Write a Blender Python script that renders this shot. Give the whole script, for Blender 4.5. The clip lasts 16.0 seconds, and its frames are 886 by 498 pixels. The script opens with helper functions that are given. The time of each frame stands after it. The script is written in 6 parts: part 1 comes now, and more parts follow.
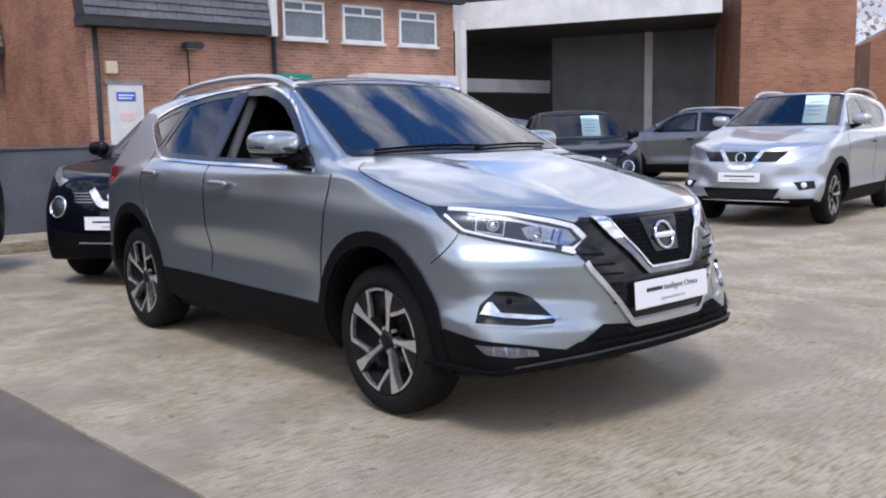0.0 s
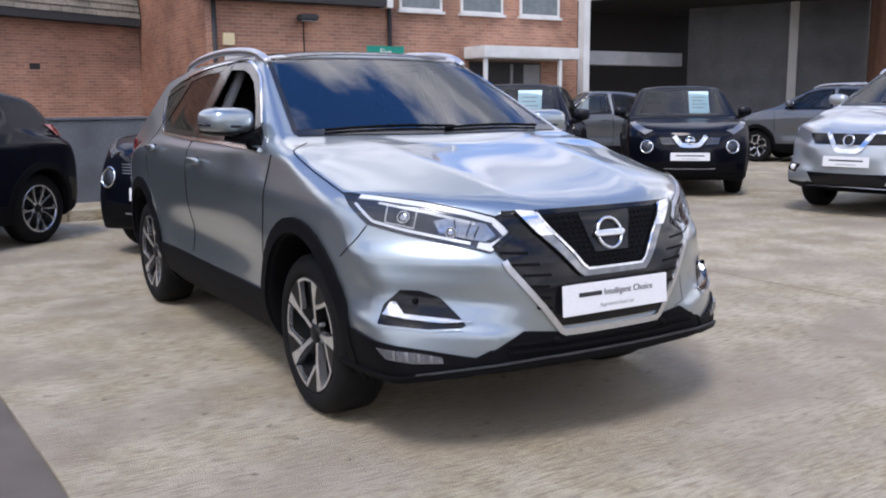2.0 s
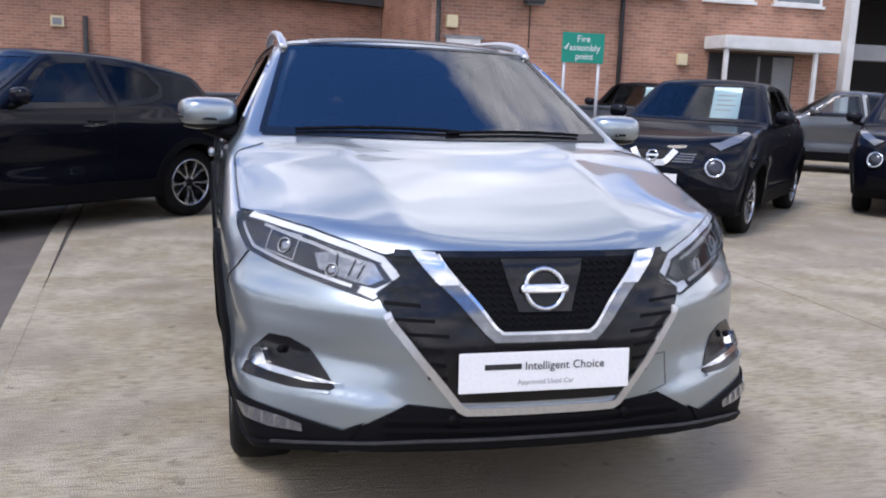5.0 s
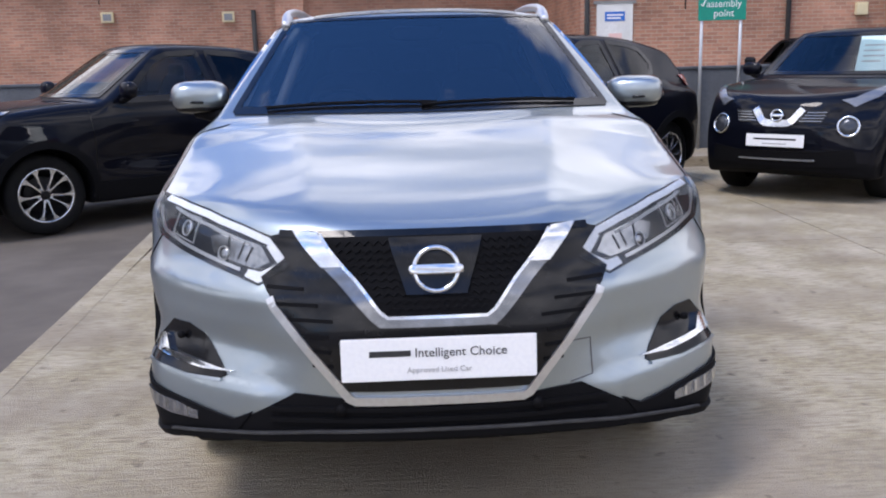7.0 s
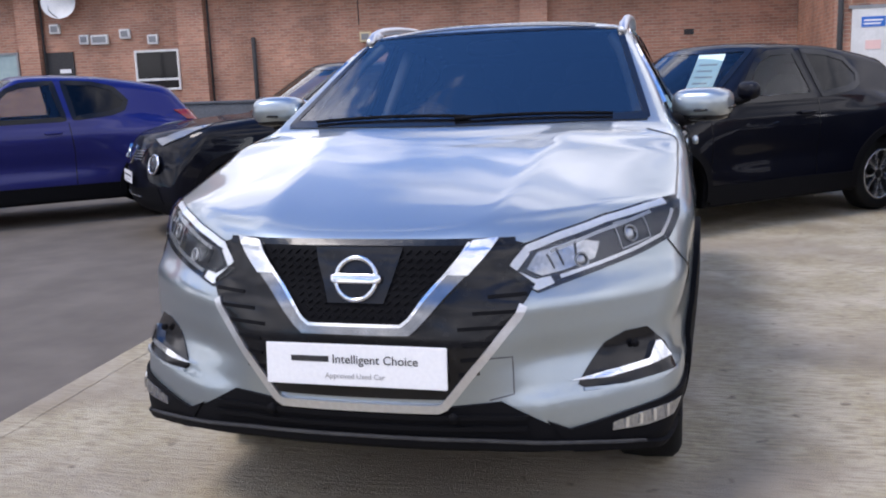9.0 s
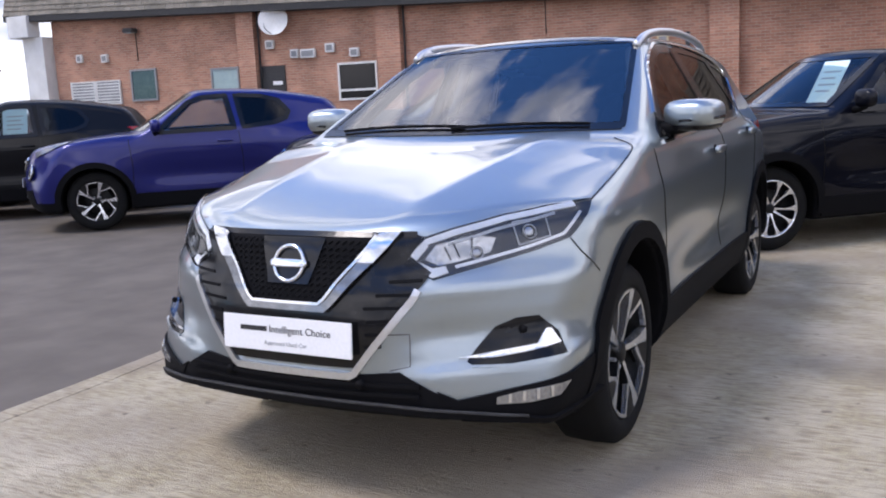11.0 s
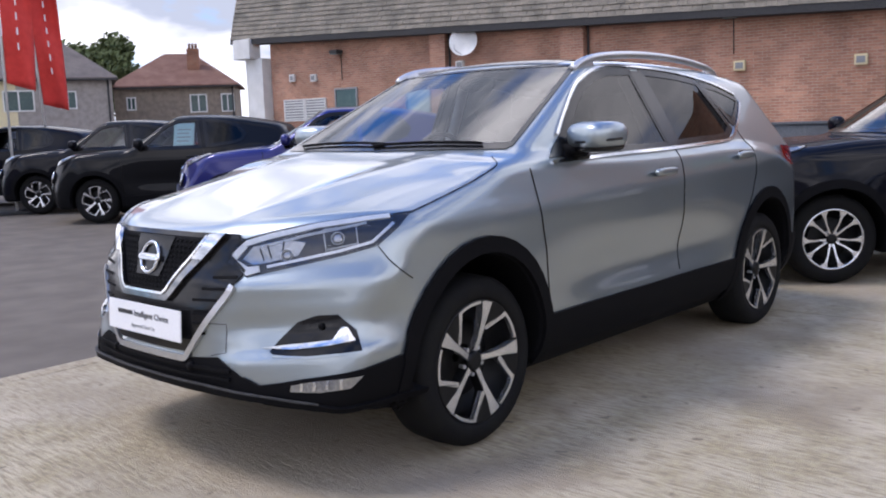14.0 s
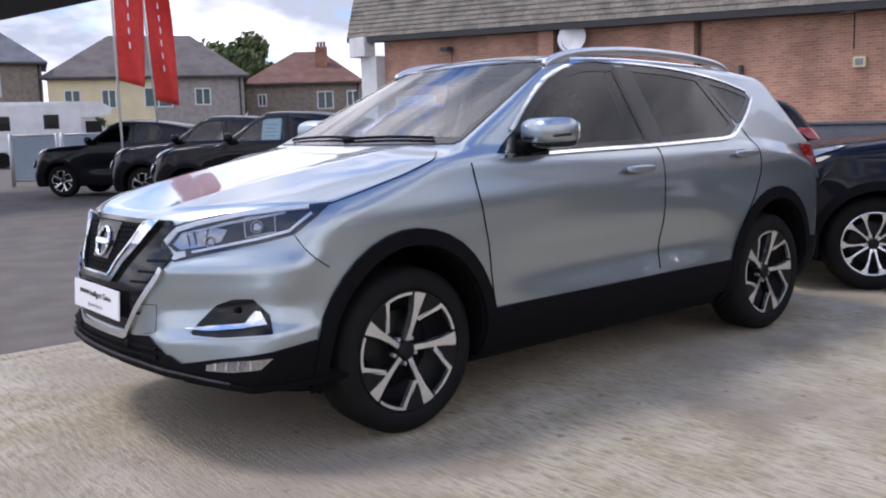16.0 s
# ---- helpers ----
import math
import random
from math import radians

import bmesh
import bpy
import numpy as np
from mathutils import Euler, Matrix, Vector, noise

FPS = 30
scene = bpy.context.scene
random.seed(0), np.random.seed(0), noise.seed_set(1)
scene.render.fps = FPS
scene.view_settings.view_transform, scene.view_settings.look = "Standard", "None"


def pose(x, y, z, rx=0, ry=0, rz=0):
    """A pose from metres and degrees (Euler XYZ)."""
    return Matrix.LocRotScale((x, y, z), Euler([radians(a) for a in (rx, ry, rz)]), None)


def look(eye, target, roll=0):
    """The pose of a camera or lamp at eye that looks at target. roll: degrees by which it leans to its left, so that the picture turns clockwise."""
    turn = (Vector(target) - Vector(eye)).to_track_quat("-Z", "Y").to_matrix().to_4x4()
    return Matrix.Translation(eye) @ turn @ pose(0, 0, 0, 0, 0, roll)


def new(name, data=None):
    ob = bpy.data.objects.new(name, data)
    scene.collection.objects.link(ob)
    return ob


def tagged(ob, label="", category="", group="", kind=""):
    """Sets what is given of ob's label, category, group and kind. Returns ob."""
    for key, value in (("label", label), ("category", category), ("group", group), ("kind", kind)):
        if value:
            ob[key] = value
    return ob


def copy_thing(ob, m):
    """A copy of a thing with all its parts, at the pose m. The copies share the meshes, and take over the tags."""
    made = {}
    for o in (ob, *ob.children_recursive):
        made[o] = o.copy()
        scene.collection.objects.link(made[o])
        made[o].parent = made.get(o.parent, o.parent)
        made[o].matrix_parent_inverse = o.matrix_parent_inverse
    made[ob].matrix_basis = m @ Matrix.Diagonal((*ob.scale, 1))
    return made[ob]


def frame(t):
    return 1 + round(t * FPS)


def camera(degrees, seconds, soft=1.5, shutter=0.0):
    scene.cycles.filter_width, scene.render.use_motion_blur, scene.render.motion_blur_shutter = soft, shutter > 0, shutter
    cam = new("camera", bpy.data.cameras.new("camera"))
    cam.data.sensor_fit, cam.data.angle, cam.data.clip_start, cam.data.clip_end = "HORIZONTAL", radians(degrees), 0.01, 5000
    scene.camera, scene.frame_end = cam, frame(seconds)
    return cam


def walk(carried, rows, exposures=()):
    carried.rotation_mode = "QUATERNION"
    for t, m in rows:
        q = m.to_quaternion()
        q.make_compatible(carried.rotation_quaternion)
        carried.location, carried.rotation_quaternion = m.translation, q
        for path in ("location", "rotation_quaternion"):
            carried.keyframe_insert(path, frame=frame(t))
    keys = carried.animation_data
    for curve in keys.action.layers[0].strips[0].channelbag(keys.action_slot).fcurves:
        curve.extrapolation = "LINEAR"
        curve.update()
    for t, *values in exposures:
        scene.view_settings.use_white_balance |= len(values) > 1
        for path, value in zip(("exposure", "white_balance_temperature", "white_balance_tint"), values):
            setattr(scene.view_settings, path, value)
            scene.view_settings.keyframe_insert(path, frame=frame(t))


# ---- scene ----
cam = camera(52.0, 16.0, soft=2.0)
PATH = [
    (0, (-3.265, -3.21, 1.282), (-1.966, -1.711, 1.021), -1.1),
    (0.5, (-3.06, -3.257, 1.29), (-1.792, -1.732, 1.03), -1.1),
    (1, (-2.824, -3.406, 1.288), (-1.629, -1.826, 1.008), -1.3),
    (1.5, (-2.603, -3.499, 1.305), (-1.515, -1.845, 1.02), -1.9),
    (2, (-2.32, -3.483, 1.303), (-1.291, -1.798, 0.987), -0.4),
    (2.5, (-2.114, -3.474, 1.354), (-1.137, -1.761, 1.018), 0.4),
    (3, (-1.883, -3.536, 1.359), (-0.971, -1.785, 1.036), -0.5),
    (3.5, (-1.651, -3.606, 1.408), (-0.857, -1.801, 1.072), -0.7),
    (4, (-1.417, -3.516, 1.395), (-0.714, -1.676, 1.048), -0.5),
    (4.2, (-1.327, -3.427, 1.396), (-0.654, -1.575, 1.051), 1.0),
    (6.3, (-0.374, -3.235, 1.368), (-0.134, -1.289, 0.974), -0.6),
    (6.5, (-0.308, -3.221, 1.379), (-0.101, -1.274, 0.973), -0.4),
    (7, (-0.074, -3.24, 1.364), (0.004, -1.285, 0.951), -1.5),
    (7.5, (0.196, -3.288, 1.364), (0.145, -1.333, 0.943), -1.9),
    (8, (0.406, -3.183, 1.339), (0.2, -1.238, 0.924), -1.3),
    (8.5, (0.611, -3.149, 1.357), (0.236, -1.226, 0.958), -1.6),
    (8.7, (0.711, -3.162, 1.346), (0.281, -1.246, 0.964), -2.0),
    (10.8, (1.725, -3.202, 1.331), (0.82, -1.45, 0.997), -2.0),
    (11, (1.841, -3.224, 1.328), (0.898, -1.492, 0.997), -2.8),
    (11.5, (2.027, -3.138, 1.302), (1.027, -1.435, 0.981), -3.6),
    (12, (2.27, -3.031, 1.305), (1.197, -1.373, 0.992), -2.2),
    (12.5, (2.48, -2.955, 1.29), (1.333, -1.346, 0.983), -2.6),
    (13, (2.793, -2.92, 1.286), (1.565, -1.366, 1.004), -3.3),
    (13.5, (2.952, -2.782, 1.251), (1.664, -1.279, 0.966), -3.6),
    (14, (3.127, -2.656, 1.272), (1.785, -1.198, 1.002), -2.0),
    (14.5, (3.298, -2.565, 1.255), (1.938, -1.124, 0.982), -3.1),
    (15, (3.52, -2.478, 1.245), (2.12, -1.079, 0.964), -2.6),
    (15.5, (3.642, -2.332, 1.223), (2.163, -1.012, 0.957), -2.9),
    (16, (3.719, -2.154, 1.238), (2.185, -0.9, 0.971), -1.6),
]
walk(cam, [(t, look(eye, target, roll)) for t, eye, target, roll in PATH], exposures=[(0, -0.36, 6280, 18), (4.2, -0.33, 6280, 18), (8.0, -0.32, 6280, 18), (10.8, -0.23, 6280, 19), (16, -0.33, 6280, 19)])
SUN_EL, SUN_AZ = 58.0, 228.0  # degrees; azimuth from +y towards +x, where the sun stands

# ---- world, sun ----
world = bpy.data.worlds.new("sky")
scene.world = world
world.use_nodes = True
wt = world.node_tree
wt.nodes.clear()
w_out = wt.nodes.new("ShaderNodeOutputWorld")
w_bg = wt.nodes.new("ShaderNodeBackground")
w_sky = wt.nodes.new("ShaderNodeTexSky")
w_sky.sky_type, w_sky.sun_disc = "NISHITA", False
w_sky.sun_elevation, w_sky.sun_rotation = radians(SUN_EL), radians(SUN_AZ)
w_sky.air_density, w_sky.dust_density, w_sky.ozone_density = 1.0, 0.6, 2.0
w_co = wt.nodes.new("ShaderNodeTexCoord")
w_map = wt.nodes.new("ShaderNodeMapping")
w_map.inputs["Scale"].default_value = (1.0, 1.0, 2.6)
w_noise = wt.nodes.new("ShaderNodeTexNoise")
w_noise.inputs["Scale"].default_value, w_noise.inputs["Detail"].default_value = 2.7, 8.0
w_noise.inputs["Roughness"].default_value = 0.55
w_ramp = wt.nodes.new("ShaderNodeValToRGB")
w_ramp.color_ramp.elements[0].position, w_ramp.color_ramp.elements[1].position = 0.33, 0.44
w_shade = wt.nodes.new("ShaderNodeTexNoise")
w_shade.inputs["Scale"].default_value, w_shade.inputs["Detail"].default_value = 4.5, 6.0
w_cloud = wt.nodes.new("ShaderNodeValToRGB")
w_cloud.color_ramp.elements[0].color, w_cloud.color_ramp.elements[1].color = (5.0, 5.6, 6.6, 1), (20.5, 20.5, 20.5, 1)
w_cloud.color_ramp.elements[0].position, w_cloud.color_ramp.elements[1].position = 0.38, 0.66
w_sep, w_thin, w_high = wt.nodes.new("ShaderNodeSeparateXYZ"), wt.nodes.new("ShaderNodeMath"), wt.nodes.new("ShaderNodeMath")
w_high.operation = "MULTIPLY"
w_thin.operation = "MULTIPLY_ADD"
w_thin.inputs[1].default_value = -0.25
w_map.inputs["Location"].default_value = (0.35, 0.2, 0.0)
w_mix = wt.nodes.new("ShaderNodeMixRGB")
w_deep = wt.nodes.new("ShaderNodeMixRGB")
w_deep.blend_type = "MULTIPLY"
w_deep.inputs["Fac"].default_value, w_deep.inputs["Color2"].default_value = 1.0, (0.8, 1.5, 2.3, 1)
for a, b in ((w_co.outputs["Generated"], w_map.inputs["Vector"]), (w_map.outputs["Vector"], w_noise.inputs["Vector"]),
             (w_map.outputs["Vector"], w_shade.inputs["Vector"]), (w_co.outputs["Generated"], w_sep.inputs[0]), (w_sep.outputs["Z"], w_high.inputs[0]), (w_sep.outputs["Z"], w_high.inputs[1]), (w_high.outputs[0], w_thin.inputs[0]),
             (w_noise.outputs["Fac"], w_thin.inputs[2]), (w_thin.outputs[0], w_ramp.inputs["Fac"]),
             (w_shade.outputs["Fac"], w_cloud.inputs["Fac"]), (w_ramp.outputs["Color"], w_mix.inputs["Fac"]),
             (w_sky.outputs["Color"], w_deep.inputs["Color1"]), (w_deep.outputs["Color"], w_mix.inputs["Color1"]), (w_cloud.outputs["Color"], w_mix.inputs["Color2"]),
             (w_mix.outputs["Color"], w_bg.inputs["Color"]), (w_bg.outputs["Background"], w_out.inputs["Surface"])):
    wt.links.new(a, b)
w_bg.inputs["Strength"].default_value = 0.15
sun = new("sun", bpy.data.lights.new("sun", "SUN"))
sun.data.energy, sun.data.angle, sun.data.color = 2.9, radians(18), (1.0, 0.95, 0.86)
_e, _a = radians(SUN_EL), radians(SUN_AZ)
sun.matrix_world = look((0, 0, 30), (-math.sin(_a) * math.cos(_e), -math.cos(_a) * math.cos(_e), 30 - math.sin(_e)))


# ---- materials ----
def material(name, base, rough=0.6, metal=0.0, coat=0.0, bump=0.0, grain=None, stain=None, scale=20.0, transmission=0.0, ior=1.45,
             emission=None, strength=0.0, vary=0.0, detail=6.0, spec=0.5, stretch=(1, 1, 1)):
    """A Principled material with variation at two scales: fine grain and broad stains, both towards their own colours."""
    m = bpy.data.materials.new(name)
    m.use_nodes = True
    t, b = m.node_tree, m.node_tree.nodes["Principled BSDF"]
    b.inputs["Base Color"].default_value = (*base, 1)
    b.inputs["Roughness"].default_value, b.inputs["Metallic"].default_value = rough, metal
    b.inputs["Coat Weight"].default_value, b.inputs["Coat Roughness"].default_value = coat, 0.03
    b.inputs["Transmission Weight"].default_value, b.inputs["IOR"].default_value = transmission, ior
    b.inputs["Specular IOR Level"].default_value = spec
    if emission:
        b.inputs["Emission Color"].default_value, b.inputs["Emission Strength"].default_value = (*emission, 1), strength
    last = None
    if grain or stain or bump or vary:
        co = t.nodes.new("ShaderNodeTexCoord")
        mp = t.nodes.new("ShaderNodeMapping")
        mp.inputs["Scale"].default_value = stretch
        t.links.new(co.outputs["Object"], mp.inputs["Vector"])
        fine = t.nodes.new("ShaderNodeTexNoise")
        fine.inputs["Scale"].default_value, fine.inputs["Detail"].default_value = scale, detail
        t.links.new(mp.outputs["Vector"], fine.inputs["Vector"])
        wide = t.nodes.new("ShaderNodeTexNoise")
        wide.inputs["Scale"].default_value, wide.inputs["Detail"].default_value = scale / 14, 5.0
        t.links.new(mp.outputs["Vector"], wide.inputs["Vector"])
        for tex, col, lo, hi in ((fine, grain, 0.38, 0.66), (wide, stain, 0.42, 0.68)):
            if col:
                ramp = t.nodes.new("ShaderNodeMapRange")
                ramp.inputs["From Min"].default_value, ramp.inputs["From Max"].default_value = lo, hi
                t.links.new(tex.outputs["Fac"], ramp.inputs["Value"])
                mix = t.nodes.new("ShaderNodeMixRGB")
                mix.inputs["Color1"].default_value = (*base, 1)
                mix.inputs["Color2"].default_value = (*col, 1)
                if last:
                    t.links.new(last, mix.inputs["Color1"])
                t.links.new(ramp.outputs["Result"], mix.inputs["Fac"])
                last = mix.outputs["Color"]
        if vary:
            info = t.nodes.new("ShaderNodeObjectInfo")
            isle = t.nodes.new("ShaderNodeNewGeometry")
            add = t.nodes.new("ShaderNodeMath")
            add.operation = "ADD"
            t.links.new(info.outputs["Random"], add.inputs[0])
            t.links.new(isle.outputs["Random Per Island"], add.inputs[1])
            span = t.nodes.new("ShaderNodeMapRange")
            span.inputs["From Max"].default_value = 2.0
            span.inputs["To Min"].default_value, span.inputs["To Max"].default_value = 1 - vary, 1 + vary
            t.links.new(add.outputs[0], span.inputs["Value"])
            hsv = t.nodes.new("ShaderNodeHueSaturation")
            hsv.inputs["Color"].default_value = (*base, 1)
            if last:
                t.links.new(last, hsv.inputs["Color"])
            t.links.new(span.outputs["Result"], hsv.inputs["Value"])
            last = hsv.outputs["Color"]
        if last:
            t.links.new(last, b.inputs["Base Color"])
        if bump:
            bp = t.nodes.new("ShaderNodeBump")
            bp.inputs["Strength"].default_value, bp.inputs["Distance"].default_value = bump, 0.01
            t.links.new(fine.outputs["Fac"], bp.inputs["Height"])
            t.links.new(bp.outputs["Normal"], b.inputs["Normal"])
    return m


def paint(name, base, metal=0.0, rough=0.3, coat=1.0):
    """Car paint: flake-grained base under a clear coat."""
    m = material(name, base, rough=rough, metal=metal, coat=coat, grain=tuple(min(1, c * 1.12) for c in base), scale=900.0, detail=2.0, spec=0.5 if metal > 0.05 else 0.06)
    return m


SILVER = paint("silver_paint", (0.315, 0.358, 0.378), 0.85, 0.32, 1.0)
SILVER2 = paint("pale_silver_paint", (0.42, 0.455, 0.47), 0.7, 0.33)
BLACK_PAINT = paint("black_paint", (0.002, 0.0025, 0.006), 0.0, 0.5, 0.4)
GREY_PAINT = paint("grey_paint", (0.105, 0.112, 0.122), 0.6, 0.35)
DARKGREY_PAINT = paint("dark_grey_paint", (0.004, 0.0045, 0.006), 0.0, 0.5, 0.35)
BLUE_PAINT = paint("blue_paint", (0.004, 0.007, 0.11), 0.4, 0.3, 0.5)
PLASTIC = material("black_plastic", (0.005, 0.005, 0.006), rough=0.6, bump=0.06, scale=350.0, grain=(0.007, 0.007, 0.008), spec=0.07)
GLOSS_BLACK = material("gloss_black", (0.004, 0.004, 0.005), rough=0.16, spec=0.3, coat=0.15, grain=(0.009, 0.009, 0.01), scale=60)
CHROME = material("chrome", (0.66, 0.67, 0.69), rough=0.12, metal=1.0, grain=(0.72, 0.73, 0.74), scale=40)
# chrome with the dark ground reflection put into its base colour
GROUND_CHROME = material("dark_chrome", (0.20, 0.205, 0.215), rough=0.16, metal=1.0, grain=(0.24, 0.245, 0.255), scale=40)
SATIN = material("satin_metal", (0.62, 0.62, 0.63), rough=0.38, metal=1.0, grain=(0.68, 0.69, 0.7), scale=80)
RUBBER = material("tyre_rubber", (0.006, 0.006, 0.007), rough=0.75, bump=0.1, scale=120.0, grain=(0.009, 0.009, 0.009), stain=(0.010, 0.010, 0.009), spec=0.18)
DARK_RIM = material("dark_rim", (0.006, 0.006, 0.0065), rough=0.45, spec=0.25, grain=(0.009, 0.009, 0.009), scale=50)
ALLOY = material("machined_alloy", (0.66, 0.67, 0.69), rough=0.25, metal=0.9, grain=(0.72, 0.73, 0.75), scale=140.0)
TRIM_IN = material("cabin_trim", (0.028, 0.028, 0.031), rough=0.8, bump=0.1, scale=150.0, grain=(0.04, 0.04, 0.043))
TRIM_PALE = material("pale_pillar_trim", (0.42, 0.41, 0.40), rough=0.8, bump=0.05, scale=150.0, grain=(0.48, 0.47, 0.46))
PLATE_WHITE = material("white_plate", (0.80, 0.80, 0.80), rough=0.35, grain=(0.76, 0.76, 0.77), scale=90)
INK = material("dark_ink", (0.02, 0.02, 0.022), rough=0.5, grain=(0.03, 0.03, 0.03), scale=90)
INK_GREY = material("grey_ink", (0.35, 0.35, 0.36), rough=0.5, grain=(0.4, 0.4, 0.4), scale=90)
PAPER = material("notice_paper", (0.62, 0.80, 0.82), rough=0.7, grain=(0.66, 0.84, 0.85), scale=60)
DRL = material("running_light", (0.70, 0.72, 0.75), rough=0.3, grain=(0.78, 0.79, 0.81), scale=60, emission=(0.9, 0.95, 1.0), strength=0.10)
LAMP_GLASS = material("lamp_reflector", (0.30, 0.31, 0.33), rough=0.15, metal=0.9, grain=(0.42, 0.43, 0.45), scale=90)
LED = material("led_white", (0.85, 0.87, 0.9), rough=0.25, grain=(0.9, 0.9, 0.92), scale=60)
LAMP_HOUSING = material("lamp_housing", (0.045, 0.05, 0.06), rough=0.2, metal=0.5, grain=(0.07, 0.075, 0.085), scale=160)
LAMP_SMOKE = material("smoked_lamp", (0.20, 0.21, 0.23), rough=0.15, metal=0.5, grain=(0.28, 0.29, 0.31), scale=120)
RED_LENS = material("red_lens", (0.25, 0.008, 0.006), rough=0.1, coat=1.0, grain=(0.3, 0.01, 0.01), scale=60)


def concrete_material():
    """Worn tan concrete with fine tamped ribs along x, stains and pale patches."""
    m = material("concrete", (0.43, 0.365, 0.225), rough=0.88, scale=34.0, grain=(0.34, 0.28, 0.19), stain=(0.53, 0.46, 0.34))
    t, b = m.node_tree, m.node_tree.nodes["Principled BSDF"]
    co = t.nodes.new("ShaderNodeTexCoord")

    def noise_at(stretch, size, detail):
        mp = t.nodes.new("ShaderNodeMapping")
        mp.inputs["Scale"].default_value = stretch
        t.links.new(co.outputs["Object"], mp.inputs["Vector"])
        n = t.nodes.new("ShaderNodeTexNoise")
        n.inputs["Scale"].default_value, n.inputs["Detail"].default_value = size, detail
        t.links.new(mp.outputs["Vector"], n.inputs["Vector"])
        return n

    ribs, spots, blots, grit = noise_at((0.16, 1, 1), 62.0, 5.0), noise_at((1, 1, 1), 1.3, 6.0), noise_at((0.5, 1.3, 1), 0.55, 7.0), noise_at((1, 1, 1), 160.0, 4.0)
    old = b.inputs["Base Color"].links[0].from_socket

    def blend(colour, tex, lo, hi, most, base):
        span = t.nodes.new("ShaderNodeMapRange")
        span.inputs["From Min"].default_value, span.inputs["From Max"].default_value, span.inputs["To Max"].default_value = lo, hi, most
        t.links.new(tex.outputs["Fac"], span.inputs["Value"])
        mix = t.nodes.new("ShaderNodeMixRGB")
        mix.inputs["Color2"].default_value = (*colour, 1)
        t.links.new(base, mix.inputs["Color1"])
        t.links.new(span.outputs["Result"], mix.inputs["Fac"])
        return mix.outputs["Color"]

    c = blend((0.19, 0.15, 0.095), ribs, 0.50, 0.66, 0.62, old)
    c = blend((0.60, 0.53, 0.39), ribs, 0.47, 0.34, 0.36, c)
    c = blend((0.24, 0.19, 0.13), spots, 0.50, 0.66, 0.6, c)
    c = blend((0.33, 0.275, 0.21), blots, 0.48, 0.62, 0.65, c)
    c = blend((0.20, 0.165, 0.13), grit, 0.56, 0.70, 0.55, c)
    specks = noise_at((1, 1, 1), 11.0, 3.0)
    c = blend((0.15, 0.12, 0.085), specks, 0.66, 0.74, 0.75, c)
    t.links.new(c, b.inputs["Base Color"])
    add = t.nodes.new("ShaderNodeMath")
    add.operation = "ADD"
    t.links.new(ribs.outputs["Fac"], add.inputs[0])
    t.links.new(grit.outputs["Fac"], add.inputs[1])
    bp = t.nodes.new("ShaderNodeBump")
    bp.inputs["Strength"].default_value, bp.inputs["Distance"].default_value = 1.0, 0.008
    t.links.new(add.outputs[0], bp.inputs["Height"])
    t.links.new(bp.outputs["Normal"], b.inputs["Normal"])
    return m


CONCRETE = concrete_material()
ASPHALT = material("asphalt", (0.106, 0.089, 0.071), rough=0.92, scale=2.2, grain=(0.142, 0.12, 0.097), detail=14.0)
BRICK = material("brick", (0.34, 0.155, 0.085), rough=0.9, bump=0.3, scale=22.0, grain=(0.26, 0.11, 0.065), stain=(0.30, 0.16, 0.10), vary=0.25)
MORTAR = material("mortar", (0.30, 0.245, 0.19), rough=0.95, bump=0.3, scale=60.0, grain=(0.36, 0.30, 0.25))
LOWWALL = material("grey_render", (0.105, 0.115, 0.13), rough=0.85, bump=0.25, scale=30.0, grain=(0.13, 0.14, 0.155), stain=(0.085, 0.09, 0.1))
TILE = material("roof_tile", (0.20, 0.175, 0.14), rough=0.9, bump=0.4, scale=24.0, grain=(0.27, 0.245, 0.20), stain=(0.14, 0.13, 0.105), vary=0.22)
WHITE = material("white_paint", (0.74, 0.74, 0.72), rough=0.5, grain=(0.66, 0.66, 0.64), stain=(0.6, 0.6, 0.58), scale=30)
GREY_METAL = material("grey_shutter", (0.24, 0.245, 0.255), rough=0.5, grain=(0.28, 0.285, 0.29), stain=(0.19, 0.195, 0.2), scale=20)
SHUTTER = material("slate_shutter", (0.15, 0.155, 0.165), rough=0.5, grain=(0.18, 0.185, 0.195), stain=(0.12, 0.125, 0.13), scale=20)
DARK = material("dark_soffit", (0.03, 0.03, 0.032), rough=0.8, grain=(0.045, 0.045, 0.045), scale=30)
CREAM = material("cream_render", (0.72, 0.62, 0.38), rough=0.9, grain=(0.66, 0.57, 0.36), stain=(0.6, 0.52, 0.34), scale=12)
PEBBLE = material("brown_pebbledash", (0.22, 0.18, 0.14), rough=0.95, bump=0.4, grain=(0.29, 0.24, 0.19), stain=(0.17, 0.14, 0.115), scale=40)
GREYDASH = material("grey_pebbledash", (0.30, 0.27, 0.25), rough=0.95, bump=0.4, grain=(0.36, 0.33, 0.3), stain=(0.24, 0.215, 0.2), scale=40)
ROOF_RED = material("red_roof", (0.17, 0.085, 0.06), rough=0.9, bump=0.4, grain=(0.12, 0.06, 0.045), stain=(0.2, 0.11, 0.08), scale=14, vary=0.15)
ROOF_BROWN = material("brown_tile_roof", (0.13, 0.11, 0.10), rough=0.9, bump=0.4, grain=(0.17, 0.145, 0.13), stain=(0.10, 0.085, 0.078), scale=14)
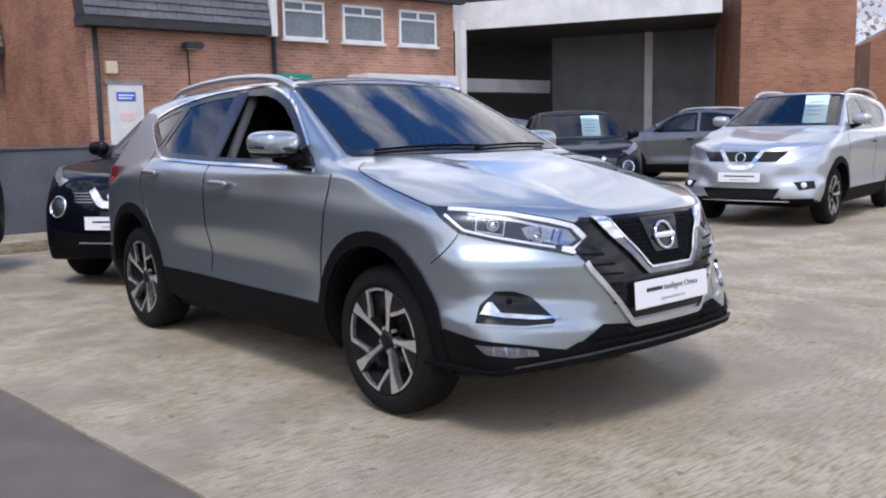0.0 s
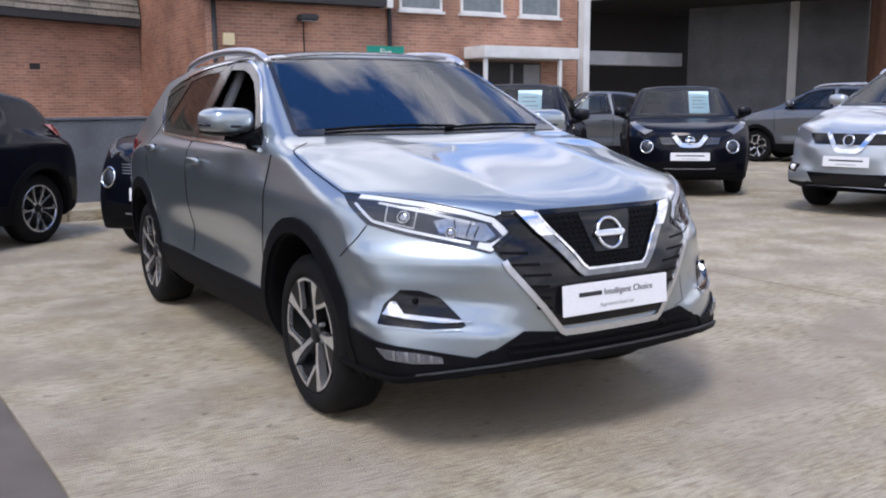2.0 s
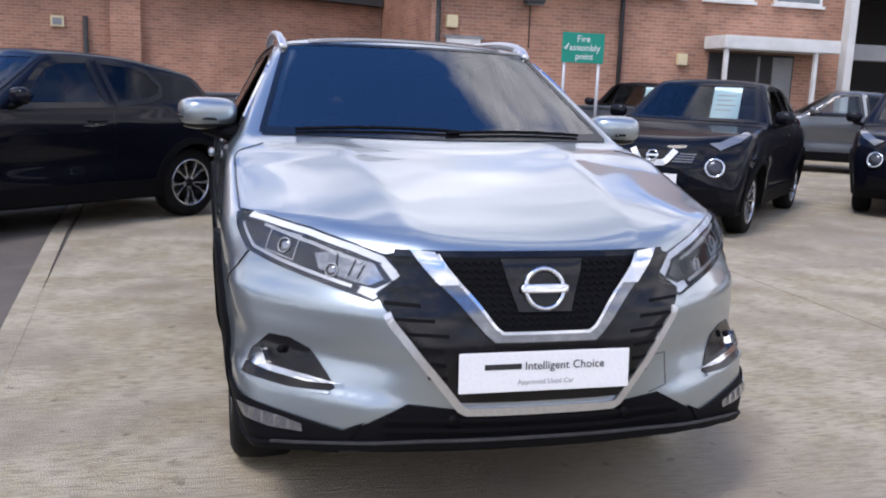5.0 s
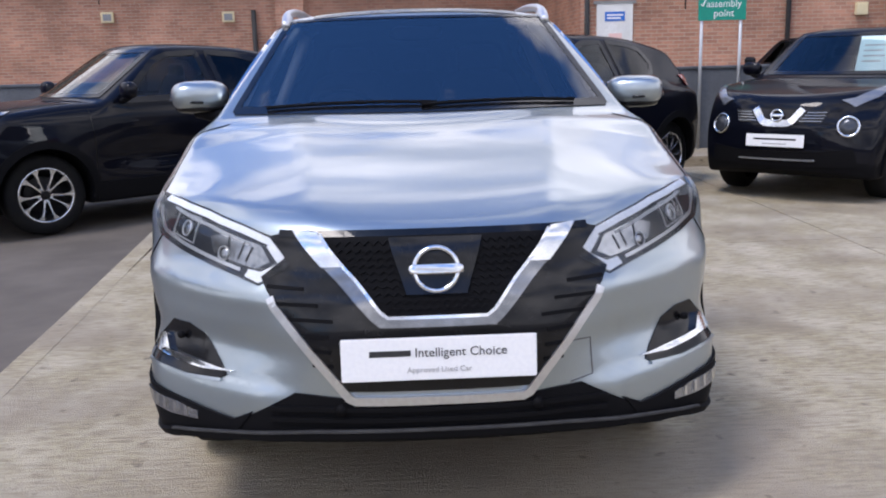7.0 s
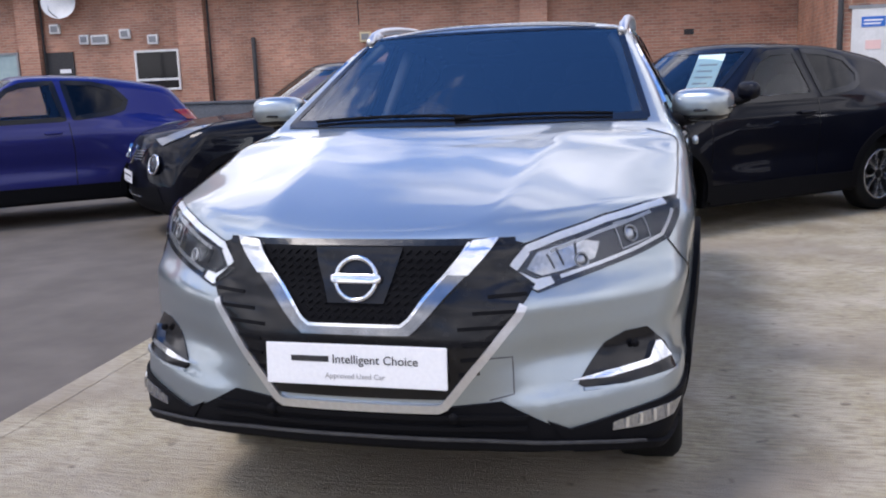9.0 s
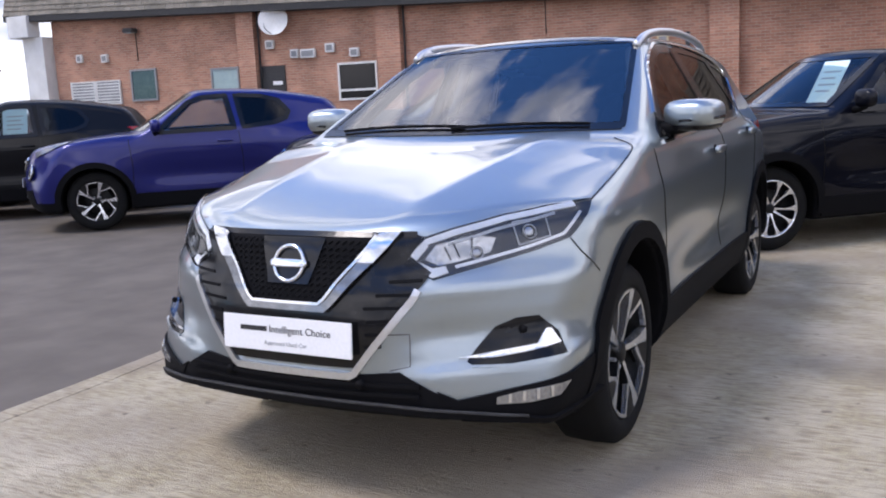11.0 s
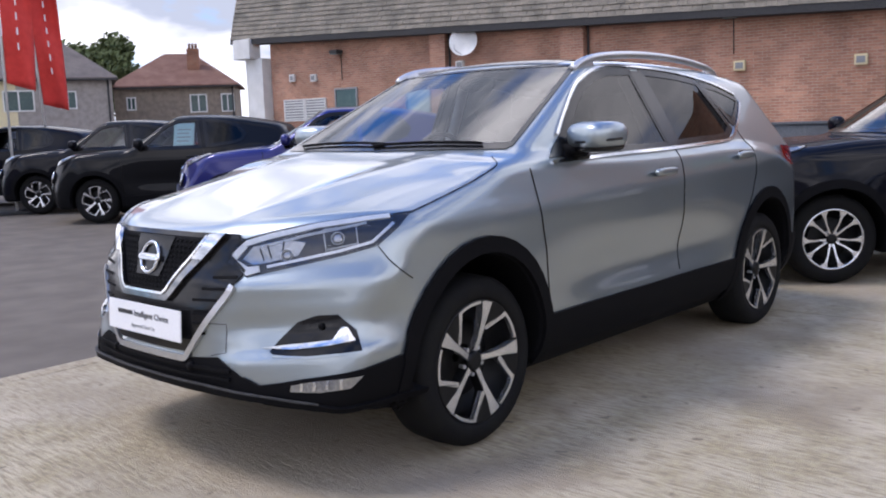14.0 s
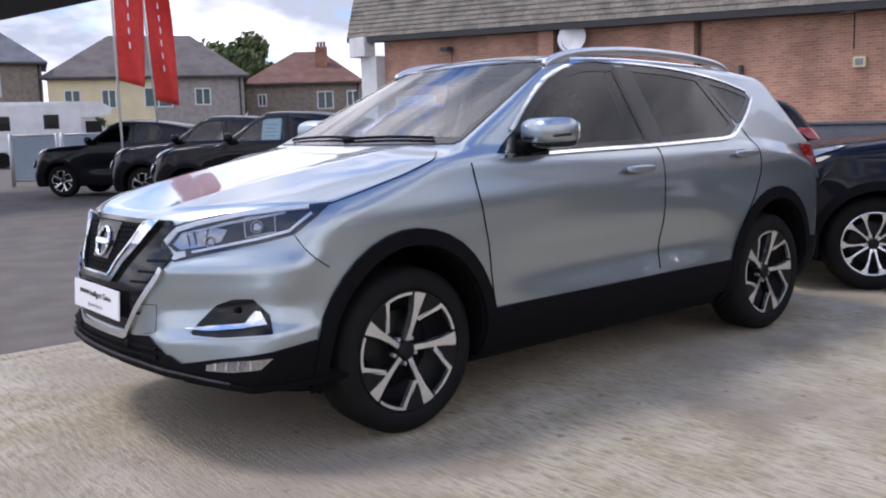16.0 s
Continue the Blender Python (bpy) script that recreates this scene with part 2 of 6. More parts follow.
ROOF_GREY = material("slate_roof", (0.12, 0.125, 0.135), rough=0.8, bump=0.3, grain=(0.16, 0.165, 0.17), stain=(0.09, 0.09, 0.1), scale=14)
LEAF = material("leaf", (0.085, 0.105, 0.045), rough=0.7, grain=(0.09, 0.12, 0.035), scale=6, vary=0.4)
BARK = material("bark", (0.09, 0.07, 0.05), rough=0.95, bump=0.6, grain=(0.13, 0.1, 0.075), scale=30)
FLAG_RED = material("red_flag_cloth", (0.62, 0.045, 0.035), rough=0.8, grain=(0.7, 0.06, 0.045), stain=(0.5, 0.035, 0.03), scale=8)
GREEN = material("green_sign", (0.0, 0.24, 0.17), rough=0.4, grain=(0.0, 0.27, 0.19), scale=30)
BLUE_SIGN = material("blue_sign", (0.02, 0.13, 0.5), rough=0.4, grain=(0.03, 0.16, 0.55), scale=30)
STEEL = material("galvanised_steel", (0.42, 0.43, 0.44), rough=0.45, metal=0.6, grain=(0.5, 0.51, 0.52), scale=50)


def glass(name, tint, rough=0.0, ior=2.0):
    """Thin window glass: mirror gloss by Fresnel over a tinted, see-through pane."""
    m = bpy.data.materials.new(name)
    m.use_nodes = True
    t = m.node_tree
    t.nodes.clear()
    out, mix = t.nodes.new("ShaderNodeOutputMaterial"), t.nodes.new("ShaderNodeMixShader")
    see, gloss, fres = t.nodes.new("ShaderNodeBsdfTransparent"), t.nodes.new("ShaderNodeBsdfGlossy"), t.nodes.new("ShaderNodeFresnel")
    see.inputs["Color"].default_value = (*tint, 1)
    gloss.inputs["Roughness"].default_value = rough
    fres.inputs["IOR"].default_value = ior
    for a, b in ((fres.outputs[0], mix.inputs[0]), (see.outputs[0], mix.inputs[1]), (gloss.outputs[0], mix.inputs[2]), (mix.outputs[0], out.inputs[0])):
        t.links.new(a, b)
    return m


SCREEN = glass("windscreen_glass", (0.58, 0.66, 0.70), ior=2.4)
CLEAR = glass("clear_screen_glass", (0.72, 0.78, 0.80), ior=1.6)
PRIVACY = glass("privacy_glass", (0.04, 0.044, 0.048), ior=1.42)
SIDE_GLASS = glass("side_glass", (0.20, 0.25, 0.28), ior=1.45)
LENS = glass("lens_glass", (0.94, 0.95, 0.96), ior=1.28)
PANE = glass("window_pane", (0.25, 0.28, 0.3))


# ---- mesh helpers ----
def mesh_object(name, verts, faces, mat, parent=None, label="", smooth=False):
    me = bpy.data.meshes.new(name)
    me.from_pydata([tuple(map(float, v)) for v in verts], [], [tuple(map(int, f)) for f in faces])
    me.update()
    if smooth:
        me.polygons.foreach_set("use_smooth", [True] * len(me.polygons))
    for m in mat if isinstance(mat, (list, tuple)) else (mat,):
        me.materials.append(m)
    ob = new(name, me)
    if parent:
        ob.parent = parent
    if label:
        ob["label"] = label
    return ob


def part(name, bm, mat, parent=None, label="", smooth=False):
    me = bpy.data.meshes.new(name)
    bmesh.ops.recalc_face_normals(bm, faces=bm.faces)
    bm.to_mesh(me)
    bm.free()
    if smooth:
        me.polygons.foreach_set("use_smooth", [True] * len(me.polygons))
    for m in mat if isinstance(mat, (list, tuple)) else (mat,):
        me.materials.append(m)
    ob = new(name, me)
    if parent:
        ob.parent = parent
    if label:
        ob["label"] = label
    return ob


def box_bm(x0, y0, z0, x1, y1, z1, bevel=0.0, bm=None):
    bm2 = bmesh.new()
    vs = [bm2.verts.new(v) for v in ((x0, y0, z0), (x1, y0, z0), (x1, y1, z0), (x0, y1, z0), (x0, y0, z1), (x1, y0, z1), (x1, y1, z1), (x0, y1, z1))]
    for f in ((0, 3, 2, 1), (4, 5, 6, 7), (0, 1, 5, 4), (1, 2, 6, 5), (2, 3, 7, 6), (3, 0, 4, 7)):
        bm2.faces.new([vs[i] for i in f])
    if bevel:
        bmesh.ops.bevel(bm2, geom=list(bm2.edges), offset=bevel, segments=2, affect="EDGES")
    if bm is None:
        return bm2
    me = bpy.data.meshes.new("tmp")
    bm2.to_mesh(me)
    bm2.free()
    bm.from_mesh(me)
    bpy.data.meshes.remove(me)
    return bm


def box(name, x0, y0, z0, x1, y1, z1, mat, parent=None, label="", bevel=0.0):
    return part(name, box_bm(x0, y0, z0, x1, y1, z1, bevel), mat, parent, label)


def tube(points, radius, sides=8, caps=True):
    """A round bar through the points, as vertices and faces."""
    pts = [Vector(p) for p in points]
    verts, faces = [], []
    for i, p in enumerate(pts):
        d = (pts[min(i + 1, len(pts) - 1)] - pts[max(i - 1, 0)]).normalized()
        a = d.orthogonal().normalized() if i == 0 else (a - d * a.dot(d)).normalized()
        b = d.cross(a)
        r = radius[i] if isinstance(radius, (list, tuple)) else radius
        verts += [p + (a * math.cos(2 * math.pi * k / sides) + b * math.sin(2 * math.pi * k / sides)) * r for k in range(sides)]
    for i in range(len(pts) - 1):
        for k in range(sides):
            faces.append((i * sides + k, i * sides + (k + 1) % sides, (i + 1) * sides + (k + 1) % sides, (i + 1) * sides + k))
    if caps:
        faces += [tuple(range(sides))[::-1], tuple(range((len(pts) - 1) * sides, len(pts) * sides))]
    return verts, faces


def rod(name, points, radius, mat, parent=None, label="", sides=8):
    v, f = tube(points, radius, sides)
    return mesh_object(name, v, f, mat, parent, label, smooth=True)


def thing(name, m, label, category, group="", kind=""):
    ob = new(name)
    ob.matrix_world = m
    return tagged(ob, label, category, group, kind)


# ---- car bodies ----
def smax(k, *fs):
    """Smooth maximum of several fields: edges rounded over about k metres."""
    out = fs[0]
    for f in fs[1:]:
        h = np.clip(0.5 + 0.5 * (out - f) / k, 0, 1)
        out = f + (out - f) * h + k * h * (1 - h)
    return out


def smin(k, a, b):
    return -smax(k, -a, -b)


def curve(x, *knots):
    """A smooth curve through (x, value) knots, level beyond the ends."""
    kx, ky = np.array(knots, float).T
    d = np.diff(ky) / np.diff(kx)
    m = np.r_[d[0], np.where(d[:-1] * d[1:] > 0, 2 * d[:-1] * d[1:] / np.where(d[:-1] + d[1:] == 0, 1, d[:-1] + d[1:]), 0), d[-1]]
    x = np.clip(x, kx[0], kx[-1])
    i = np.clip(np.searchsorted(kx, x) - 1, 0, len(kx) - 2)
    h = kx[i + 1] - kx[i]
    t = (x - kx[i]) / h
    return (2 * t**3 - 3 * t**2 + 1) * ky[i] + (t**3 - 2 * t**2 + t) * h * m[i] + (3 * t**2 - 2 * t**3) * ky[i + 1] + (t**3 - t**2) * h * m[i + 1]


def net(field, low, high, step):
    """The zero surface of a field as a net of quads, every corner drawn onto the surface itself."""
    axes = [np.arange(a, b + step, step) for a, b in zip(low, high)]
    gx, gy, gz = np.meshgrid(*axes, indexing="ij")
    v = field(gx, gy, gz)
    inside = v < 0
    n = np.array(v.shape) - 1
    total, count = np.zeros((*n, 3)), np.zeros(n)
    for axis in range(3):
        a = [slice(0, -1) if k == axis else slice(None) for k in range(3)]
        b = [slice(1, None) if k == axis else slice(None) for k in range(3)]
        va, vb = v[tuple(a)], v[tuple(b)]
        cross = inside[tuple(a)] != inside[tuple(b)]
        t = np.where(cross, va / np.where(va == vb, 1, va - vb), 0)
        p = [g[tuple(a)] for g in (gx, gy, gz)]
        p[axis] = p[axis] + t * step
        o = [k for k in range(3) if k != axis]
        for i in (0, 1):
            for j in (0, 1):
                s = [slice(None)] * 3
                s[o[0]] = slice(i, i + n[o[0]])
                s[o[1]] = slice(j, j + n[o[1]])
                c = cross[tuple(s)]
                count += c
                for k in range(3):
                    total[..., k] += p[k][tuple(s)] * c
    cell = count > 0
    ids = -np.ones(n, int)
    ids[cell] = np.arange(cell.sum())
    verts = total[cell] / count[cell][:, None]
    faces = []
    for axis in range(3):
        o = [(axis + 1) % 3, (axis + 2) % 3]
        a = [slice(0, -1) if k == axis else slice(1, -1) for k in range(3)]
        b = [slice(1, None) if k == axis else slice(1, -1) for k in range(3)]
        ia, ib = inside[tuple(a)], inside[tuple(b)]
        at = np.argwhere(ia != ib)
        if not len(at):
            continue
        flip = ia[tuple(at.T)]
        at = at + np.array([0 if k == axis else 1 for k in range(3)])
        e0, e1 = np.eye(3, dtype=int)[o[0]], np.eye(3, dtype=int)[o[1]]
        q = np.stack([ids[tuple((at - d).T)] for d in (e0 * 0, e0, e0 + e1, e1)], 1)
        q[~flip] = q[~flip][:, ::-1]
        faces.append(q)
    faces = np.concatenate(faces)
    for _ in range(4):
        f0 = field(*verts.T)
        e = 1e-3
        g = np.stack([(field(*(verts + d).T) - f0) / e for d in np.eye(3) * e], 1)
        verts = verts - np.clip(f0[:, None] * g / np.maximum((g**2).sum(1), 0.2)[:, None], -step, step)
    return verts, faces


def tree_of(verts, faces):
    from mathutils.bvhtree import BVHTree

    return BVHTree.FromPolygons([tuple(v) for v in verts.tolist()], faces.tolist())


class Skin:
    """The surface that trim is laid on: the net of a field, with the field's own normals at its corners, blended across its faces."""

    def __init__(self, field, verts, faces):
        e = 0.008
        self.tree, self.verts, self.faces = tree_of(verts, faces), verts, faces
        g = np.stack([field(*(verts + d).T) - field(*(verts - d).T) for d in np.eye(3) * e], 1)
        self.normals = g / (np.linalg.norm(g, axis=1)[:, None] + 1e-9)

    def settle(self, found):
        if found[0] is None:
            return found
        ids = self.faces[found[2]]
        d = np.linalg.norm(self.verts[ids] - np.array(found[0]), axis=1)
        n = (self.normals[ids] / (d[:, None] ** 2 + 1e-6)).sum(0)
        return found[0], Vector(n).normalized(), found[2], found[3]

    def ray_cast(self, start, way):
        return self.settle(self.tree.ray_cast(start, way))

    def find_nearest(self, p):
        return self.settle(self.tree.find_nearest(p))


def spline(points, per=6, closed=True):
    """Points along a smooth curve through the given ones."""
    p = np.array(points, float)
    n, out = len(p), []
    for i in range(n if closed else n - 1):
        a, b, c, d = (p[(i + k) % n] if closed else p[min(max(i + k, 0), n - 1)] for k in (-1, 0, 1, 2))
        for t in np.arange(per) / per:
            out.append(0.5 * (2 * b + (c - a) * t + (2 * a - 5 * b + 4 * c - d) * t**2 + (3 * b - a - 3 * c + d) * t**3))
    if not closed:
        out.append(p[-1])
    return np.array(out)


def dense(points, gap, closed=True):
    """Points along straight lines between the given ones, no farther apart than the gap."""
    p, out = np.array(points, float), []
    for i in range(len(p) if closed else len(p) - 1):
        a, b = p[i], p[(i + 1) % len(p)]
        k = max(1, int(np.ceil(np.linalg.norm(b - a) / gap)))
        out += [a + (b - a) * j / k for j in range(k)]
    if not closed:
        out.append(p[-1])
    return np.array(out)


def frame_of(way):
    w = Vector(way).normalized()
    u = w.cross(Vector((0, 0, 1))) if abs(w.z) < 0.95 else Vector((1, 0, 0))
    u.normalize()
    return u, w.cross(u).normalized(), w


def inside_poly(poly, pts):
    x, y = pts.T
    hit = np.zeros(len(pts), bool)
    for (x0, y0), (x1, y1) in zip(poly, np.roll(poly, -1, 0)):
        with np.errstate(divide="ignore", invalid="ignore"):
            hit ^= ((y0 > y) != (y1 > y)) & (x < (x1 - x0) * (y - y0) / (y1 - y0) + x0)
    return hit


def patch(tree, outline, way, off=0.003, thick=0.006, gap=0.03):
    """A thin sheet that follows the body under an outline seen along a way: its vertices and faces, with edges turned down."""
    from mathutils.geometry import delaunay_2d_cdt

    u, v, w = frame_of(way)
    base = dense(outline, gap)
    flat = np.stack([base @ np.array(u), base @ np.array(v)], 1)
    lo, hi = flat.min(0), flat.max(0)
    gx, gy = np.meshgrid(np.arange(lo[0] + gap / 2, hi[0], gap), np.arange(lo[1] + gap / 2, hi[1], gap))
    grid = np.stack([gx.ravel(), gy.ravel()], 1)
    grid = grid[inside_poly(flat, grid)] if len(grid) else grid
    if len(grid):
        near = np.sqrt(((grid[:, None] - flat[None]) ** 2).sum(-1)).min(1)
        grid = grid[near > gap * 0.45]
    n = len(flat)
    pts = [Vector(p) for p in np.concatenate([flat, grid])]
    vs, _, fs, *_ = delaunay_2d_cdt(pts, [(i, (i + 1) % n) for i in range(n)], [], 1, 1e-5)
    top, low, good = [], [], []
    middle = Vector(base.mean(0))
    for p in vs:
        start = u * p[0] + v * p[1] + w * (middle.dot(w) - 1.5)
        hit, normal, _, far = tree.ray_cast(start, w)
        if hit is None:
            hit, normal, _, far = tree.find_nearest(u * p[0] + v * p[1] + w * middle.dot(w))
        if normal.dot(w) > 0:
            normal = -normal
        top.append(hit + normal * off)
        low.append(hit + normal * (off - thick))
    m = len(top)
    faces = [tuple(f) for f in fs]
    edges = {}
    for f in faces:
        for a, b in zip(f, f[1:] + f[:1]):
            edges[(a, b)] = edges.get((a, b), 0) + 1
    rim = [(a, b) for a, b in edges if (b, a) not in edges]
    a, b, c = (Vector(top[i]) for i in faces[0][:3])
    if (b - a).cross(c - a).dot(w) > 0:
        faces = [f[::-1] for f in faces]
        rim = [(b, a) for a, b in rim]
    used = sorted({i for e in rim for i in e})
    edge, base_at = {i: m + k for k, i in enumerate(used)}, {i: m + len(used) + k for k, i in enumerate(used)}
    verts = top + [top[i] for i in used] + [low[i] for i in used]
    faces += [(edge[b], edge[a], base_at[a], base_at[b]) for a, b in rim]
    return verts, faces


def ribbon(tree, points, way, width, off=0.004, thick=0.008, gap=0.03, closed=False):
    """A narrow strip that follows the body along a line seen along a way."""
    w = Vector(way).normalized()
    spots = []
    for p in dense(points, gap, closed):
        p = Vector(p)
        hit, normal, _, _ = tree.ray_cast(p - w * 0.6, w)
        if hit is None or (hit - p).length > 0.25:
            hit, normal, _, _ = tree.find_nearest(p)
        if normal.dot(w) > 0:
            normal = -normal
        spots.append((hit, normal))
    n, verts, faces = len(spots), [], []
    for i, (p, nm) in enumerate(spots):
        a = spots[(i - 1) % n if closed else max(i - 1, 0)][0]
        b = spots[(i + 1) % n if closed else min(i + 1, n - 1)][0]
        t = (b - a).normalized()
        side = nm.cross(t).normalized() * (width / 2)
        for q in (p + side, p - side):
            hit, hn, _, _ = tree.find_nearest(q)
            hit = hit if (hit - q).length < width else q
            verts.append(hit + nm * off)
        verts += [verts[-2] - nm * thick, verts[-1] - nm * thick]
    for i in range(n if closed else n - 1):
        a, b = 4 * i, 4 * ((i + 1) % n)
        faces += [(a, a + 1, b + 1, b), (a + 2, a, b, b + 2), (a + 1, a + 3, b + 3, b + 1)]
    if not closed:
        e = 4 * (n - 1)
        faces += [(0, 2, 3, 1), (e, e + 1, e + 3, e + 2)]
    return verts, faces


def blob(centre, radii, power=2.6, rows=14, sides=28, tilt=None):
    """A rounded form, between an egg and a soft box."""
    v, f = [], []
    m = tilt or Matrix()

    def sp(c):
        return math.copysign(abs(c) ** (2 / power), c)

    for i in range(1, rows):
        a = math.pi * i / rows - math.pi / 2
        for k in range(sides):
            b = 2 * math.pi * k / sides
            q = Vector((radii[0] * sp(math.cos(a)) * sp(math.cos(b)), radii[1] * sp(math.cos(a)) * sp(math.sin(b)), radii[2] * sp(math.sin(a))))
            v.append(Vector(centre) + (m @ q if tilt else q))
    for i in range(rows - 2):
        for k in range(sides):
            f.append((i * sides + k, i * sides + (k + 1) % sides, (i + 1) * sides + (k + 1) % sides, (i + 1) * sides + k))
    f += [tuple(range(sides))[::-1], tuple(range((rows - 2) * sides, (rows - 1) * sides))]
    return v, f


def lettering(name, text, m, size, mat, parent=None):
    """Raised words in the built-in font, as a mesh that faces local +z."""
    cu = bpy.data.curves.new(name, "FONT")
    cu.body, cu.size, cu.align_x, cu.align_y, cu.extrude = text, size, "CENTER", "CENTER", 0.0006
    cu.resolution_u = 3
    tmp = bpy.data.objects.new("tmp_text", cu)
    scene.collection.objects.link(tmp)
    bpy.context.view_layer.update()
    me = bpy.data.meshes.new_from_object(tmp.evaluated_get(bpy.context.evaluated_depsgraph_get()))
    bpy.data.objects.remove(tmp)
    me.materials.clear()
    me.materials.append(mat)
    ob = new(name, me)
    if parent:
        ob.parent = parent
    ob.matrix_local = m
    return ob


def flip(points):
    return [(-x, y, z) for x, y, z in points]


def widened(outline, by):
    """An outline pushed outwards from its middle."""
    o = np.array(outline, float)
    d = o - o.mean(0)
    return o + d / (np.linalg.norm(d, axis=1)[:, None] + 1e-6) * by


def cut(verts, faces, windows):
    """The faces left after openings are cut where outlines, seen along their ways, meet the body."""
    mid = verts[faces].mean(1)
    nrm = np.cross(verts[faces[:, 1]] - verts[faces[:, 0]], verts[faces[:, 2]] - verts[faces[:, 0]])
    nrm /= np.linalg.norm(nrm, axis=1)[:, None] + 1e-9
    keep = np.ones(len(faces), bool)
    for outline, way, deep in windows:
        u, v, w = (np.array(a) for a in frame_of(way))
        o = np.array(outline, float)
        hit = inside_poly(np.stack([o @ u, o @ v], 1), np.stack([mid @ u, mid @ v], 1))
        hit &= (nrm @ w < -0.15) & (np.abs(mid @ w - (o @ w).mean()) < deep)
        keep &= ~hit
    return faces[keep]


def body_field(s, arches=True):
    """The outer form of a car as a field: lower body and cabin, each a smooth meeting of faces, joined, less the wheel arches."""
    L = s["wheelbase"]

    def field(x, y, z):
        ax = np.abs(x)
        front = -curve(z, *s["nose"]) + (s["sweep"] + s["sweep_z"] * (z - 0.55)) * ax**s["power"] - y
        rear = y - (curve(z, *s["tail"]) - s["tail_sweep"] * ax**3)
        wide = curve(z, *s["side"]) + curve(y, *s["plan"])
        for yc in (0.0, L):
            wide = wide + s["bulge"] * np.exp(-(((y - yc) / 0.42) ** 2) - ((z - 0.55) / 0.28) ** 2)
        crease = s["crease"] * np.exp(-(((z - (s["crease_z"] + 0.035 * (y - 1.2))) / 0.075) ** 2))
        scoop = s["scoop"] * np.exp(-(((z - 0.60) / 0.12) ** 2) - ((y - L / 2) / 0.8) ** 4)
        side = ax - (wide + crease - scoop)
        if "bumper" in s:
            mask = np.clip((ax - 0.34) / 0.16, 0, 1) * np.clip((-0.36 - y) / 0.16, 0, 1)
            form = sum(h * np.exp(-(((z - zc - 0.05 * (ax - 0.6)) / w) ** 2)) for zc, h, w in s["bumper"]) * mask
            form = form + s["ledge"][1] * mask / (1 + np.exp(np.clip((z - s["ledge"][0] + 0.10 * (0.6 - ax)) / 0.008, -40, 40)))
            front, side = front - form, side - form
        deck = curve(y, *s["deck"]) - curve(y, *s["deck_drop"]) * (ax / 0.8) ** 4 + s["ridge"] * np.exp(-np.sqrt(((ax - s["ridge_x"] - 0.13 * (y + 0.8)) / 0.09) ** 2 + 0.10)) * curve(y, (-0.9, 0.3), (-0.55, 1), (0.1, 0.9), (0.4, 0))
        top = (z - deck) * 0.96
        low = smax(0.05, side, top)
        low = smax(0.045, low, front * 0.9)
        low = smax(0.06, low, rear)
        low = smax(0.03, low, curve(y, *s["under"]) - z)
        cab = ax - (s["belt_x"] - s["tumble"] * (np.maximum(z, 1.07) - 1.10) - curve(y, *s["cab_plan"]))
        roof = z - (curve(y, *s["roof"]) - s["roof_x"] * (ax / 0.6) ** 2.5)
        screen = ((z - s["screen"][1]) - s["screen"][2] * (y - s["screen"][0] - s["screen"][3] * ax**2)) * 0.86
        back = (y - (s["back"][0] - s["back"][1] * (z - 1.0) - 0.22 * ax**2)) * 0.85
        upper = smax(0.05, cab, roof)
        upper = smax(0.03, upper, screen)
        upper = smax(0.07, upper, back)
        upper = smax(0.02, upper, 0.85 - z)
        f = smin(0.035, low, upper)
        for yc in (0.0, L) if arches else ():
            arch = np.sqrt((y - yc) ** 2 + ((z - s["hub"]) * s["arch_z"]) ** 2) - s["arch"]
            f = np.maximum(f, -np.maximum(arch, 0.52 - ax))
        return f

    return field


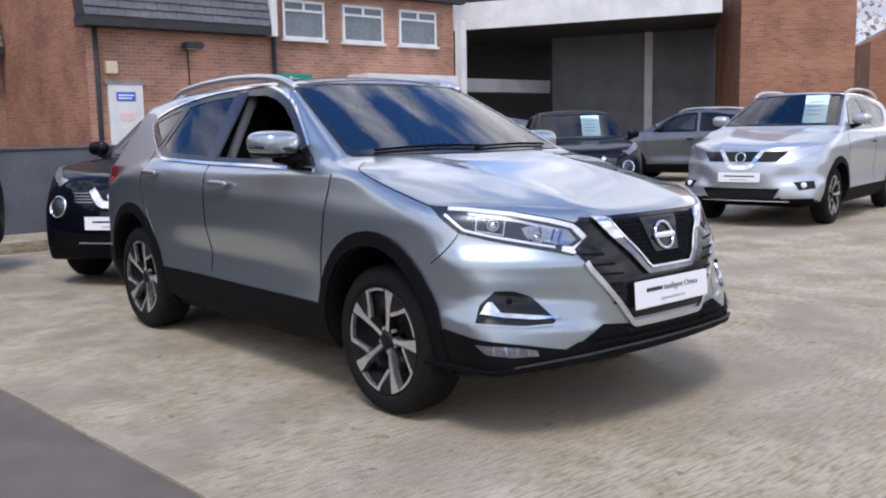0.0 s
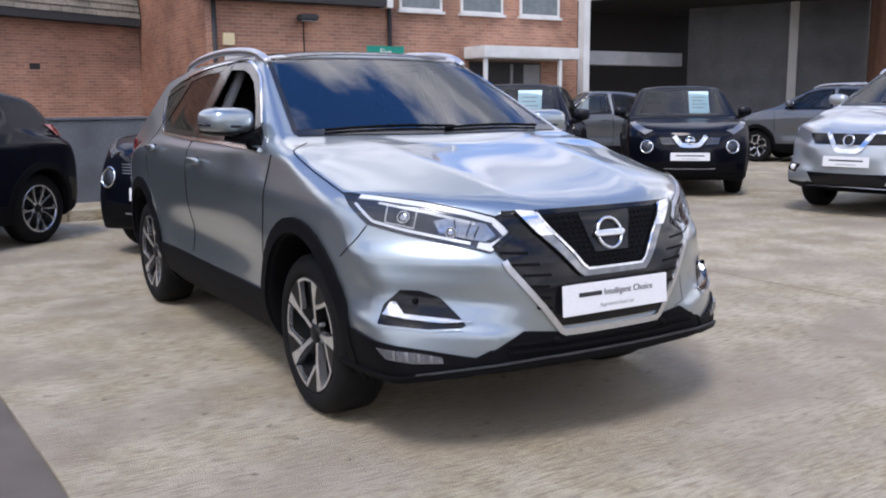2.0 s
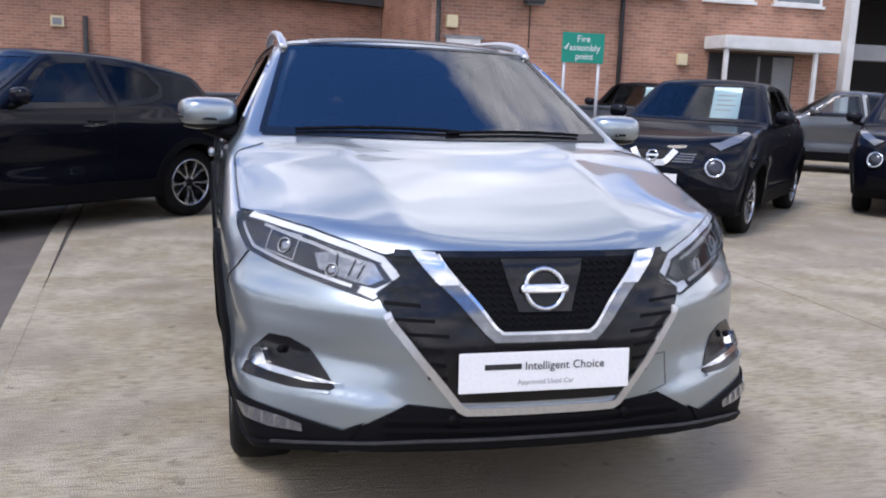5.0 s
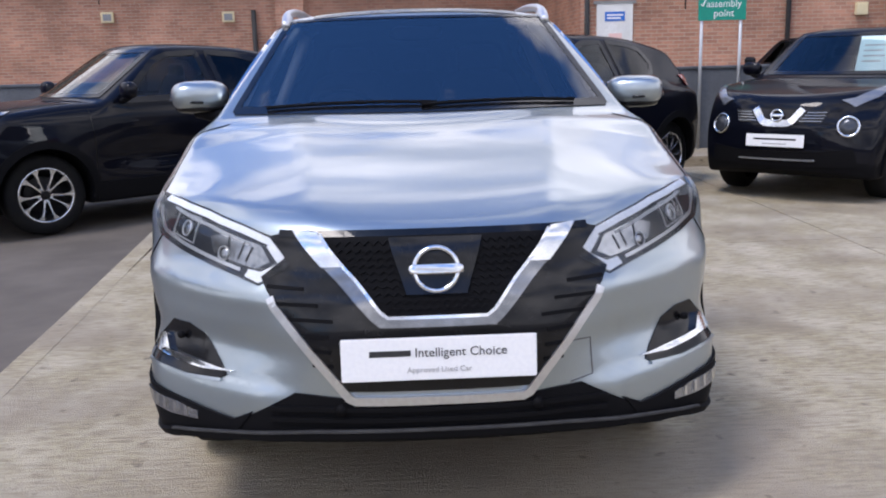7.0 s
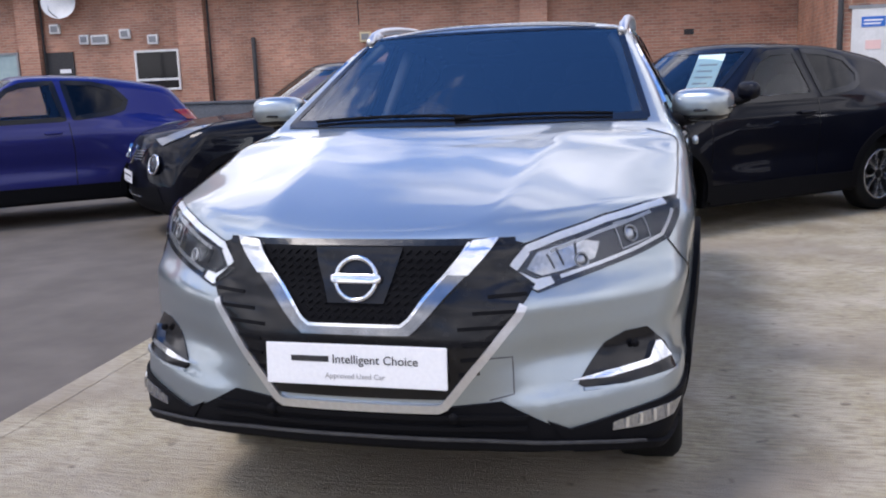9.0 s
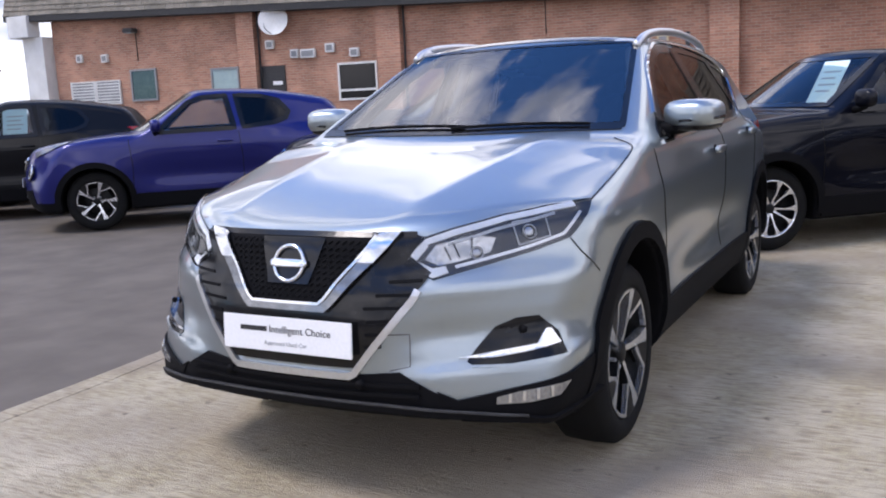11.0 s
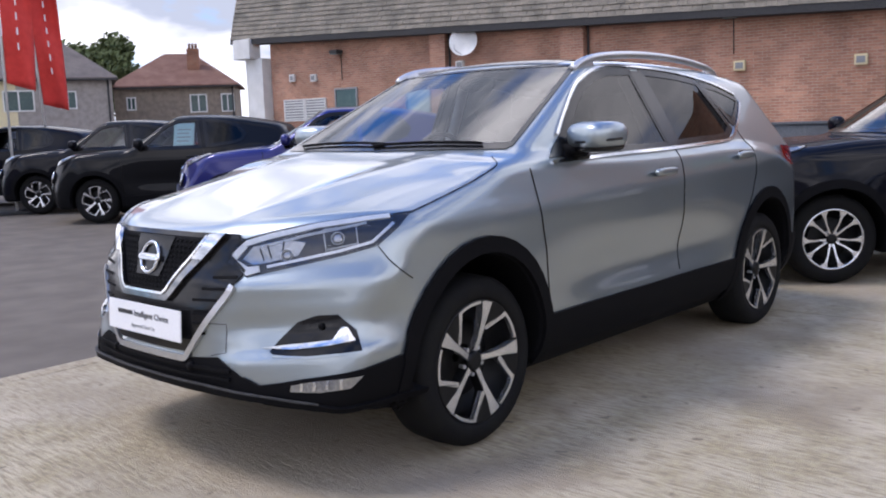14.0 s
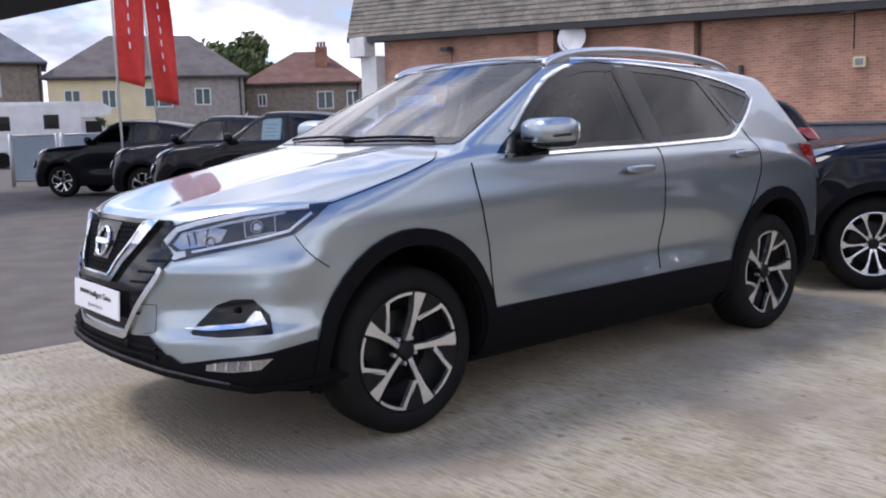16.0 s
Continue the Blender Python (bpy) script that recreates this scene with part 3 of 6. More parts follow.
QASHQAI = dict(
    wheelbase=2.646, hub=0.343, arch=0.385, arch_z=0.89, sill=0.30, bulge=0.022, crease=0.011, crease_z=0.955, scoop=0.034,
    nose=((0.2, 0.84), (0.32, 0.915), (0.42, 0.925), (0.6, 0.925), (0.72, 0.905), (0.80, 0.875), (0.9, 0.845), (1.0, 0.78), (1.2, 0.6)),
    sweep=0.51, sweep_z=0.42, power=2.62,
    tail=((0.2, 3.34), (0.4, 3.44), (0.75, 3.45), (0.95, 3.40), (1.1, 3.28), (1.3, 3.12)), tail_sweep=0.36,
    side=((0.2, 0.76), (0.32, 0.855), (0.45, 0.887), (0.8, 0.896), (1.0, 0.882), (1.11, 0.862), (1.2, 0.81)),
    plan=((-0.95, -0.10), (-0.5, -0.04), (-0.2, -0.008), (0.3, 0.0), (2.4, 0.0), (2.9, -0.02), (3.5, -0.10)),
    deck=((-0.95, 0.86), (-0.85, 0.905), (-0.78, 0.934), (-0.6, 0.985), (-0.3, 1.05), (0.0, 1.103), (0.3, 1.148), (0.5, 1.155), (1.5, 1.10), (2.4, 1.12), (2.8, 1.08), (3.1, 1.0), (3.4, 0.88)),
    bumper=((0.745, 0.016, 0.042), (0.600, -0.020, 0.055)), ledge=(0.502, 0.019), deck_drop=((-0.9, 0.055), (-0.35, 0.062), (0.0, 0.040), (0.18, 0.020), (0.5, 0.018)), ridge=0.016, ridge_x=0.335,
    under=((-0.95, 0.335), (-0.7, 0.31), (-0.45, 0.25), (-0.2, 0.2), (2.8, 0.2), (3.4, 0.3)),
    belt_x=0.852, tumble=0.545, cab_plan=((0.3, 0.02), (0.8, 0.0), (2.0, 0.0), (3.4, 0.075)),
    roof=((0.6, 1.555), (1.0, 1.582), (1.6, 1.602), (2.2, 1.586), (2.9, 1.52), (3.3, 1.46)), roof_x=0.04,
    screen=(0.27, 1.166, 0.49, 0.20), back=(3.40, 0.74),
)


def car_shell(s, step, windows, name, mat, parent, inner=True):
    """The painted shell of a car with its window openings cut, and a dark lining inside the cabin. Returns the tree to lay trim on."""
    field = body_field(s)
    low, high = (-1.0, -1.05, 0.12), (1.0, s["wheelbase"] + 0.95, 1.75)
    verts, faces = net(field, low, high, step)
    plain = body_field(s, False)
    tree = Skin(plain, *net(plain, low, high, step))
    left = cut(verts, faces, windows)
    shell = mesh_object(name, verts, left, [mat, PLASTIC], parent, smooth=True)
    mid = verts[left].mean(1)
    dark = (mid[:, 2] < s["sill"]) | (mid[:, 2] < curve(mid[:, 1], *s["under"]) + 0.03)
    for yc in (0.0, s["wheelbase"]):
        dark |= (np.hypot(mid[:, 1] - yc, (mid[:, 2] - s["hub"]) * s["arch_z"]) < s["arch"] + 0.02)
    shell.data.polygons.foreach_set("material_index", dark.astype(int))
    if inner:
        iv, jf = net(lambda x, y, z: np.maximum(field(x, y, z) + 0.035, 0.55 - z), (-1.0, -0.2, 0.45), (1.0, s["wheelbase"] + 0.95, 1.7), 0.04)
        jf = cut(iv, jf, [(widened(o, 0.07), w, d) for o, w, d in windows])
        mesh_object("cabin_lining", iv, jf[:, ::-1], TRIM_IN, parent, smooth=True)
    return tree


def wheel(parent, x, y, radius, rim, width, style, steer=0.0):
    """A road wheel with tyre, rim and spokes, its outer face towards x's sign."""
    s = 1 if x > 0 else -1
    hub = new("wheel")
    hub.parent = parent
    hub.matrix_local = pose(x, y, radius, 0, 0, steer + (0 if s > 0 else 180))
    # profile across the tyre: (along the axle, radius); the outer face lies at +w
    w = 0.0
    prof = [(w - width, rim * 1.01), (w - width - 0.004, rim + 0.03), (w - width + 0.008, radius - 0.025), (w - width + 0.03, radius - 0.004), (w - width * 0.55, radius),
            (w - width * 0.45, radius), (w - 0.03, radius - 0.004), (w - 0.008, radius - 0.022), (w + 0.004, rim + 0.045), (w + 0.001, rim + 0.016), (w - 0.006, rim * 1.01), (w - 0.02, rim * 0.985)]
    n = 64

    def lathe(profile, nm, mat, par, label=""):
        v = [(a, r * math.cos(2 * math.pi * k / n), r * math.sin(2 * math.pi * k / n)) for a, r in profile for k in range(n)]
        f = [(i * n + k, i * n + (k + 1) % n, (i + 1) * n + (k + 1) % n, (i + 1) * n + k) for i in range(len(profile) - 1) for k in range(n)]
        ob = mesh_object(nm, v, f, mat, par, label, smooth=True)
        return ob

    lathe(prof, "tyre", RUBBER, hub)
    r = rim
    lathe([(w - 0.008, r * 1.0), (w - 0.003, r * 0.985), (w - 0.006, r * 0.955), (w - 0.03, r * 0.94), (w - 0.12, r * 0.90), (w - 0.13, 0.02)], "rim", ALLOY if style == "silver" else DARK_RIM, hub)
    lathe([(w - 0.105, 0.155), (w - 0.10, 0.15), (w - 0.10, 0.06)], "brake_disc", DARK_RIM, hub)

    def blade(pts, depth, nm, mat, taper=1.0):
        """A flat-faced spoke from an outline in the plane of the wheel (radius, across), its face turned a little inwards at the hub."""
        v, f = [], []
        m = len(pts)
        for d in (0.0, depth):
            for q in pts:
                rr = math.hypot(q[0], q[1])
                face = w - 0.004 - 0.035 * max(0.0, 1 - rr / r) ** 1.5
                v.append((face - d, q[0], q[1]))
        f.append(tuple(range(m)))
        f += [(i, i + m, (i + 1) % m + m, (i + 1) % m) for i in range(m)]
        bm = bmesh.new()
        vs = [bm.verts.new(p) for p in v]
        for q in f:
            bm.faces.new([vs[i] for i in q])
        return part(nm, bm, mat, hub)

    def turned(pts, a):
        c, t = math.cos(a), math.sin(a)
        return [(p * c - q * t, p * t + q * c) for p, q in pts]

    def polar(*pts):
        return [(r * q * math.cos(radians(a)), r * q * math.sin(radians(a))) for q, a in pts]

    if style == "twist":
        for k in range(5):
            a = radians(78 + 72 * k)
            arc = [(0.985, b) for b in np.linspace(-6, 40, 8)]
            back = [(0.925, b) for b in np.linspace(36, 7, 6)]
            # a blade that widens outwards, a thin edge along the rim and the hook that runs back beside the opening
            blade(turned(polar((0.17, 16), (0.17, -16), (0.40, -9), (0.70, -8), (0.975, -9.5), (0.985, 4.5), (0.70, 2.5), (0.40, 3)), a), 0.035, "spoke", ALLOY)
            blade(turned(polar(*arc[2:], (0.55, 66), (0.525, 57), *back), a), 0.02, "spoke_edge", ALLOY)
            blade(turned(polar((0.16, 20), (0.40, 5), (0.55, 60), (0.95, 40.5), (0.975, 45), (0.975, 54), (0.975, 62), (0.70, 63), (0.40, 62), (0.16, 56))[2:], a), 0.045, "dark_web", DARK_RIM)
    else:
        k_n = 5 if style == "five" else 10
        if style == "ten":
            lathe([(w - 0.004, r * 1.005), (w - 0.0, r * 0.985), (w - 0.004, r * 0.945), (w - 0.02, r * 0.94)], "rim_lip", ALLOY, hub)
        for k in range(k_n):
            a = 2 * math.pi * k / k_n
            if style == "five":
                blade(turned([(0.03, -0.022), (r * 0.5, -0.028), (r * 0.97, -0.055), (r * 0.97, 0.030), (r * 0.5, 0.016), (0.03, 0.022)], a), 0.04, "spoke", ALLOY)
            else:
                # spokes in pairs that bow round a narrow opening and flare at the rim
                sg = 1 if k % 2 else -1
                pts = [(0.14, 4), (0.30, 15), (0.55, 19.5), (0.78, 17.5), (0.97, 11), (0.97, 27), (0.80, 24), (0.55, 25.5), (0.30, 27), (0.14, 36)]
                blade(turned(polar(*[(q, sg * b) for q, b in pts]), radians(90 + 72 * (k // 2))), 0.03, "spoke", ALLOY)
    cap = [(w - 0.04, 0.040), (w - 0.026, 0.038), (w - 0.022, 0.028), (w - 0.022, 0.0)]
    lathe(cap, "hub_cap", DARK_RIM, hub)
    for k in range(5):
        a = 2 * math.pi * k / 5 + 0.9
        v, f = tube([(w - 0.06, 0.056 * math.cos(a), 0.056 * math.sin(a)), (w - 0.036, 0.056 * math.cos(a), 0.056 * math.sin(a))], 0.009, 6)
        mesh_object("wheel_nut", v, f, STEEL, hub)
    return hub


# ---- main car: silver crossover ----
def main_car():
    s = QASHQAI
    car = thing("crossover_car", pose(0, 0, 0), "silver crossover car on the concrete with its front side window open", "car")
    front_win = [(0.8, 0.60, 1.125), (0.8, 0.70, 1.212), (0.8, 0.80, 1.292), (0.75, 0.91, 1.367), (0.7, 1.02, 1.430), (0.67, 1.15, 1.478), (0.65, 1.28, 1.505), (0.65, 1.52, 1.512), (0.8, 1.555, 1.13), (0.8, 1.1, 1.125)]
    rear_win = [(0.8, 1.66, 1.135), (0.65, 1.635, 1.512), (0.65, 1.95, 1.495), (0.65, 2.20, 1.465), (0.8, 2.36, 1.20), (0.8, 2.25, 1.155), (0.8, 2.0, 1.145)]
    quarter = [(0.65, 2.25, 1.455), (0.65, 2.45, 1.425), (0.7, 2.64, 1.375), (0.7, 2.66, 1.345), (0.75, 2.55, 1.28), (0.8, 2.42, 1.225)]
    xs = np.linspace(-1, 1, 13)
    screen = [(0.728 * t, 0.285 + 0.11 * t * t, 1.17) for t in xs] + [(0.578 * t, 1.045 + 0.055 * t * t, 1.55) for t in xs[::-1]]
    windows = [(screen, (0, 0, -1), 0.5)]
    for w in (front_win, rear_win, quarter):
        windows += [(w, (-1, 0, 0), 0.35), (flip(w), (1, 0, 0), 0.35)]
    tree = car_shell(s, 0.018, windows, "body", SILVER, car)
    for x in (-0.862, 0.862):
        wheel(car, x, 0.0, 0.343, 0.248, 0.225, "twist")
        wheel(car, x, s["wheelbase"], 0.343, 0.248, 0.225, "twist")

    def lay(name, outline, way, mat, off=0.003, thick=0.006, gap=0.03, label="", parent=None):
        v, f = patch(tree, outline, way, off, thick, gap)
        return mesh_object(name, v, f, mat, parent or car, label, smooth=True)

    def both(name, outline, way, mat, **k):
        lay(name, outline, way, mat, **k)
        return lay(name, flip(outline), (-way[0], way[1], way[2]), mat, **k)

    def strip(name, points, way, width, mat, off=0.004, thick=0.008, gap=0.03, closed=False, label="", parent=None):
        v, f = ribbon(tree, points, way, width, off, thick, gap, closed)
        return mesh_object(name, v, f, mat, parent or car, label)

    def strips(name, points, way, width, mat, **k):
        strip(name, points, way, width, mat, **k)
        strip(name, flip(points), (-way[0], way[1], way[2]), width, mat, **k)

    down, left, ahead, corner = (0, 0, -1), (-1, 0, 0), (0, 1, 0), (-0.65, 0.76, 0)
    # glass with its dark borders and bright surrounds
    lay("windscreen", screen, down, SCREEN, off=0.002, gap=0.05)
    strip("screen_border", screen, down, 0.026, GLOSS_BLACK, off=0.004, closed=True)
    lay("front_side_window", front_win, left, SIDE_GLASS, off=0.001, gap=0.05)
    both("rear_side_window", rear_win, left, PRIVACY, off=0.001, gap=0.05)
    both("quarter_window", quarter, left, PRIVACY, off=0.001, gap=0.05)
    for w in (front_win, rear_win, quarter):
        strips("window_seal", w, left, 0.044, GLOSS_BLACK, off=0.0045, closed=True)
    both("pillar_cover", [(0.8, 1.55, 1.125), (0.65, 1.52, 1.515), (0.65, 1.64, 1.515), (0.8, 1.665, 1.13)], left, GLOSS_BLACK, off=0.006)
    both("mirror_triangle", [(0.8, 0.50, 1.118), (0.8, 0.62, 1.118), (0.8, 0.70, 1.235)], left, GLOSS_BLACK, off=0.004)
    waist = [(0.85, 0.50, 1.100), (0.85, 1.1, 1.108), (0.85, 1.6, 1.114), (0.85, 2.0, 1.124), (0.85, 2.28, 1.137), (0.8, 2.44, 1.20), (0.75, 2.58, 1.275), (0.7, 2.695, 1.352)]
    over = [(0.7, 2.66, 1.392), (0.66, 2.45, 1.447), (0.65, 2.20, 1.488), (0.65, 1.9, 1.52), (0.65, 1.52, 1.536), (0.65, 1.26, 1.528), (0.7, 1.0, 1.455), (0.75, 0.78, 1.318), (0.8, 0.64, 1.212)]
    strips("waist_trim", [tuple(p) for p in spline(waist, 5, False)], left, 0.017, CHROME, off=0.009, thick=0.012, label="chrome window surround")
    strips("frame_trim", [tuple(p) for p in spline(over, 5, False)], left, 0.014, CHROME, off=0.011, thick=0.014, label="chrome window surround")
    # roof
    lay("glass_roof", [(-0.47, 1.10, 1.58), (0.47, 1.10, 1.58), (0.50, 1.8, 1.58), (0.49, 2.55, 1.55), (-0.49, 2.55, 1.55), (-0.50, 1.8, 1.58)], down, GLOSS_BLACK, gap=0.08)
    for x in (-1, 1):
        pts = spline([(0.595 * x, 1.06, 1.52), (0.60 * x, 1.15, 1.560), (0.60 * x, 1.34, 1.589), (0.597 * x, 1.7, 1.604), (0.585 * x, 2.1, 1.594), (0.57 * x, 2.4, 1.570), (0.556 * x, 2.56, 1.548), (0.55 * x, 2.64, 1.515)], 4, False)
        v, f = tube(pts, [0.0195] * len(pts), 10)
        rail = mesh_object("roof_rail", v, f, SATIN, car, "satin metal roof rail", smooth=True)
        for a, b, xx, zz in ((1.12, 1.24, 0.590, 1.543), (2.50, 2.62, 0.553, 1.522)):
            v, f = blob((xx * x, (a + b) / 2, zz), (0.018, (b - a) / 2, 0.030), 3.0, 8, 14)
            mesh_object("rail_foot", v, f, SATIN, rail, smooth=True)
    # wheel arch, sill and bumper cladding
    for yc in (0.0, s["wheelbase"]):
        def arc(r, a0, a1, n=22):
            return [(0.9, yc + r * math.cos(a), 0.343 + r * math.sin(a) / s["arch_z"]) for a in np.linspace(radians(a0), radians(a1), n)]
        a0, a1 = (-12, 196) if yc == 0 else (-14, 194)
        both("arch_cladding", arc(0.448, a0, a1) + arc(0.390, a1, a0), left, PLASTIC, off=0.016, thick=0.03, gap=0.025)
    both("sill_cladding", [(0.9, 0.40, 0.462), (0.9, 1.2, 0.462), (0.9, 2.22, 0.468), (0.9, 2.24, 0.33), (0.88, 2.24, 0.295), (0.88, 1.2, 0.29), (0.88, 0.40, 0.295)], left, PLASTIC, off=0.014, thick=0.03, gap=0.05)
    both("rear_cladding", [(0.85, 3.03, 0.52), (0.7, 3.25, 0.50), (0.4, 3.42, 0.50), (0.4, 3.42, 0.28), (0.7, 3.2, 0.26), (0.85, 3.0, 0.26)], (-0.8, -0.6, 0), PLASTIC, off=0.012, thick=0.03, gap=0.05)
    lay("lower_grille", [(-0.25, -0.93, 0.468), (0.25, -0.93, 0.468), (0.392, -0.88, 0.482), (0.552, -0.82, 0.398), (0.60, -0.8, 0.35), (-0.60, -0.8, 0.35), (-0.552, -0.82, 0.398), (-0.392, -0.88, 0.482)], ahead, PLASTIC, off=0.006, thick=0.02, gap=0.025)
    both("corner_cladding", [(0.50, -0.85, 0.425), (0.552, -0.82, 0.398), (0.70, -0.75, 0.425), (0.82, -0.58, 0.45), (0.86, -0.43, 0.47), (0.87, -0.40, 0.33), (0.86, -0.40, 0.29), (0.75, -0.62, 0.31), (0.55, -0.8, 0.335)], corner, PLASTIC, off=0.010, thick=0.02, gap=0.025)
    lip = spline([(-0.875, -0.40, 0.30), (-0.82, -0.56, 0.318), (-0.70, -0.74, 0.34), (-0.5, -0.86, 0.362), (-0.25, -0.92, 0.372), (0, -0.93, 0.374), (0.25, -0.92, 0.372), (0.5, -0.86, 0.362), (0.70, -0.74, 0.34), (0.82, -0.56, 0.318), (0.875, -0.40, 0.30)], 5, False)
    strip("chin_spoiler", [tuple(p) for p in lip], ahead, 0.024, PLASTIC, off=0.022, thick=0.045, gap=0.03)
    strip("chin_edge", [(x, y, z + 0.010) for x, y, z in lip[8:-8]], ahead, 0.006, DARK, off=0.024, thick=0.01, gap=0.03, label="thin grey edge of the chin spoiler")
    for z in (0.41, 0.44):
        strip("grille_bar", [(x, -0.93, z) for x in np.linspace(-0.46, 0.46, 16)], ahead, 0.012, PLASTIC, off=0.016, thick=0.014)
    # nose: black field, mesh, vee with its reflections laid on, badge
    lay("grille_surround", [(-0.25, -0.93, 0.49), (0.25, -0.93, 0.49), (0.457, -0.82, 0.752), (0.475, -0.8, 0.785), (0.405, -0.82, 0.84), (0.45, -0.8, 0.892), (0.40, -0.83, 0.905), (0.2, -0.86, 0.905), (-0.2, -0.86, 0.905), (-0.40, -0.83, 0.905), (-0.45, -0.8, 0.892), (-0.405, -0.82, 0.84), (-0.475, -0.8, 0.785), (-0.457, -0.82, 0.752)], ahead, GLOSS_BLACK, off=0.008, thick=0.012, gap=0.02)
    lay("grille_backing", [(-0.300, -0.85, 0.892), (-0.150, -0.90, 0.708), (-0.128, -0.9, 0.694), (0.128, -0.9, 0.694), (0.150, -0.90, 0.708), (0.300, -0.85, 0.892)], ahead, PLASTIC, off=0.0125, thick=0.006, gap=0.03)
    row = 0
    for z in np.arange(0.712, 0.885, 0.0185):
        half = 0.118 + (z - 0.695) / 0.20 * 0.172
        xs2 = np.arange(-half, half + 0.001, 0.0125)
        zig = [(x, -0.9, z + 0.0045 * (1 if (i + row) % 2 else -1)) for i, x in enumerate(xs2)]
        row += 1
        if len(zig) > 2:
            strip("grille_mesh", zig, ahead, 0.006, PLASTIC, off=0.017, thick=0.012, gap=0.05)
    for sx in (-1, 1):
        for k, z in enumerate((0.56, 0.60, 0.64, 0.68, 0.72, 0.76)):
            x0, x1 = 0.275 + (z - 0.5) * 0.12 if z < 0.66 else 0.20 + (z - 0.66) * 0.95 + 0.06, 0.30 + (z - 0.5) * 0.60
            if x1 - x0 > 0.03:
                strip("side_grille_bar", [(sx * x0, -0.92, z), (sx * (x0 + x1) / 2, -0.9, z + 0.002), (sx * x1, -0.86, z + 0.004)], ahead, 0.010, PLASTIC, off=0.011, thick=0.01)
    # one chrome vee: dark base for reflected ground, bright pieces for reflected sky
    vee = [(-0.378, -0.83, 0.905), (-0.308, -0.85, 0.899), (-0.150, -0.90, 0.706), (-0.130, -0.9, 0.692), (0.130, -0.9, 0.692), (0.150, -0.90, 0.706), (0.308, -0.85, 0.899), (0.378, -0.83, 0.905), (0.175, -0.9, 0.684), (0.152, -0.91, 0.665), (-0.152, -0.91, 0.665), (-0.175, -0.9, 0.684)]
    lay("vee_trim", vee, ahead, GROUND_CHROME, off=0.026, thick=0.03, gap=0.014, label="dark chrome grille vee")
    both("vee_tip", [(0.310, -0.85, 0.898), (0.376, -0.83, 0.904), (0.300, -0.85, 0.816), (0.248, -0.86, 0.818)], ahead, CHROME, off=0.030, thick=0.012, gap=0.014, label="bright chrome tip of the vee")
    strip("vee_edge", [(-0.303, -0.85, 0.893), (-0.150, -0.90, 0.705), (-0.130, -0.9, 0.690), (0.130, -0.9, 0.690), (0.150, -0.90, 0.705), (0.303, -0.85, 0.893)], ahead, 0.009, CHROME, off=0.032, thick=0.012, gap=0.02, label="bright inner edge of the vee")
    lay("badge_plate", [(-0.125, -0.87, 0.886), (0.125, -0.87, 0.886), (0.080, -0.89, 0.745), (-0.080, -0.89, 0.745)], ahead, GLOSS_BLACK, off=0.02, thick=0.012, gap=0.03)
    hit, nm, _, _ = tree.ray_cast(Vector((0, -2, 0.808)), Vector((0, 1, 0)))
    tilt = nm.to_track_quat("Z", "Y").to_matrix().to_4x4()
    at = Matrix.Translation(hit + nm * 0.026) @ tilt
    ring = [(at @ Vector((0.058 * math.cos(a), 0.058 * math.sin(a), 0))) for a in np.linspace(0, 2 * math.pi, 41)]
    v, f = tube(ring, 0.0075, 8, False)
    badge = mesh_object("badge", v, f, CHROME, car, "round chrome badge", smooth=True)
    v, f = blob((0, 0, 0.004), (0.074, 0.0135, 0.006), 6.0, 8, 16)
    mesh_object("badge_bar", [at @ q for q in v], f, CHROME, badge, smooth=True)
    strip("nose_trim", [(0.448, -0.82, 0.737), (0.437, -0.84, 0.715), (0.30, -0.91, 0.545), (0.243, -0.92, 0.472), (0.225, -0.93, 0.463), (-0.225, -0.93, 0.463), (-0.243, -0.92, 0.472), (-0.30, -0.91, 0.545), (-0.437, -0.84, 0.715), (-0.448, -0.82, 0.737)], ahead, 0.023, SATIN, off=0.014, thick=0.02, label="satin silver bumper edge")
    for x in (-0.13, 0.13):
        v, f = tube([(x * 2.05, -0.932, 0.44), (x * 2.05, -0.90, 0.44)], 0.015, 14)
        mesh_object("parking_sensor", v, f, PLASTIC, car, smooth=True)
    # dealer plate on the nose
    pm = pose(0, -0.948, 0.585, 90 - 4, 0, 0)
    plate = part("number_plate", box_bm(-0.26, -0.058, -0.006, 0.26, 0.058, 0.0, 0.002), PLATE_WHITE, car, "white dealer plate with dark lettering")
    plate.matrix_local = pm
    box("brand_bar", -0.185, 0.008, 0.0, -0.075, 0.024, 0.001, INK, plate)
    lettering("lettering", "Intelligent Choice", pose(0.058, 0.016, 0.001), 0.0345, INK, plate)
    lettering("lettering", "Approved Used Car", pose(0, -0.030, 0.001), 0.021, INK_GREY, plate)
    # headlamps
    lamp = [(0.452, -0.80, 0.890), (0.55, -0.75, 0.916), (0.68, -0.65, 0.945), (0.78, -0.50, 0.962), (0.842, -0.34, 0.965), (0.834, -0.39, 0.920), (0.806, -0.47, 0.860), (0.75, -0.59, 0.832), (0.66, -0.70, 0.806), (0.56, -0.77, 0.783), (0.478, -0.80, 0.765), (0.393, -0.82, 0.815)]
    bead = [(0.815, -0.42, 0.957), (0.775, -0.50, 0.952), (0.68, -0.65, 0.934), (0.55, -0.75, 0.904), (0.462, -0.80, 0.877), (0.420, -0.82, 0.820), (0.478, -0.80, 0.784), (0.525, -0.78, 0.793)]
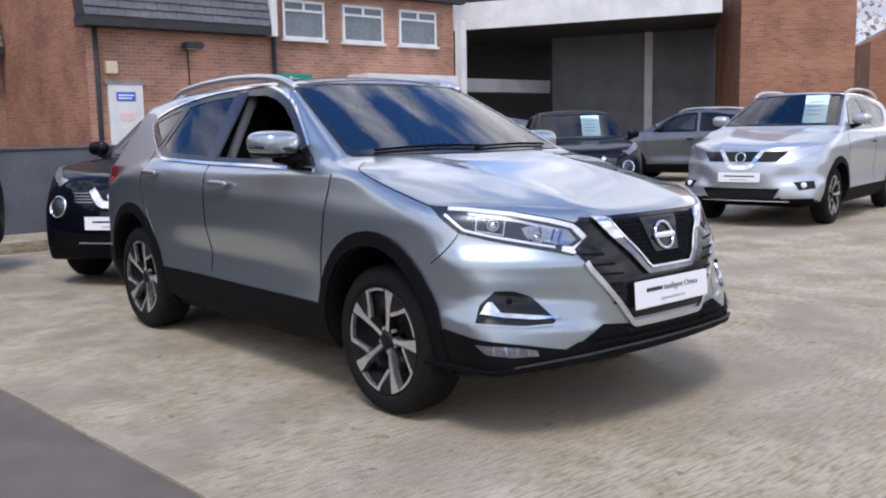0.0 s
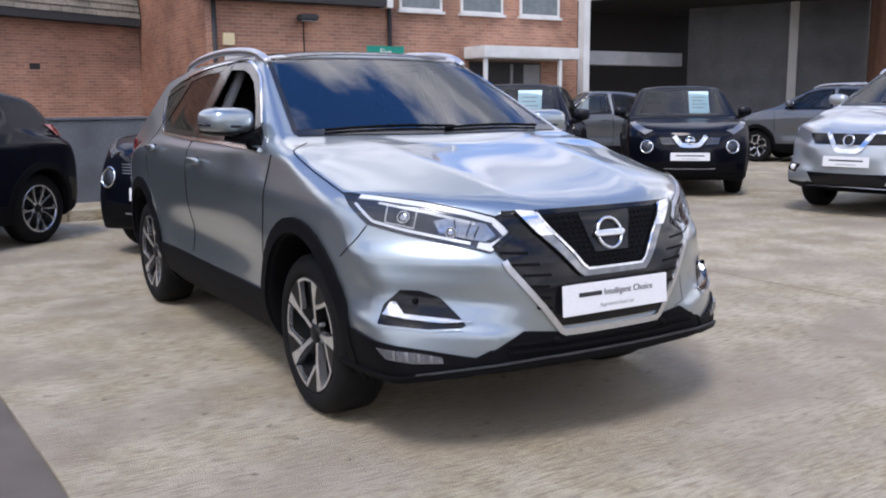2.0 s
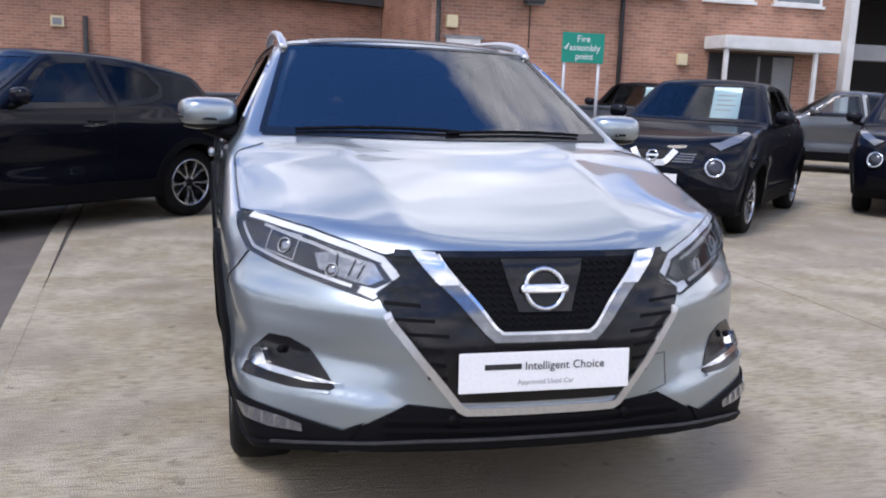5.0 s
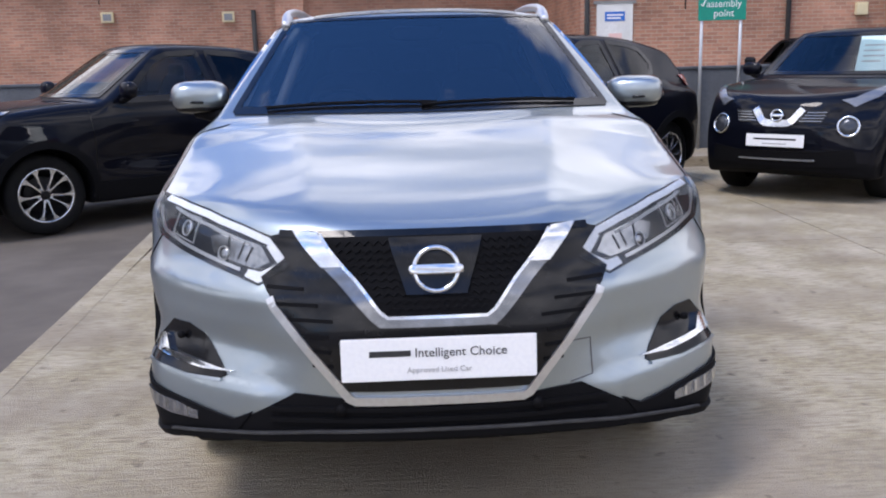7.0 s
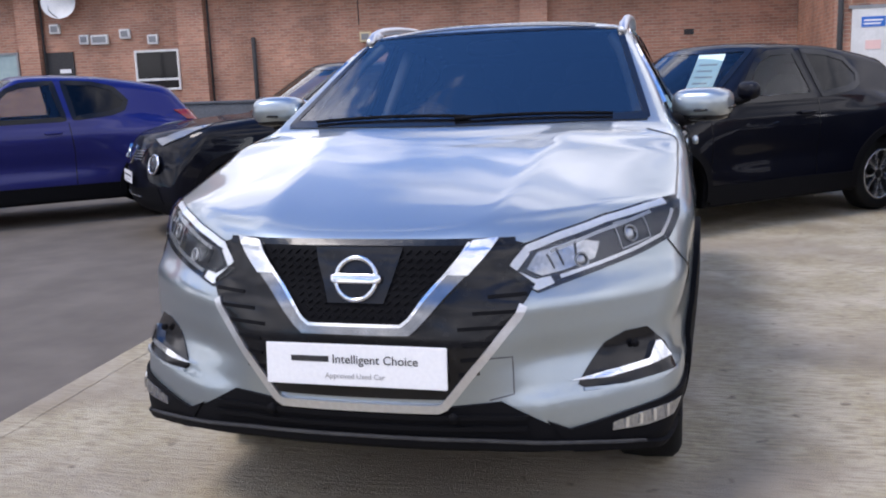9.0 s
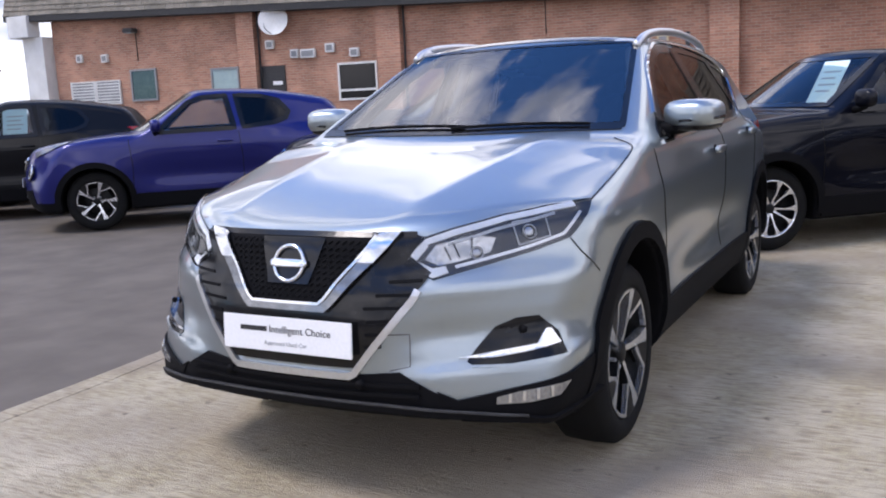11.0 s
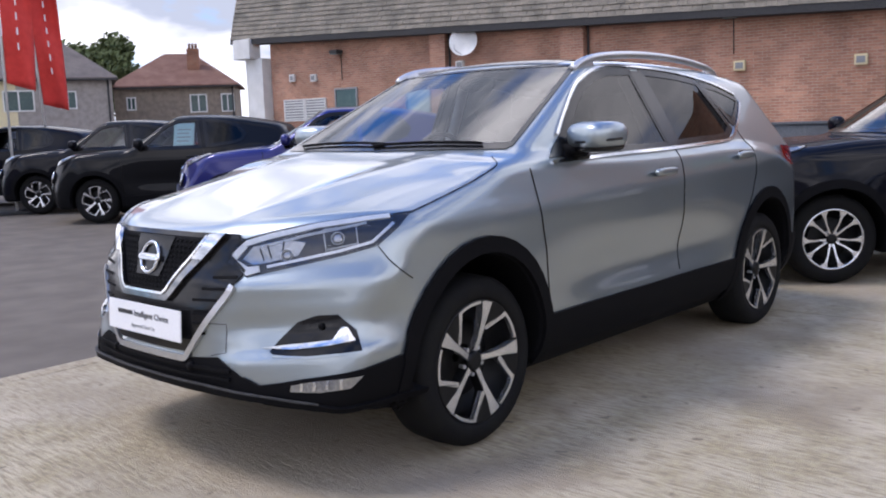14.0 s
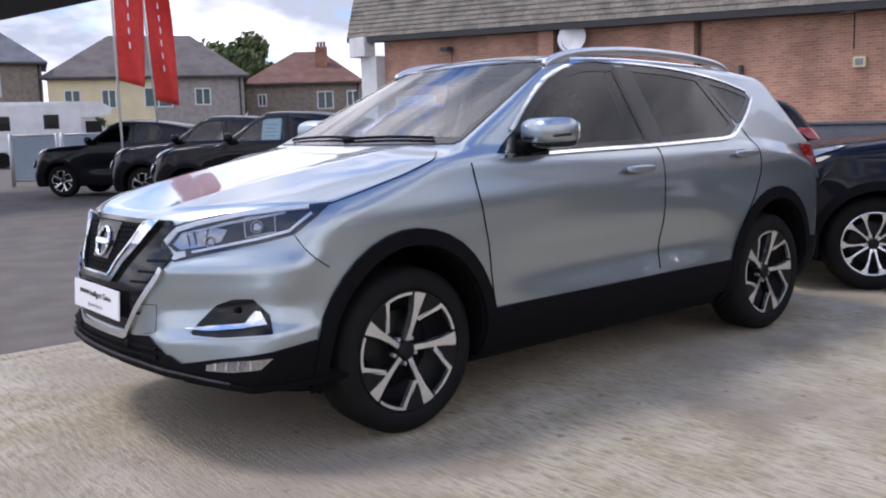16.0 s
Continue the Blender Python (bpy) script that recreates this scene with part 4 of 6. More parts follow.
    for sx in (1, -1):
        fl = (lambda q: q) if sx > 0 else flip
        way = (corner[0] * sx, corner[1], 0)
        unit = lay("headlamp", fl(lamp), way, LAMP_HOUSING, off=0.002, thick=0.01, gap=0.022)
        strip("light_strip", fl(bead[:5]), way, 0.020, DRL, off=0.006, thick=0.006, gap=0.02, label="white running light strip", parent=unit)
        lay("light_hook", fl([(0.452, -0.80, 0.884), (0.398, -0.82, 0.815), (0.478, -0.80, 0.770), (0.528, -0.78, 0.784), (0.520, -0.78, 0.803), (0.484, -0.80, 0.798), (0.442, -0.82, 0.823), (0.480, -0.80, 0.866)]), way, DRL, off=0.0075, thick=0.006, gap=0.012, label="white running light hook", parent=unit)
        strip("lamp_bezel", fl([(0.826, -0.41, 0.935), (0.797, -0.49, 0.874), (0.74, -0.60, 0.848), (0.65, -0.71, 0.822), (0.55, -0.77, 0.800)]), way, 0.010, SATIN, off=0.005, thick=0.005, parent=unit)
        strip("lamp_fin", fl([(0.78, -0.50, 0.938), (0.66, -0.68, 0.905), (0.53, -0.77, 0.868)]), way, 0.010, STEEL, off=0.005, thick=0.005, parent=unit)
        lay("reflector", fl([(0.498, -0.79, 0.868), (0.60, -0.73, 0.893), (0.655, -0.68, 0.880), (0.640, -0.70, 0.838), (0.56, -0.76, 0.816), (0.500, -0.79, 0.806), (0.460, -0.80, 0.826)]), way, LAMP_GLASS, off=0.0035, thick=0.004, gap=0.014, parent=unit)
        for a, b in (((0.515, 0.862), (0.535, 0.822)), ((0.552, 0.874), (0.572, 0.828)), ((0.630, 0.886), (0.625, 0.842))):
            strip("lamp_rib", fl([(a[0], -0.77, a[1]), (b[0], -0.77, b[1])]), way, 0.006, LAMP_HOUSING, off=0.005, thick=0.004, gap=0.02, parent=unit)
        strip("lamp_bezel", fl([(0.700, -0.64, 0.922), (0.765, -0.54, 0.930), (0.775, -0.54, 0.872), (0.715, -0.64, 0.852)]), way, 0.004, STEEL, off=0.005, thick=0.004, gap=0.012, closed=True, parent=unit)
        for px, pz, r in ((0.590, 0.838, 0.019), (0.715, 0.890, 0.022)):
            hit, nm, _, _ = tree.ray_cast(Vector((sx * px, -2, pz)), Vector((0, 1, 0)))
            at = Matrix.Translation(hit + nm * 0.002) @ nm.to_track_quat("Z", "Y").to_matrix().to_4x4()
            v, f = tube([at @ Vector((r * math.cos(a), r * math.sin(a), 0.003)) for a in np.linspace(0, 2 * math.pi, 25)], 0.003, 6, False)
            mesh_object("projector_ring", v, f, STEEL, unit, smooth=True)
            v, f = blob((0, 0, 0), (r * 0.85, r * 0.85, 0.005), 2.0, 8, 18)
            mesh_object("projector_lens", [at @ q for q in v], f, LAMP_GLASS, unit, smooth=True)
        lay("lamp_cover", fl(lamp), way, LENS, off=0.0105, thick=0.01, gap=0.022, parent=unit)
        # fog recess, bright blade, fog lamp
        lay("fog_recess", fl([(0.784, -0.66, 0.636), (0.72, -0.70, 0.635), (0.655, -0.73, 0.612), (0.605, -0.78, 0.545), (0.585, -0.80, 0.512), (0.605, -0.80, 0.502), (0.70, -0.73, 0.500), (0.832, -0.59, 0.513), (0.815, -0.60, 0.58)]), way, GLOSS_BLACK, off=0.003, thick=0.01, gap=0.02)
        lay("fog_blade", fl([(0.562, -0.81, 0.524), (0.66, -0.76, 0.537), (0.768, -0.67, 0.549), (0.786, -0.64, 0.592), (0.800, -0.63, 0.590), (0.818, -0.61, 0.544), (0.755, -0.68, 0.529), (0.66, -0.76, 0.518)]), way, CHROME, off=0.018, thick=0.022, gap=0.012, label="chrome fog lamp blade")
        strip("pocket_lip", fl([(0.832, -0.59, 0.509), (0.70, -0.73, 0.496), (0.60, -0.80, 0.498)]), way, 0.008, SILVER, off=0.009, thick=0.012, gap=0.015)
        v, f = blob((0.735 * sx, -0.69, 0.600), (0.012, 0.010, 0.012), 2.0, 6, 12)
        mesh_object("parking_sensor", v, f, PLASTIC, car, smooth=True)
        fog = lay("fog_lamp", fl([(0.82, -0.58, 0.430), (0.72, -0.73, 0.416), (0.665, -0.77, 0.404), (0.66, -0.77, 0.382), (0.74, -0.70, 0.380), (0.80, -0.62, 0.392)]), way, LAMP_GLASS, off=0.014, thick=0.01, gap=0.02)
        for k in range(4):
            a = 0.70 + 0.028 * k
            strip("fog_led", fl([(a, -0.75 + k * 0.035, 0.412 + 0.004 * k), (a - 0.012, -0.74 + k * 0.035, 0.386 + 0.002 * k)]), way, 0.010, CHROME, off=0.020, thick=0.008, parent=fog)
        # rear lamp
        lay("rear_lamp", fl([(0.83, 3.03, 1.075), (0.7, 3.22, 1.06), (0.6, 3.3, 1.02), (0.65, 3.3, 0.93), (0.8, 3.12, 0.945)]), (-0.8 * sx, -0.6, 0), RED_LENS, off=0.01, thick=0.015)
        # handles
        for y, z in ((1.39, 1.005), (2.31, 1.045)):
            hit, nm, _, _ = tree.ray_cast(Vector((sx * 2, y, z)), Vector((-sx, 0, 0)))
            # black blob stands in for the shaded hollow behind the grip
            v, f = blob((hit.x - sx * 0.008, y + 0.01, z - 0.006), (0.010, 0.052, 0.032), 2.2, 8, 20)
            handle = mesh_object("door_handle", v, f, PLASTIC, car, smooth=True)
            v, f = blob((hit.x + sx * 0.028, y, z + 0.004), (0.016, 0.105, 0.019), 3.2, 10, 20)
            mesh_object("grip", v, f, SILVER, handle, smooth=True)
        # door mirror
        tiltm = pose(0, 0, 0, 0, 0, -14 * sx)
        mz = -0.035 if sx > 0 else -0.01
        v, f = blob((0.938 * sx, 0.735, 1.240 + mz), (0.118, 0.110, 0.063), 3.2, 16, 32, tiltm)
        cap = mesh_object("door_mirror", v, f, SILVER, car, smooth=True)
        v, f = blob((0.932 * sx, 0.745, 1.192 + mz), (0.112, 0.105, 0.026), 2.9, 10, 24, tiltm)
        mesh_object("mirror_base", v, f, GLOSS_BLACK, cap, smooth=True)
        v, f = blob((0.938 * sx, 0.845, 1.238 + mz), (0.105, 0.010, 0.047), 3.5, 10, 24, tiltm)
        mesh_object("mirror_glass", v, f, CHROME, cap, smooth=True)
        v, f = tube([(0.95 * sx, 0.72, 1.165), (0.88 * sx, 0.70, 1.150), (0.80 * sx, 0.66, 1.140)], [0.028, 0.03, 0.034], 10)
        mesh_object("mirror_arm", v, f, PLASTIC, cap, smooth=True)
        v, f = tube([(1.062 * sx, 0.74, 1.226 + mz), (1.045 * sx, 0.67, 1.222 + mz), (0.99 * sx, 0.632, 1.218 + mz), (0.90 * sx, 0.617, 1.214 + mz)], 0.006, 6)
        mesh_object("indicator_strip", v, f, GLOSS_BLACK, cap, smooth=True)
    # panel gaps
    seam = dict(width=0.0065, mat=GLOSS_BLACK, off=0.0025, thick=0.005)
    strips("door_gap", [(0.9, 0.34, 1.085), (0.9, 0.355, 0.95), (0.9, 0.40, 0.75), (0.9, 0.435, 0.49)], left, **seam)
    strips("door_gap", [(0.9, 1.605, 1.11), (0.9, 1.61, 0.8), (0.9, 1.60, 0.49)], left, **seam)
    strips("door_gap", [(0.8, 2.43, 1.20), (0.9, 2.49, 1.08), (0.9, 2.48, 0.93), (0.9, 2.42, 0.82), (0.9, 2.30, 0.66)], left, **seam)
    strips("bonnet_gap", [tuple(p) for p in spline([(0.845, -0.335, 0.970), (0.855, -0.1, 1.035), (0.848, 0.06, 1.075), (0.838, 0.16, 1.105), (0.80, 0.215, 1.13), (0.755, 0.265, 1.155)], 4, False)], (-0.75, 0, -0.66), **seam)
    strips("bonnet_gap", [(0.845, -0.335, 0.972), (0.78, -0.50, 0.972), (0.68, -0.65, 0.956), (0.55, -0.75, 0.928), (0.44, -0.81, 0.902)], (-0.5, 0.7, -0.5), **seam)
    strip("bonnet_edge", [(x, -0.86, 0.900) for x in np.linspace(-0.42, 0.42, 15)], ahead, 0.022, GLOSS_BLACK, off=0.011, thick=0.014)
    strips("bumper_gap", [(0.808, -0.47, 0.858), (0.84, -0.45, 0.81), (0.885, -0.385, 0.735)], corner, **dict(seam, width=0.004))
    strip("tow_cover", [(0.33, -0.9, 0.60), (0.42, -0.86, 0.60), (0.425, -0.86, 0.50), (0.36, -0.88, 0.485)], ahead, 0.004, GREY_PAINT, off=0.0012, thick=0.003)
    # cowl and wipers
    lay("cowl", [(0.73 * t, 0.25 + 0.115 * t * t, 1.13) for t in xs] + [(0.73 * t, 0.31 + 0.115 * t * t, 1.16) for t in xs[::-1]], down, GLOSS_BLACK, off=0.004, thick=0.01, gap=0.06)
    for a, b in (((-0.60, 0.34), (0.06, 0.285)), ((0.0, 0.27), (0.60, 0.345))):
        pts = []
        for t in np.linspace(0, 1, 9):
            x, y = a[0] + (b[0] - a[0]) * t, a[1] + (b[1] - a[1]) * t + 0.02
            hit, nm, _, _ = tree.ray_cast(Vector((x, y, 3)), Vector((0, 0, -1)))
            pts.append(hit + nm * 0.014)
        rod("wiper", pts, 0.007, PLASTIC, car, sides=6)
    # cabin
    box("dashboard", -0.70, 0.55, 0.80, 0.70, 1.02, 1.085, TRIM_IN, car, bevel=0.05)
    box("cabin_floor", -0.72, 0.6, 0.40, 0.72, 3.0, 0.46, TRIM_IN, car)
    sw = pose(-0.36, 1.08, 1.055, 66, 0, 0)
    v, f = tube([sw @ Vector((0.185 * math.cos(a), 0.185 * math.sin(a), 0)) for a in np.linspace(0, 2 * math.pi, 33)], 0.015, 8, False)
    steer = mesh_object("steering_wheel", v, f, PLASTIC, car, smooth=True)
    v, f = blob((0, 0, 0), (0.17, 0.05, 0.02), 3, 8, 16)
    mesh_object("wheel_spoke", [sw @ q for q in v], f, PLASTIC, steer, smooth=True)
    for x, y in ((-0.36, 1.62), (0.36, 1.62), (-0.36, 2.5), (0.0, 2.5), (0.36, 2.5)):
        v, f = blob((x, y, 0.70), (0.25 if y < 2 else 0.2, 0.27, 0.10), 3.5, 10, 20)
        seat = mesh_object("seat", v, f, TRIM_IN, car, smooth=True)
        v, f = blob((x, y + 0.27, 1.0), (0.24 if y < 2 else 0.19, 0.075, 0.30), 3.2, 12, 20, pose(0, 0, 0, -14))
        mesh_object("seat_back", v, f, TRIM_IN, seat, smooth=True)
        v, f = blob((x, y + 0.36, 1.345), (0.125, 0.05, 0.085), 3.0, 10, 18)
        mesh_object("headrest", v, f, TRIM_IN, seat, smooth=True)
    for sx in (-1, 1):
        v, f = tube([(0.74 * sx, 1.60, 1.08), (0.64 * sx, 1.60, 1.30), (0.555 * sx, 1.58, 1.49)], 0.03, 8)
        mesh_object("pillar_trim", v, f, TRIM_PALE, car, smooth=True)
    for sx in (-1, 1):
        v, f = tube([(0.70 * sx, 0.52, 1.14), (0.655 * sx, 0.74, 1.28), (0.60 * sx, 0.96, 1.42), (0.545 * sx, 1.12, 1.50)], 0.024, 8)
        mesh_object("pillar_trim", v, f, TRIM_PALE, car, smooth=True)
    v, f = blob((0.0, 1.05, 1.475), (0.12, 0.02, 0.035), 3, 8, 16)
    mesh_object("interior_mirror", v, f, PLASTIC, car, smooth=True)
    return car


main_car()


# ---- other cars ----
JUKE = dict(
    wheelbase=2.53, hub=0.335, arch=0.375, arch_z=0.95, sill=0.36, bulge=0.045, crease=0.004, crease_z=0.86, scoop=0.03,
    nose=((0.2, 0.76), (0.35, 0.82), (0.5, 0.845), (0.65, 0.84), (0.8, 0.80), (0.92, 0.74), (1.05, 0.60), (1.2, 0.4)),
    sweep=0.52, sweep_z=0.35, power=2.5,
    tail=((0.2, 3.20), (0.45, 3.27), (0.75, 3.26), (0.95, 3.18), (1.1, 3.05), (1.3, 2.85)), tail_sweep=0.32,
    side=((0.2, 0.80), (0.4, 0.82), (0.75, 0.84), (0.92, 0.84), (1.06, 0.80), (1.2, 0.74)),
    plan=((-0.9, -0.10), (-0.45, -0.03), (-0.1, 0.0), (0.8, -0.015), (1.6, -0.015), (2.4, 0.0), (2.8, -0.03), (3.3, -0.12)),
    deck=((-0.9, 0.84), (-0.8, 0.90), (-0.65, 0.955), (-0.4, 1.005), (-0.1, 1.045), (0.25, 1.075), (0.5, 1.08), (1.5, 1.05), (2.3, 1.09), (2.8, 1.03), (3.2, 0.92)),
    deck_drop=((-0.9, 0.02), (0.5, 0.02)), ridge=0.0, ridge_x=0.4,
    under=((-0.85, 0.30), (-0.5, 0.22), (2.8, 0.22), (3.2, 0.32)),
    belt_x=0.80, tumble=0.50, cab_plan=((0.3, 0.02), (0.8, 0.0), (1.8, 0.0), (3.0, 0.10)),
    roof=((0.6, 1.47), (1.0, 1.535), (1.4, 1.555), (1.9, 1.535), (2.4, 1.465), (2.9, 1.36)), roof_x=0.04,
    screen=(0.36, 1.075, 0.62, 0.34), back=(3.10, 0.80),
)


def tint_copy(ob, paint_mat):
    """Give a copied car its own paint."""
    for o in ob.children_recursive:
        if o.data and any(m is BLACK_PAINT for m in o.data.materials):
            o.data = o.data.copy()
            for i, m in enumerate(o.data.materials):
                if m is BLACK_PAINT:
                    o.data.materials[i] = paint_mat


def laying(tree, car):
    def lay(name, outline, way, mat, off=0.004, thick=0.008, gap=0.05, label="", parent=None):
        v, f = patch(tree, outline, way, off, thick, gap)
        return mesh_object(name, v, f, mat, parent or car, label, smooth=True)

    def strip(name, points, way, width, mat, off=0.005, thick=0.01, gap=0.05, closed=False, label="", parent=None):
        v, f = ribbon(tree, points, way, width, off, thick, gap, closed)
        return mesh_object(name, v, f, mat, parent or car, label)

    return lay, strip


def plate_on(car, z, y, tiltx=4, text=True):
    plate = part("number_plate", box_bm(-0.26, -0.055, -0.006, 0.26, 0.055, 0.0, 0.002), PLATE_WHITE, car, "white plate with a dark bar")
    plate.matrix_local = pose(0, y, z, 90 - tiltx, 0, 0)
    box("text_bar", -0.19, 0.004, 0.0, 0.19, 0.020, 0.001, INK, plate)
    box("text_bar", -0.11, -0.034, 0.0, 0.11, -0.024, 0.001, INK_GREY, plate)
    return plate


def common_trim(car, tree, lay, strip, s, wins, screen, wheel_style, glass_rear, door_y):
    left, down = (-1, 0, 0), (0, 0, -1)
    lay("windscreen", screen, down, CLEAR, off=0.002, gap=0.08)
    strip("screen_border", screen, down, 0.06, GLOSS_BLACK, closed=True, off=0.006)
    for sx in (1, -1):
        fl = (lambda q: q) if sx > 0 else flip
        for k, w in enumerate(wins):
            lay("side_window", fl(w), (-sx, 0, 0), CLEAR if k == 0 else glass_rear, off=0.001, gap=0.08)
            strip("window_seal", fl(w), (-sx, 0, 0), 0.055, GLOSS_BLACK, closed=True, off=0.006)
        for yc in (0.0, s["wheelbase"]):
            def arc(r, a0, a1, n=18):
                return [(0.9 * sx, yc + r * math.cos(a), s["hub"] + r * math.sin(a)) for a in np.linspace(radians(a0), radians(a1), n)]
            lay("arch_cladding", arc(0.45, -8, 190) + arc(0.385, 190, -8), (-sx, 0, 0), PLASTIC, off=0.016, thick=0.03, gap=0.04)
        lay("sill_cladding", fl([(0.9, 0.42, 0.40), (0.9, s["wheelbase"] - 0.42, 0.40), (0.9, s["wheelbase"] - 0.42, 0.25), (0.9, 0.42, 0.25)]), (-sx, 0, 0), PLASTIC, off=0.014, thick=0.03, gap=0.08)
        for ys in door_y:
            strip("door_gap", fl([(0.9, ys, 1.05), (0.9, ys + 0.03, 0.75), (0.9, ys + 0.02, 0.41)]), (-sx, 0, 0), 0.008, GLOSS_BLACK, off=0.0015, thick=0.004)
        hit, nm, _, _ = tree.ray_cast(Vector((sx * 2, door_y[1] - 0.16, 0.94)), Vector((-sx, 0, 0)))
        v, f = blob((hit.x + sx * 0.025, door_y[1] - 0.16, 0.95), (0.013, 0.09, 0.015), 3.0, 8, 16)
        mesh_object("door_handle", v, f, BLACK_PAINT, car, smooth=True)
    xw = s.get("wheel_x", 0.79)
    for x in (-xw, xw):
        wheel(car, x, 0.0, s["hub"], s["hub"] - 0.108, 0.21, wheel_style)
        wheel(car, x, s["wheelbase"], s["hub"], s["hub"] - 0.108, 0.21, wheel_style)
    box("dashboard", -0.62, 0.62, 0.78, 0.62, 1.0, 1.04, TRIM_IN, car, bevel=0.05)
    box("cabin_floor", -0.66, 0.6, 0.42, 0.66, 2.7, 0.47, TRIM_IN, car)
    for x in (-0.34, 0.34):
        for y in (1.5, 2.3):
            v, f = blob((x, y + 0.22, 0.95), (0.22, 0.08, 0.33), 3.2, 10, 16, pose(0, 0, 0, -14))
            seat = mesh_object("seat_back", v, f, TRIM_IN, car, smooth=True)
            v, f = blob((x, y + 0.31, 1.29), (0.12, 0.05, 0.08), 3.0, 8, 14)
            mesh_object("headrest", v, f, TRIM_IN, seat, smooth=True)


def juke(m, label, step=0.03, wheels="ten"):
    s = JUKE
    car = thing("small_crossover_car", m, label, "car", "cars parked in a row")
    front_win = [(0.8, 0.72, 1.075), (0.7, 1.08, 1.40), (0.65, 1.25, 1.455), (0.65, 1.52, 1.465), (0.75, 1.60, 1.085), (0.8, 1.1, 1.08)]
    rear_win = [(0.75, 1.70, 1.09), (0.65, 1.63, 1.465), (0.65, 1.92, 1.44), (0.65, 2.12, 1.385), (0.7, 2.24, 1.25), (0.7, 2.20, 1.17), (0.7, 2.06, 1.125)]
    xs = np.linspace(-1, 1, 9)
    screen = [(0.66 * t, 0.42 + 0.15 * t * t, 1.1) for t in xs] + [(0.53 * t, 1.02 + 0.10 * t * t, 1.5) for t in xs[::-1]]
    windows = [(screen, (0, 0, -1), 0.5)]
    for w in (front_win, rear_win):
        windows += [(w, (-1, 0, 0), 0.35), (flip(w), (1, 0, 0), 0.35)]
    tree = car_shell(s, step, windows, "body", BLACK_PAINT, car)
    lay, strip = laying(tree, car)
    common_trim(car, tree, lay, strip, s, (front_win, rear_win), screen, wheels, PRIVACY, (0.40, 1.64))
    ahead = (0, 1, 0)
    lay("lower_bumper", [(-0.62, -0.8, 0.50), (-0.30, -0.85, 0.47), (0.30, -0.85, 0.47), (0.62, -0.8, 0.50), (0.66, -0.7, 0.34), (-0.66, -0.7, 0.34)], ahead, PLASTIC, off=0.008, gap=0.06)
    strip("chin_trim", [(x, -0.8, 0.40) for x in np.linspace(-0.34, 0.34, 9)], ahead, 0.014, LAMP_SMOKE, off=0.02)
    lay("grille", [(-0.42, -0.8, 0.83), (0.42, -0.8, 0.83), (0.36, -0.82, 0.72), (-0.36, -0.82, 0.72)], ahead, GLOSS_BLACK, off=0.006)
    for sx in (-1, 1):
        strip("vee_trim", [(sx * 0.21, -0.8, 0.835), (sx * 0.135, -0.8, 0.735), (sx * 0.10, -0.83, 0.715), (0.0, -0.83, 0.71)], ahead, 0.06, CHROME, off=0.02, thick=0.02, gap=0.02, label="chrome grille vee")
        hit, nm, _, _ = tree.ray_cast(Vector((sx * 0.57, -2, 0.69)), Vector((0, 1, 0)))
        at = Matrix.Translation(hit + nm * 0.002) @ Vector((nm.x * 0.5, nm.y, nm.z)).to_track_quat("Z", "Y").to_matrix().to_4x4()
        v, f = tube([at @ Vector((0.085 * math.cos(a), 0.085 * math.sin(a), 0.01)) for a in np.linspace(0, 2 * math.pi, 25)], 0.012, 6, False)
        lamp = mesh_object("headlamp", v, f, CHROME, car, smooth=True)
        v, f = blob((0, 0, 0.0), (0.082, 0.082, 0.03), 2.0, 8, 20)
        mesh_object("lamp_lens", [at @ q for q in v], f, LAMP_HOUSING, lamp, smooth=True)
        fl = (lambda q: q) if sx > 0 else flip
        for k in range(4):
            z = 0.735 + 0.024 * k
            strip("grille_bar", [(sx * (0.19 + 0.02 * k), -0.82, z), (sx * (0.30 + 0.01 * k), -0.8, z), (sx * (0.375 + 0.008 * k), -0.78, z)], ahead, 0.008, LAMP_SMOKE, off=0.012, thick=0.01)
        lay("upper_lamp", fl([(0.50, -0.66, 0.935), (0.60, -0.60, 0.965), (0.72, -0.35, 1.02), (0.74, -0.20, 1.04), (0.78, -0.25, 0.99), (0.74, -0.45, 0.95), (0.62, -0.65, 0.90)]), (-0.45 * sx, 0.55, -0.7), LAMP_SMOKE, off=0.012, gap=0.04, label="clear upper lamp")
        lay("rear_lamp", fl([(0.70, 2.72, 1.12), (0.76, 2.9, 1.03), (0.6, 3.05, 0.98), (0.55, 3.0, 1.08)]), (-0.7 * sx, -0.6, -0.3), RED_LENS, off=0.012)
        v, f = blob((0.92 * sx, 0.72, 1.16), (0.10, 0.06, 0.072), 2.7, 12, 22)
        mir = mesh_object("door_mirror", v, f, BLACK_PAINT, car, smooth=True)
        v, f = tube([(0.92 * sx, 0.72, 1.10), (0.78 * sx, 0.70, 1.06)], 0.028, 8)
        mesh_object("mirror_arm", v, f, PLASTIC, mir, smooth=True)
    hit, nm, _, _ = tree.ray_cast(Vector((0, -2, 0.775)), Vector((0, 1, 0)))
    at = Matrix.Translation(hit + nm * 0.03) @ nm.to_track_quat("Z", "Y").to_matrix().to_4x4()
    v, f = tube([at @ Vector((0.05 * math.cos(a), 0.05 * math.sin(a), 0)) for a in np.linspace(0, 2 * math.pi, 25)], 0.008, 6, False)
    badge = mesh_object("badge", v, f, CHROME, car, "round chrome badge", smooth=True)
    v, f = blob((0, 0, 0.002), (0.066, 0.012, 0.006), 6.0, 6, 12)
